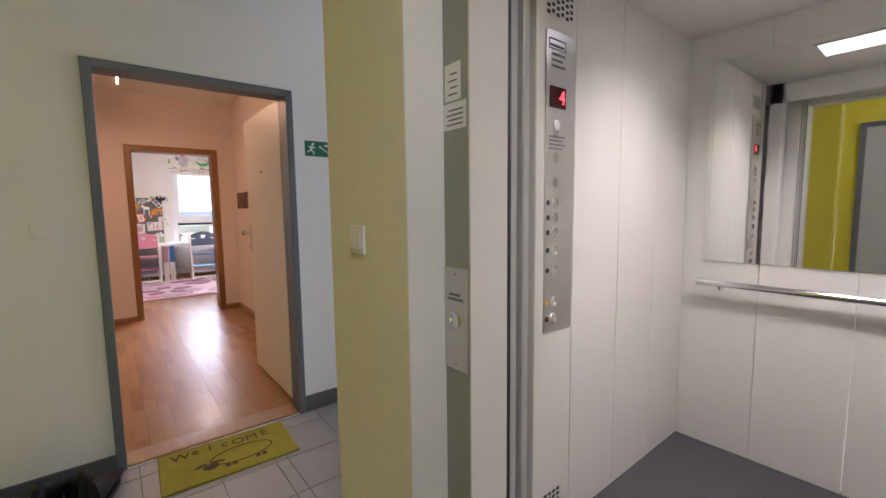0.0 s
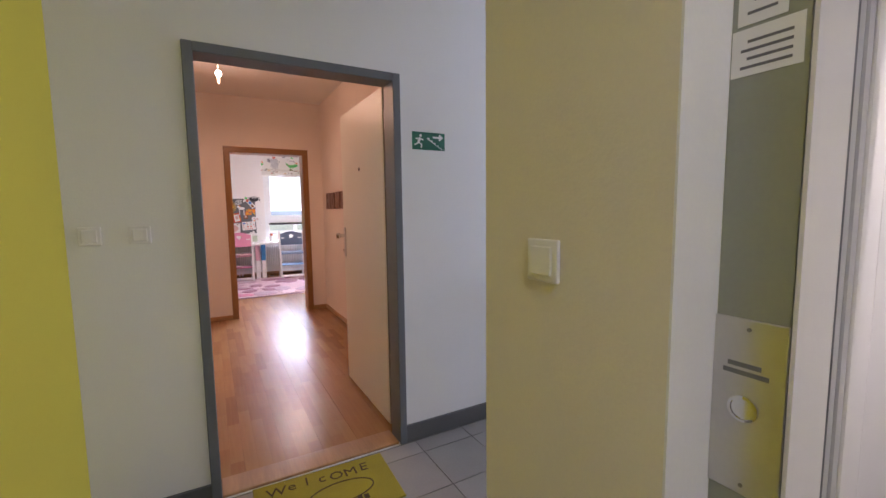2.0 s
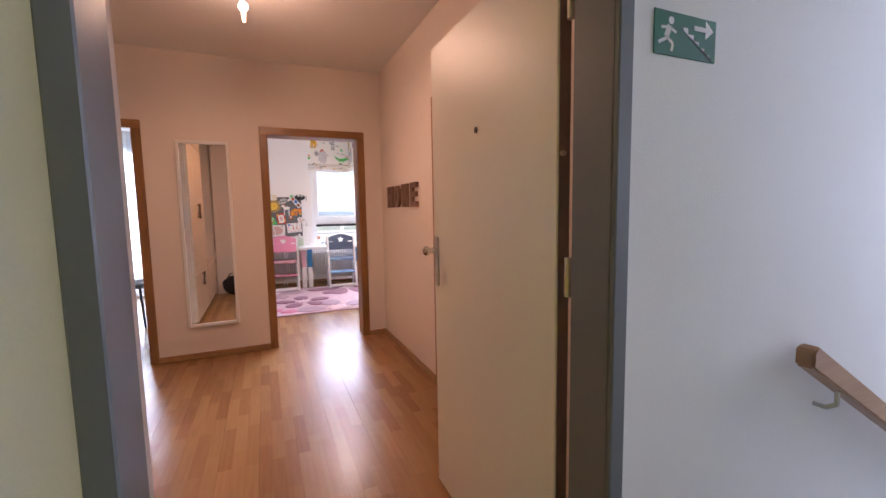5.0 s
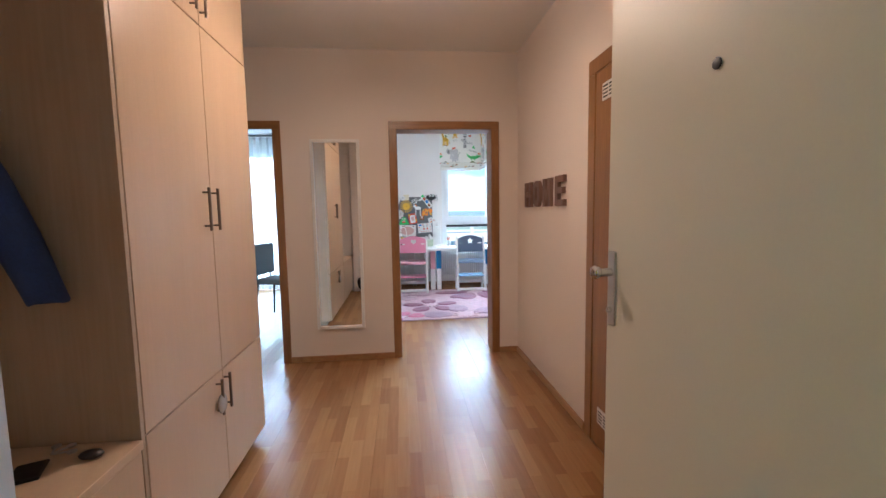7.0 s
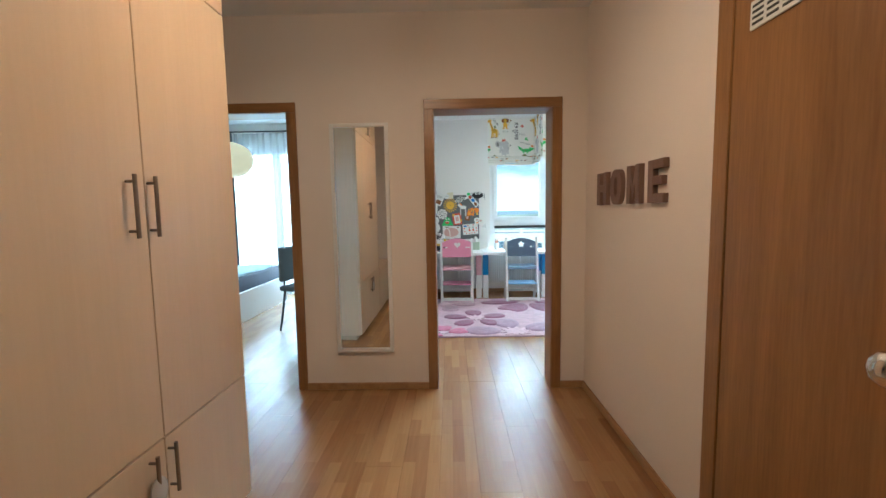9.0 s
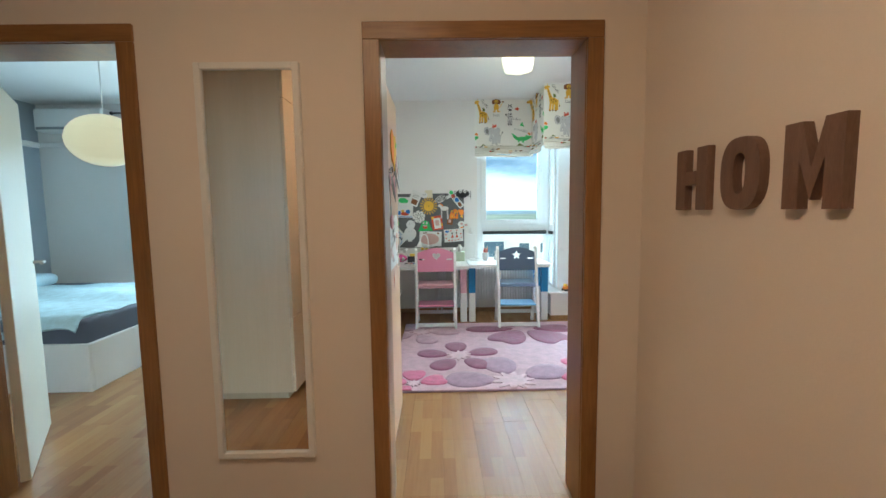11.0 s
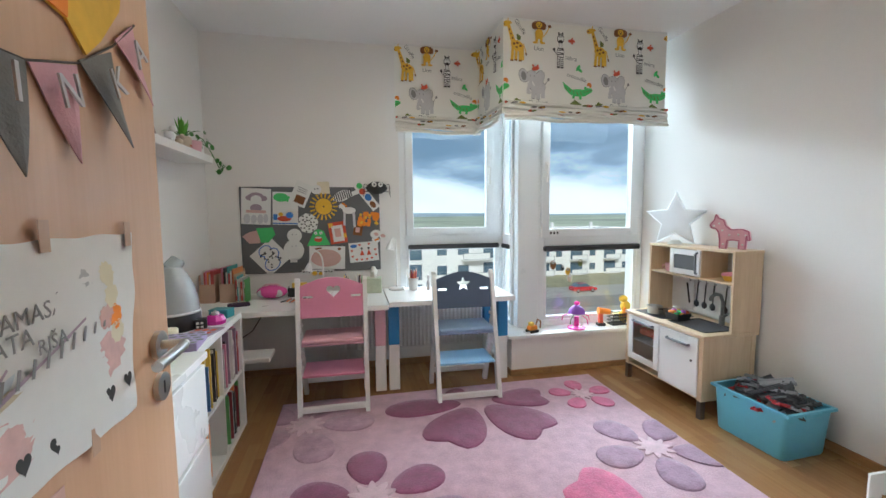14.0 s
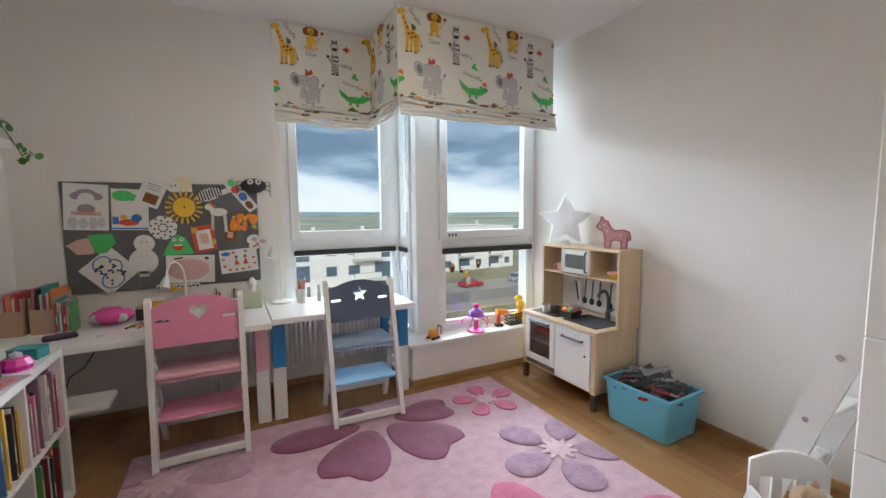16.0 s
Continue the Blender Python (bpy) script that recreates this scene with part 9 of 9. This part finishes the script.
for k, (u, v) in enumerate(((0.115, 0.046), (0.175, 0.042), (0.228, 0.037), (0.280, 0.041), (0.345, 0.052), (0.395, 0.055))):
    wash("dark_heart", [(u + 0.012 * p[0], v + 0.014 * p[1]) for p in heart_points(0, 0, 1)], INK["black"], 0.0009, 2)
for word, u, v, size in (("MAMAS\u00c1RA", 0.215, 0.207, 0.031), ("TATA", 0.165, 0.180, 0.031), ("RI\u0160A", 0.235, 0.166, 0.027)):
    lettering("handwriting", word, size, INK["ink"], t, Matrix.Translation((0.0068, u, v)) @ Matrix.Rotation(radians(3), 4, "X") @ Matrix.Rotation(radians(90), 4, "Z") @ Matrix.Rotation(radians(90), 4, "X"), 0.0002)
bm = B()
for k in range(9):
    prism(bm, bar(0.15 + 0.024 * k, 0.125 + 0.004 * k, 0.156 + 0.024 * k, 0.147 + 0.004 * k, 0.005), "yz", 0.0062, 0.0066)
tagged(part("faint_writing", bm, INK["ink"], t), kind="stuff")
for y, z in ((0.012, 0.288), (0.235, 0.292), (0.425, 0.286), (0.002, 0.12), (0.30, -0.005)):
    part("tape", boxed((0.0066, y - 0.009, z - 0.014), (0.0074, y + 0.009, z + 0.026)), card_brown, t)
t = thing("paper_egg", (DX + 0.006, 6.545, 1.255), "pink egg ornament hanging on white ribbon", "ornament")
part("egg_body", ball(B(), (0.010, 0, 0), 0.034, 0.3, 0.95, 1.15, 3), pale_pink, t, smooth=True)
part("flower_mark", prism(B(), star_points(0, -0.006, 0.012, 0.5, 6), "yz", 0.018, 0.0215), INK["mauve"], t)
part("ribbon", tube(B(), [(0.008, -0.008, 0.036), (0.006, -0.012, 0.075), (0.006, 0.0, 0.11), (0.008, 0.008, 0.07), (0.008, 0.01, 0.036)], 0.0022, 5), INK["paper"], t)
part("ribbon", tube(B(), [(0.006, 0.0, 0.11), (0.006, -0.01, 0.17), (0.006, -0.02, 0.23)], 0.0022, 5), INK["paper"], t)
t = thing("paper_strip", (DX, 6.724, 0.87), "narrow printed paper strip taped below the poster", "decoration")
part("sheet", boxed((0.0, 0.0, 0.0), (0.001, 0.028, 0.10)), INK["skin"], t)
part("picture", boxed((0.001, 0.006, 0.03), (0.0016, 0.022, 0.07)), INK["red"], t)

# ---- ceiling lamp ----
t = thing("ceiling_lamp", (1.26, 7.98, ROOM_H), "frosted glass ceiling lamp, lit", "ceiling lamp")
part("mount", lathe(B(), [(0.06, -0.001), (0.06, -0.03), (0.03, -0.04)], (0, 0, 0), 24), white_plastic, t, smooth=True)
lit_glass = glow("lit frosted glass", (1.0, 0.86, 0.58), 1.6)
bm = B()
rings = []
for k, (rr, zz) in enumerate(((0.135, -0.06), (0.14, -0.075), (0.132, -0.15), (0.118, -0.20), (0.07, -0.215))):
    rings.append([bm.verts.new(((rr + 0.006 * math.sin(6 * a)) * math.cos(a), (rr + 0.006 * math.sin(6 * a)) * math.sin(a), zz - 0.012 * math.sin(3 * a) * (0.5 if k < 2 else 0))) for a in [2 * math.pi * i / 48 for i in range(48)]])
for a, b in zip(rings, rings[1:]):
    for i in range(48):
        bm.faces.new((a[i], a[(i + 1) % 48], b[(i + 1) % 48], b[i]))
bm.faces.new(rings[-1])
gs = part("glass_shade", bm, lit_glass, t, "glowing frosted glass shade", True)
gs.visible_shadow = False

# ---- outside ----
GROUND = -11.8
grass = plain("grass", (0.33, 0.31, 0.19), 0.95, vary=0.35, scale=0.08, fine=2.0, bump=0.3)
# distance haze is put into this pale ground colour
hazed_field = plain("far fields paled for haze", (0.50, 0.55, 0.40), 0.95, vary=0.45, scale=0.006, fine=0.03, bump=0.0)
asphalt = plain("asphalt", (0.26, 0.25, 0.24), 0.9, vary=0.12, scale=0.4, fine=20, bump=0.2)
render_white = plain("white house render", (0.80, 0.79, 0.77), 0.9, vary=0.04, scale=0.4, fine=6, bump=0.1)
roof_grey = plain("pale flat roof gravel", (0.42, 0.43, 0.44), 0.95, vary=0.1, scale=0.5, fine=8, bump=0.2)
house_glass = plain("dark house glass", (0.09, 0.14, 0.19), 0.08, vary=0.1, bump=0.0)
# haze painted in: the woods' green is paled towards blue-grey
hill_hazed = plain("wooded hills paled for haze", (0.38, 0.47, 0.53), 1.0, vary=0.4, scale=0.01, fine=0.06, bump=0.0)
struct("ground", boxed((-3000, -3000, GROUND - 1), (3000, 3000, GROUND)), hazed_field, "wide ground of meadows and fields reaching the horizon", "ground")
struct("lawn", boxed((-60, 14, GROUND), (120, 160, GROUND + 0.05)), grass, "mown grass between the houses", "ground")
struct("road", boxed((-80, 56, GROUND + 0.05), (140, 63, GROUND + 0.09)), asphalt, "grey asphalt road below the house", "road")
struct("parking", boxed((28, 63, GROUND + 0.05), (95, 71, GROUND + 0.09)), plain("pale parking blocks", (0.40, 0.38, 0.34), 0.9, vary=0.12, scale=0.4, fine=10), "pale concrete block parking strip beside the road", "road")
struct("pavement", boxed((-80, 52.5, GROUND + 0.05), (140, 56, GROUND + 0.17)), plain("concrete paving", (0.38, 0.36, 0.33), 0.9, vary=0.1, scale=0.5, fine=10), "pale concrete pavement beside the road", "pavement")
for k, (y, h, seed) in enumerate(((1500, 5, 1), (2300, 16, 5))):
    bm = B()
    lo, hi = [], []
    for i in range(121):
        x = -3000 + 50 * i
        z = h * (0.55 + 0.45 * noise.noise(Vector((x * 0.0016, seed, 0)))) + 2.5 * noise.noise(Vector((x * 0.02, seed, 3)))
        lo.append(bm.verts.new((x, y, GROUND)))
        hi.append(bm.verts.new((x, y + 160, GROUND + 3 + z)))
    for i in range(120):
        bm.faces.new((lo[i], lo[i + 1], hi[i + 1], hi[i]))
    tagged(struct("hills", bm, hill_hazed, "low wooded hills paled for haze on the horizon", "hills"), kind="structure")

# sky behind the horizon: heavy blue-grey cloud over a bright band
m, n, l, p = nodes_of("cloudy sky")
co, mp = n.new("ShaderNodeTexCoord"), n.new("ShaderNodeMapping")
mp.inputs["Scale"].default_value = (0.0010, 0.0010, 0.0030)
l.new(co.outputs["Object"], mp.inputs["Vector"])
nz = n.new("ShaderNodeTexNoise")
nz.inputs["Scale"].default_value, nz.inputs["Detail"].default_value, nz.inputs["Roughness"].default_value, nz.inputs["Distortion"].default_value = 1.7, 8, 0.52, 0.12
l.new(mp.outputs["Vector"], nz.inputs["Vector"])
sp = n.new("ShaderNodeSeparateXYZ")
l.new(co.outputs["Object"], sp.inputs[0])
hr = n.new("ShaderNodeMapRange")
hr.inputs["From Min"].default_value, hr.inputs["From Max"].default_value = 40.0, 400.0
hr.inputs["To Min"].default_value, hr.inputs["To Max"].default_value = -0.20, 0.27
l.new(sp.outputs["Z"], hr.inputs["Value"])
ad = n.new("ShaderNodeMath")
l.new(nz.outputs["Fac"], ad.inputs[0])
l.new(hr.outputs["Result"], ad.inputs[1])
cr = n.new("ShaderNodeValToRGB")
e = cr.color_ramp.elements
e[0].position, e[0].color = 0.34, (0.95, 0.97, 1.0, 1)
e[1].position, e[1].color = 0.80, (0.18, 0.27, 0.38, 1)
for pos, col in ((0.46, (0.80, 0.87, 0.95, 1)), (0.56, (0.46, 0.57, 0.68, 1)), (0.68, (0.24, 0.34, 0.46, 1))):
    q = e.new(pos)
    q.color = col
l.new(ad.outputs[0], cr.inputs["Fac"])
em = n.new("ShaderNodeEmission")
SKY_GLOW = 1.9
em.inputs["Strength"].default_value = SKY_GLOW
l.new(cr.outputs["Color"], em.inputs["Color"])
l.new(em.outputs[0], n["Material Output"].inputs["Surface"])
bm = B()
cols = []
for i in range(49):
    a = radians(-75 + 150 * i / 48)
    cols.append([bm.verts.new((2600 * math.sin(a), 2600 * math.cos(a), z)) for z in (-30, 100, 400, 900, 1600)])
for a, b in zip(cols, cols[1:]):
    for i in range(4):
        bm.faces.new((a[i], b[i], b[i + 1], a[i + 1]))
struct("backdrop", bm, m, "cloudy sky over the horizon", "sky", True)


def house(x, y, w, d, storeys, rz, cols, label, balconies=()):
    t = thing("apartment_house", (x, y, GROUND), label, "house", "white apartment houses outside", rz)
    h = storeys * 2.95 + 0.5
    part("wall", boxed((0, 0, 0), (w, d, h)), render_white, t)
    rf = part("roof", boxed((0.25, 0.25, h), (w - 0.25, d - 0.25, h + 0.02)), roof_grey, t)
    bm = B()
    box(bm, (-0.05, -0.05, h), (w + 0.05, 0.25, h + 0.35)), box(bm, (-0.05, d - 0.25, h), (w + 0.05, d + 0.05, h + 0.35))
    box(bm, (-0.05, 0.25, h), (0.25, d - 0.25, h + 0.35)), box(bm, (w - 0.25, 0.25, h), (w + 0.05, d - 0.25, h + 0.35))
    part("parapet", bm, render_white, rf)
    for cx in (w * 0.3, w * 0.7):
        part("chimney", boxed((cx, d * 0.4, h + 0.02), (cx + 0.5, d * 0.4 + 0.5, h + 1.5)), render_white, rf)
    pane_meshes = {}
    for s in range(storeys):
        for k, (u, ww, hh) in enumerate(cols):
            z0 = s * 2.95 + (0.9 if hh < 2 else 0.3)
            key = (ww, hh)
            if key not in pane_meshes:
                pane_meshes[key] = (mesh_of(boxed((0.06, -0.01, 0.06), (ww - 0.06, 0.03, hh - 0.06)), "pane", house_glass), mesh_of(frame_bars(B(), (0, -0.04, 0), (ww, 0.02, hh), "y", 0.07), "window_frame", steel_grey))
            win = new("window", pane_meshes[key][1])
            win.parent, win.location = t, (u, 0, z0)
            pn = new("pane", pane_meshes[key][0])
            pn.parent = win
        for u, bw in balconies:
            b = part("balcony", boxed((u, -1.3, s * 2.95 + 0.1), (u + bw, 0, s * 2.95 + 0.28)), render_white, t)
            part("railing", frame_bars(B(), (u, -1.3, s * 2.95 + 0.28), (u + bw, -1.26, s * 2.95 + 1.25), "y", 0.06), steel_grey, b)
            part("railing_panel", boxed((u + 0.08, -1.29, s * 2.95 + 0.36), (u + bw - 0.08, -1.27, s * 2.95 + 1.18)), render_white, b)
    return t


house(6, 66, 19, 11, 3, 0, [(1.5, 3.0, 2.3), (6.8, 1.5, 1.4), (10.0, 1.7, 1.4), (14.0, 3.0, 2.3)], "white flat-roofed apartment house", [(10.5, 4.2)])
house(36, 84, 24, 12, 3, 2, [(1.5, 2.6, 2.3), (5.6, 1.4, 1.4), (9.0, 2.8, 2.3), (13.5, 1.4, 1.4), (17.0, 2.8, 2.3), (21.5, 1.4, 1.4)], "white flat-roofed apartment house with balconies", [(1.2, 3.4), (8.6, 3.6), (16.6, 3.6)])
house(-30, 74, 26, 12, 3, -2, [(2, 2.6, 2.3), (7, 1.4, 1.4), (11, 2.6, 2.3), (16, 1.4, 1.4), (20, 2.6, 2.3)], "white flat-roofed apartment house farther along the road", [])


def car(x, y, rz, paint, label):
    t = thing("car", (x, y, GROUND + 0.09), label, "car", "cars on the parking strip", rz)
    bm = B()
    prism(bm, [(-2.05, 0.28), (2.05, 0.28), (2.12, 0.55), (1.95, 0.78), (1.0, 0.92), (-1.9, 0.95), (-2.1, 0.7)], "xz", -0.85, 0.85)
    bmesh.ops.bevel(bm, geom=list(bm.edges), offset=0.06, segments=2, affect="EDGES")
    part("body", bm, paint, t, smooth=True)
    bm = B()
    prism(bm, [(-1.75, 0.93), (1.0, 0.91), (0.35, 1.42), (-1.15, 1.46)], "xz", -0.74, 0.74)
    bmesh.ops.bevel(bm, geom=list(bm.edges), offset=0.05, segments=2, affect="EDGES")
    part("cabin_glass", bm, house_glass, t, smooth=True)
    part("roof_panel", boxed((-1.12, -0.70, 1.44), (0.32, 0.70, 1.475), 0.015), paint, t)
    for sx in (-1.25, 1.3):
        for s in (-1, 1):
            w = part("wheel", cyl(B(), (sx, s * 0.68, 0.31), (sx, s * 0.87, 0.31), 0.31, None, 18), black_plastic, t, smooth=True)
            part("rim", cyl(B(), (sx, s * 0.872, 0.31), (sx, s * 0.88, 0.31), 0.19, None, 14), steel, w)
    return t


red_paint = plain("red car paint", (0.55, 0.02, 0.025), 0.25, vary=0.03, bump=0.0, Coat_Weight=0.8)
car(37.2, 66.5, 0, red_paint, "red hatchback parked by the road")
car(48, 67, 0, plain("silver car paint", (0.5, 0.51, 0.53), 0.3, 0.4, vary=0.03, bump=0.0), "silver car parked by the road")

# ---- floor pieces: planks and tiles ----
def planks(parent, x0, x1, y0, y1):
    rng = random.Random(int(100 * (x0 + 7 * y0 + 90)))
    w, meshes = 0.19, {}
    x = math.floor(x0 / w) * w
    while x < x1:
        y = y0 - rng.uniform(0.1, 1.1)
        while y < y1:
            ln = rng.choice((1.29, 1.29, 1.72))
            a, b, c, d = max(x, x0), min(x + w, x1), max(y, y0), min(y + ln, y1)
            if d - c > 0.03 and b - a > 0.02:
                key = (round(b - a, 3), round(d - c, 3))
                if key not in meshes:
                    meshes[key] = mesh_of(box(B(), (0.0003, 0.0003, -0.011), (key[0] - 0.0003, key[1] - 0.0003, 0.0), 0.0004), "plank", floor_wood)
                ob = new("plank", meshes[key])
                ob.location, ob.parent = (a, c, 0), parent
            y += ln
        x += w


planks(bpy.data.objects["floor_hall"], -1.85, 1.385, 2.735, 6.16)
planks(bpy.data.objects["floor_child"], -0.42, 3.22, 6.16, 9.68)
planks(bpy.data.objects["floor_bedroom"], -4.4, -0.54, 6.16, 9.68)


def tiles(parent, x0, x1, y0, y1, ox, oy, s):
    meshes = {}
    i0, j0 = math.floor((x0 - ox) / s), math.floor((y0 - oy) / s)
    for i in range(i0, int((x1 - ox) / s) + 2):
        for j in range(j0, int((y1 - oy) / s) + 2):
            a, b, c, d = max(ox + i * s, x0), min(ox + i * s + s, x1), max(oy + j * s, y0), min(oy + j * s + s, y1)
            if b - a < 0.02 or d - c < 0.02:
                continue
            key = (round(b - a, 3), round(d - c, 3))
            if key not in meshes:
                meshes[key] = mesh_of(box(B(), (0.0018, 0.0018, -0.005), (key[0] - 0.0018, key[1] - 0.0018, 0.0), 0.0012), "tile", tile_grey)
            ob = new("tile", meshes[key])
            ob.location, ob.parent = (a, c, 0), parent


lobby = bpy.data.objects["floor_lobby"]
tiles(lobby, -0.36, 0.672, -2.2, 2.566, 0.13, 2.15, 0.30)
tiles(lobby, 0.672, 1.58, 1.365, 2.566, 0.13, 2.15, 0.30)
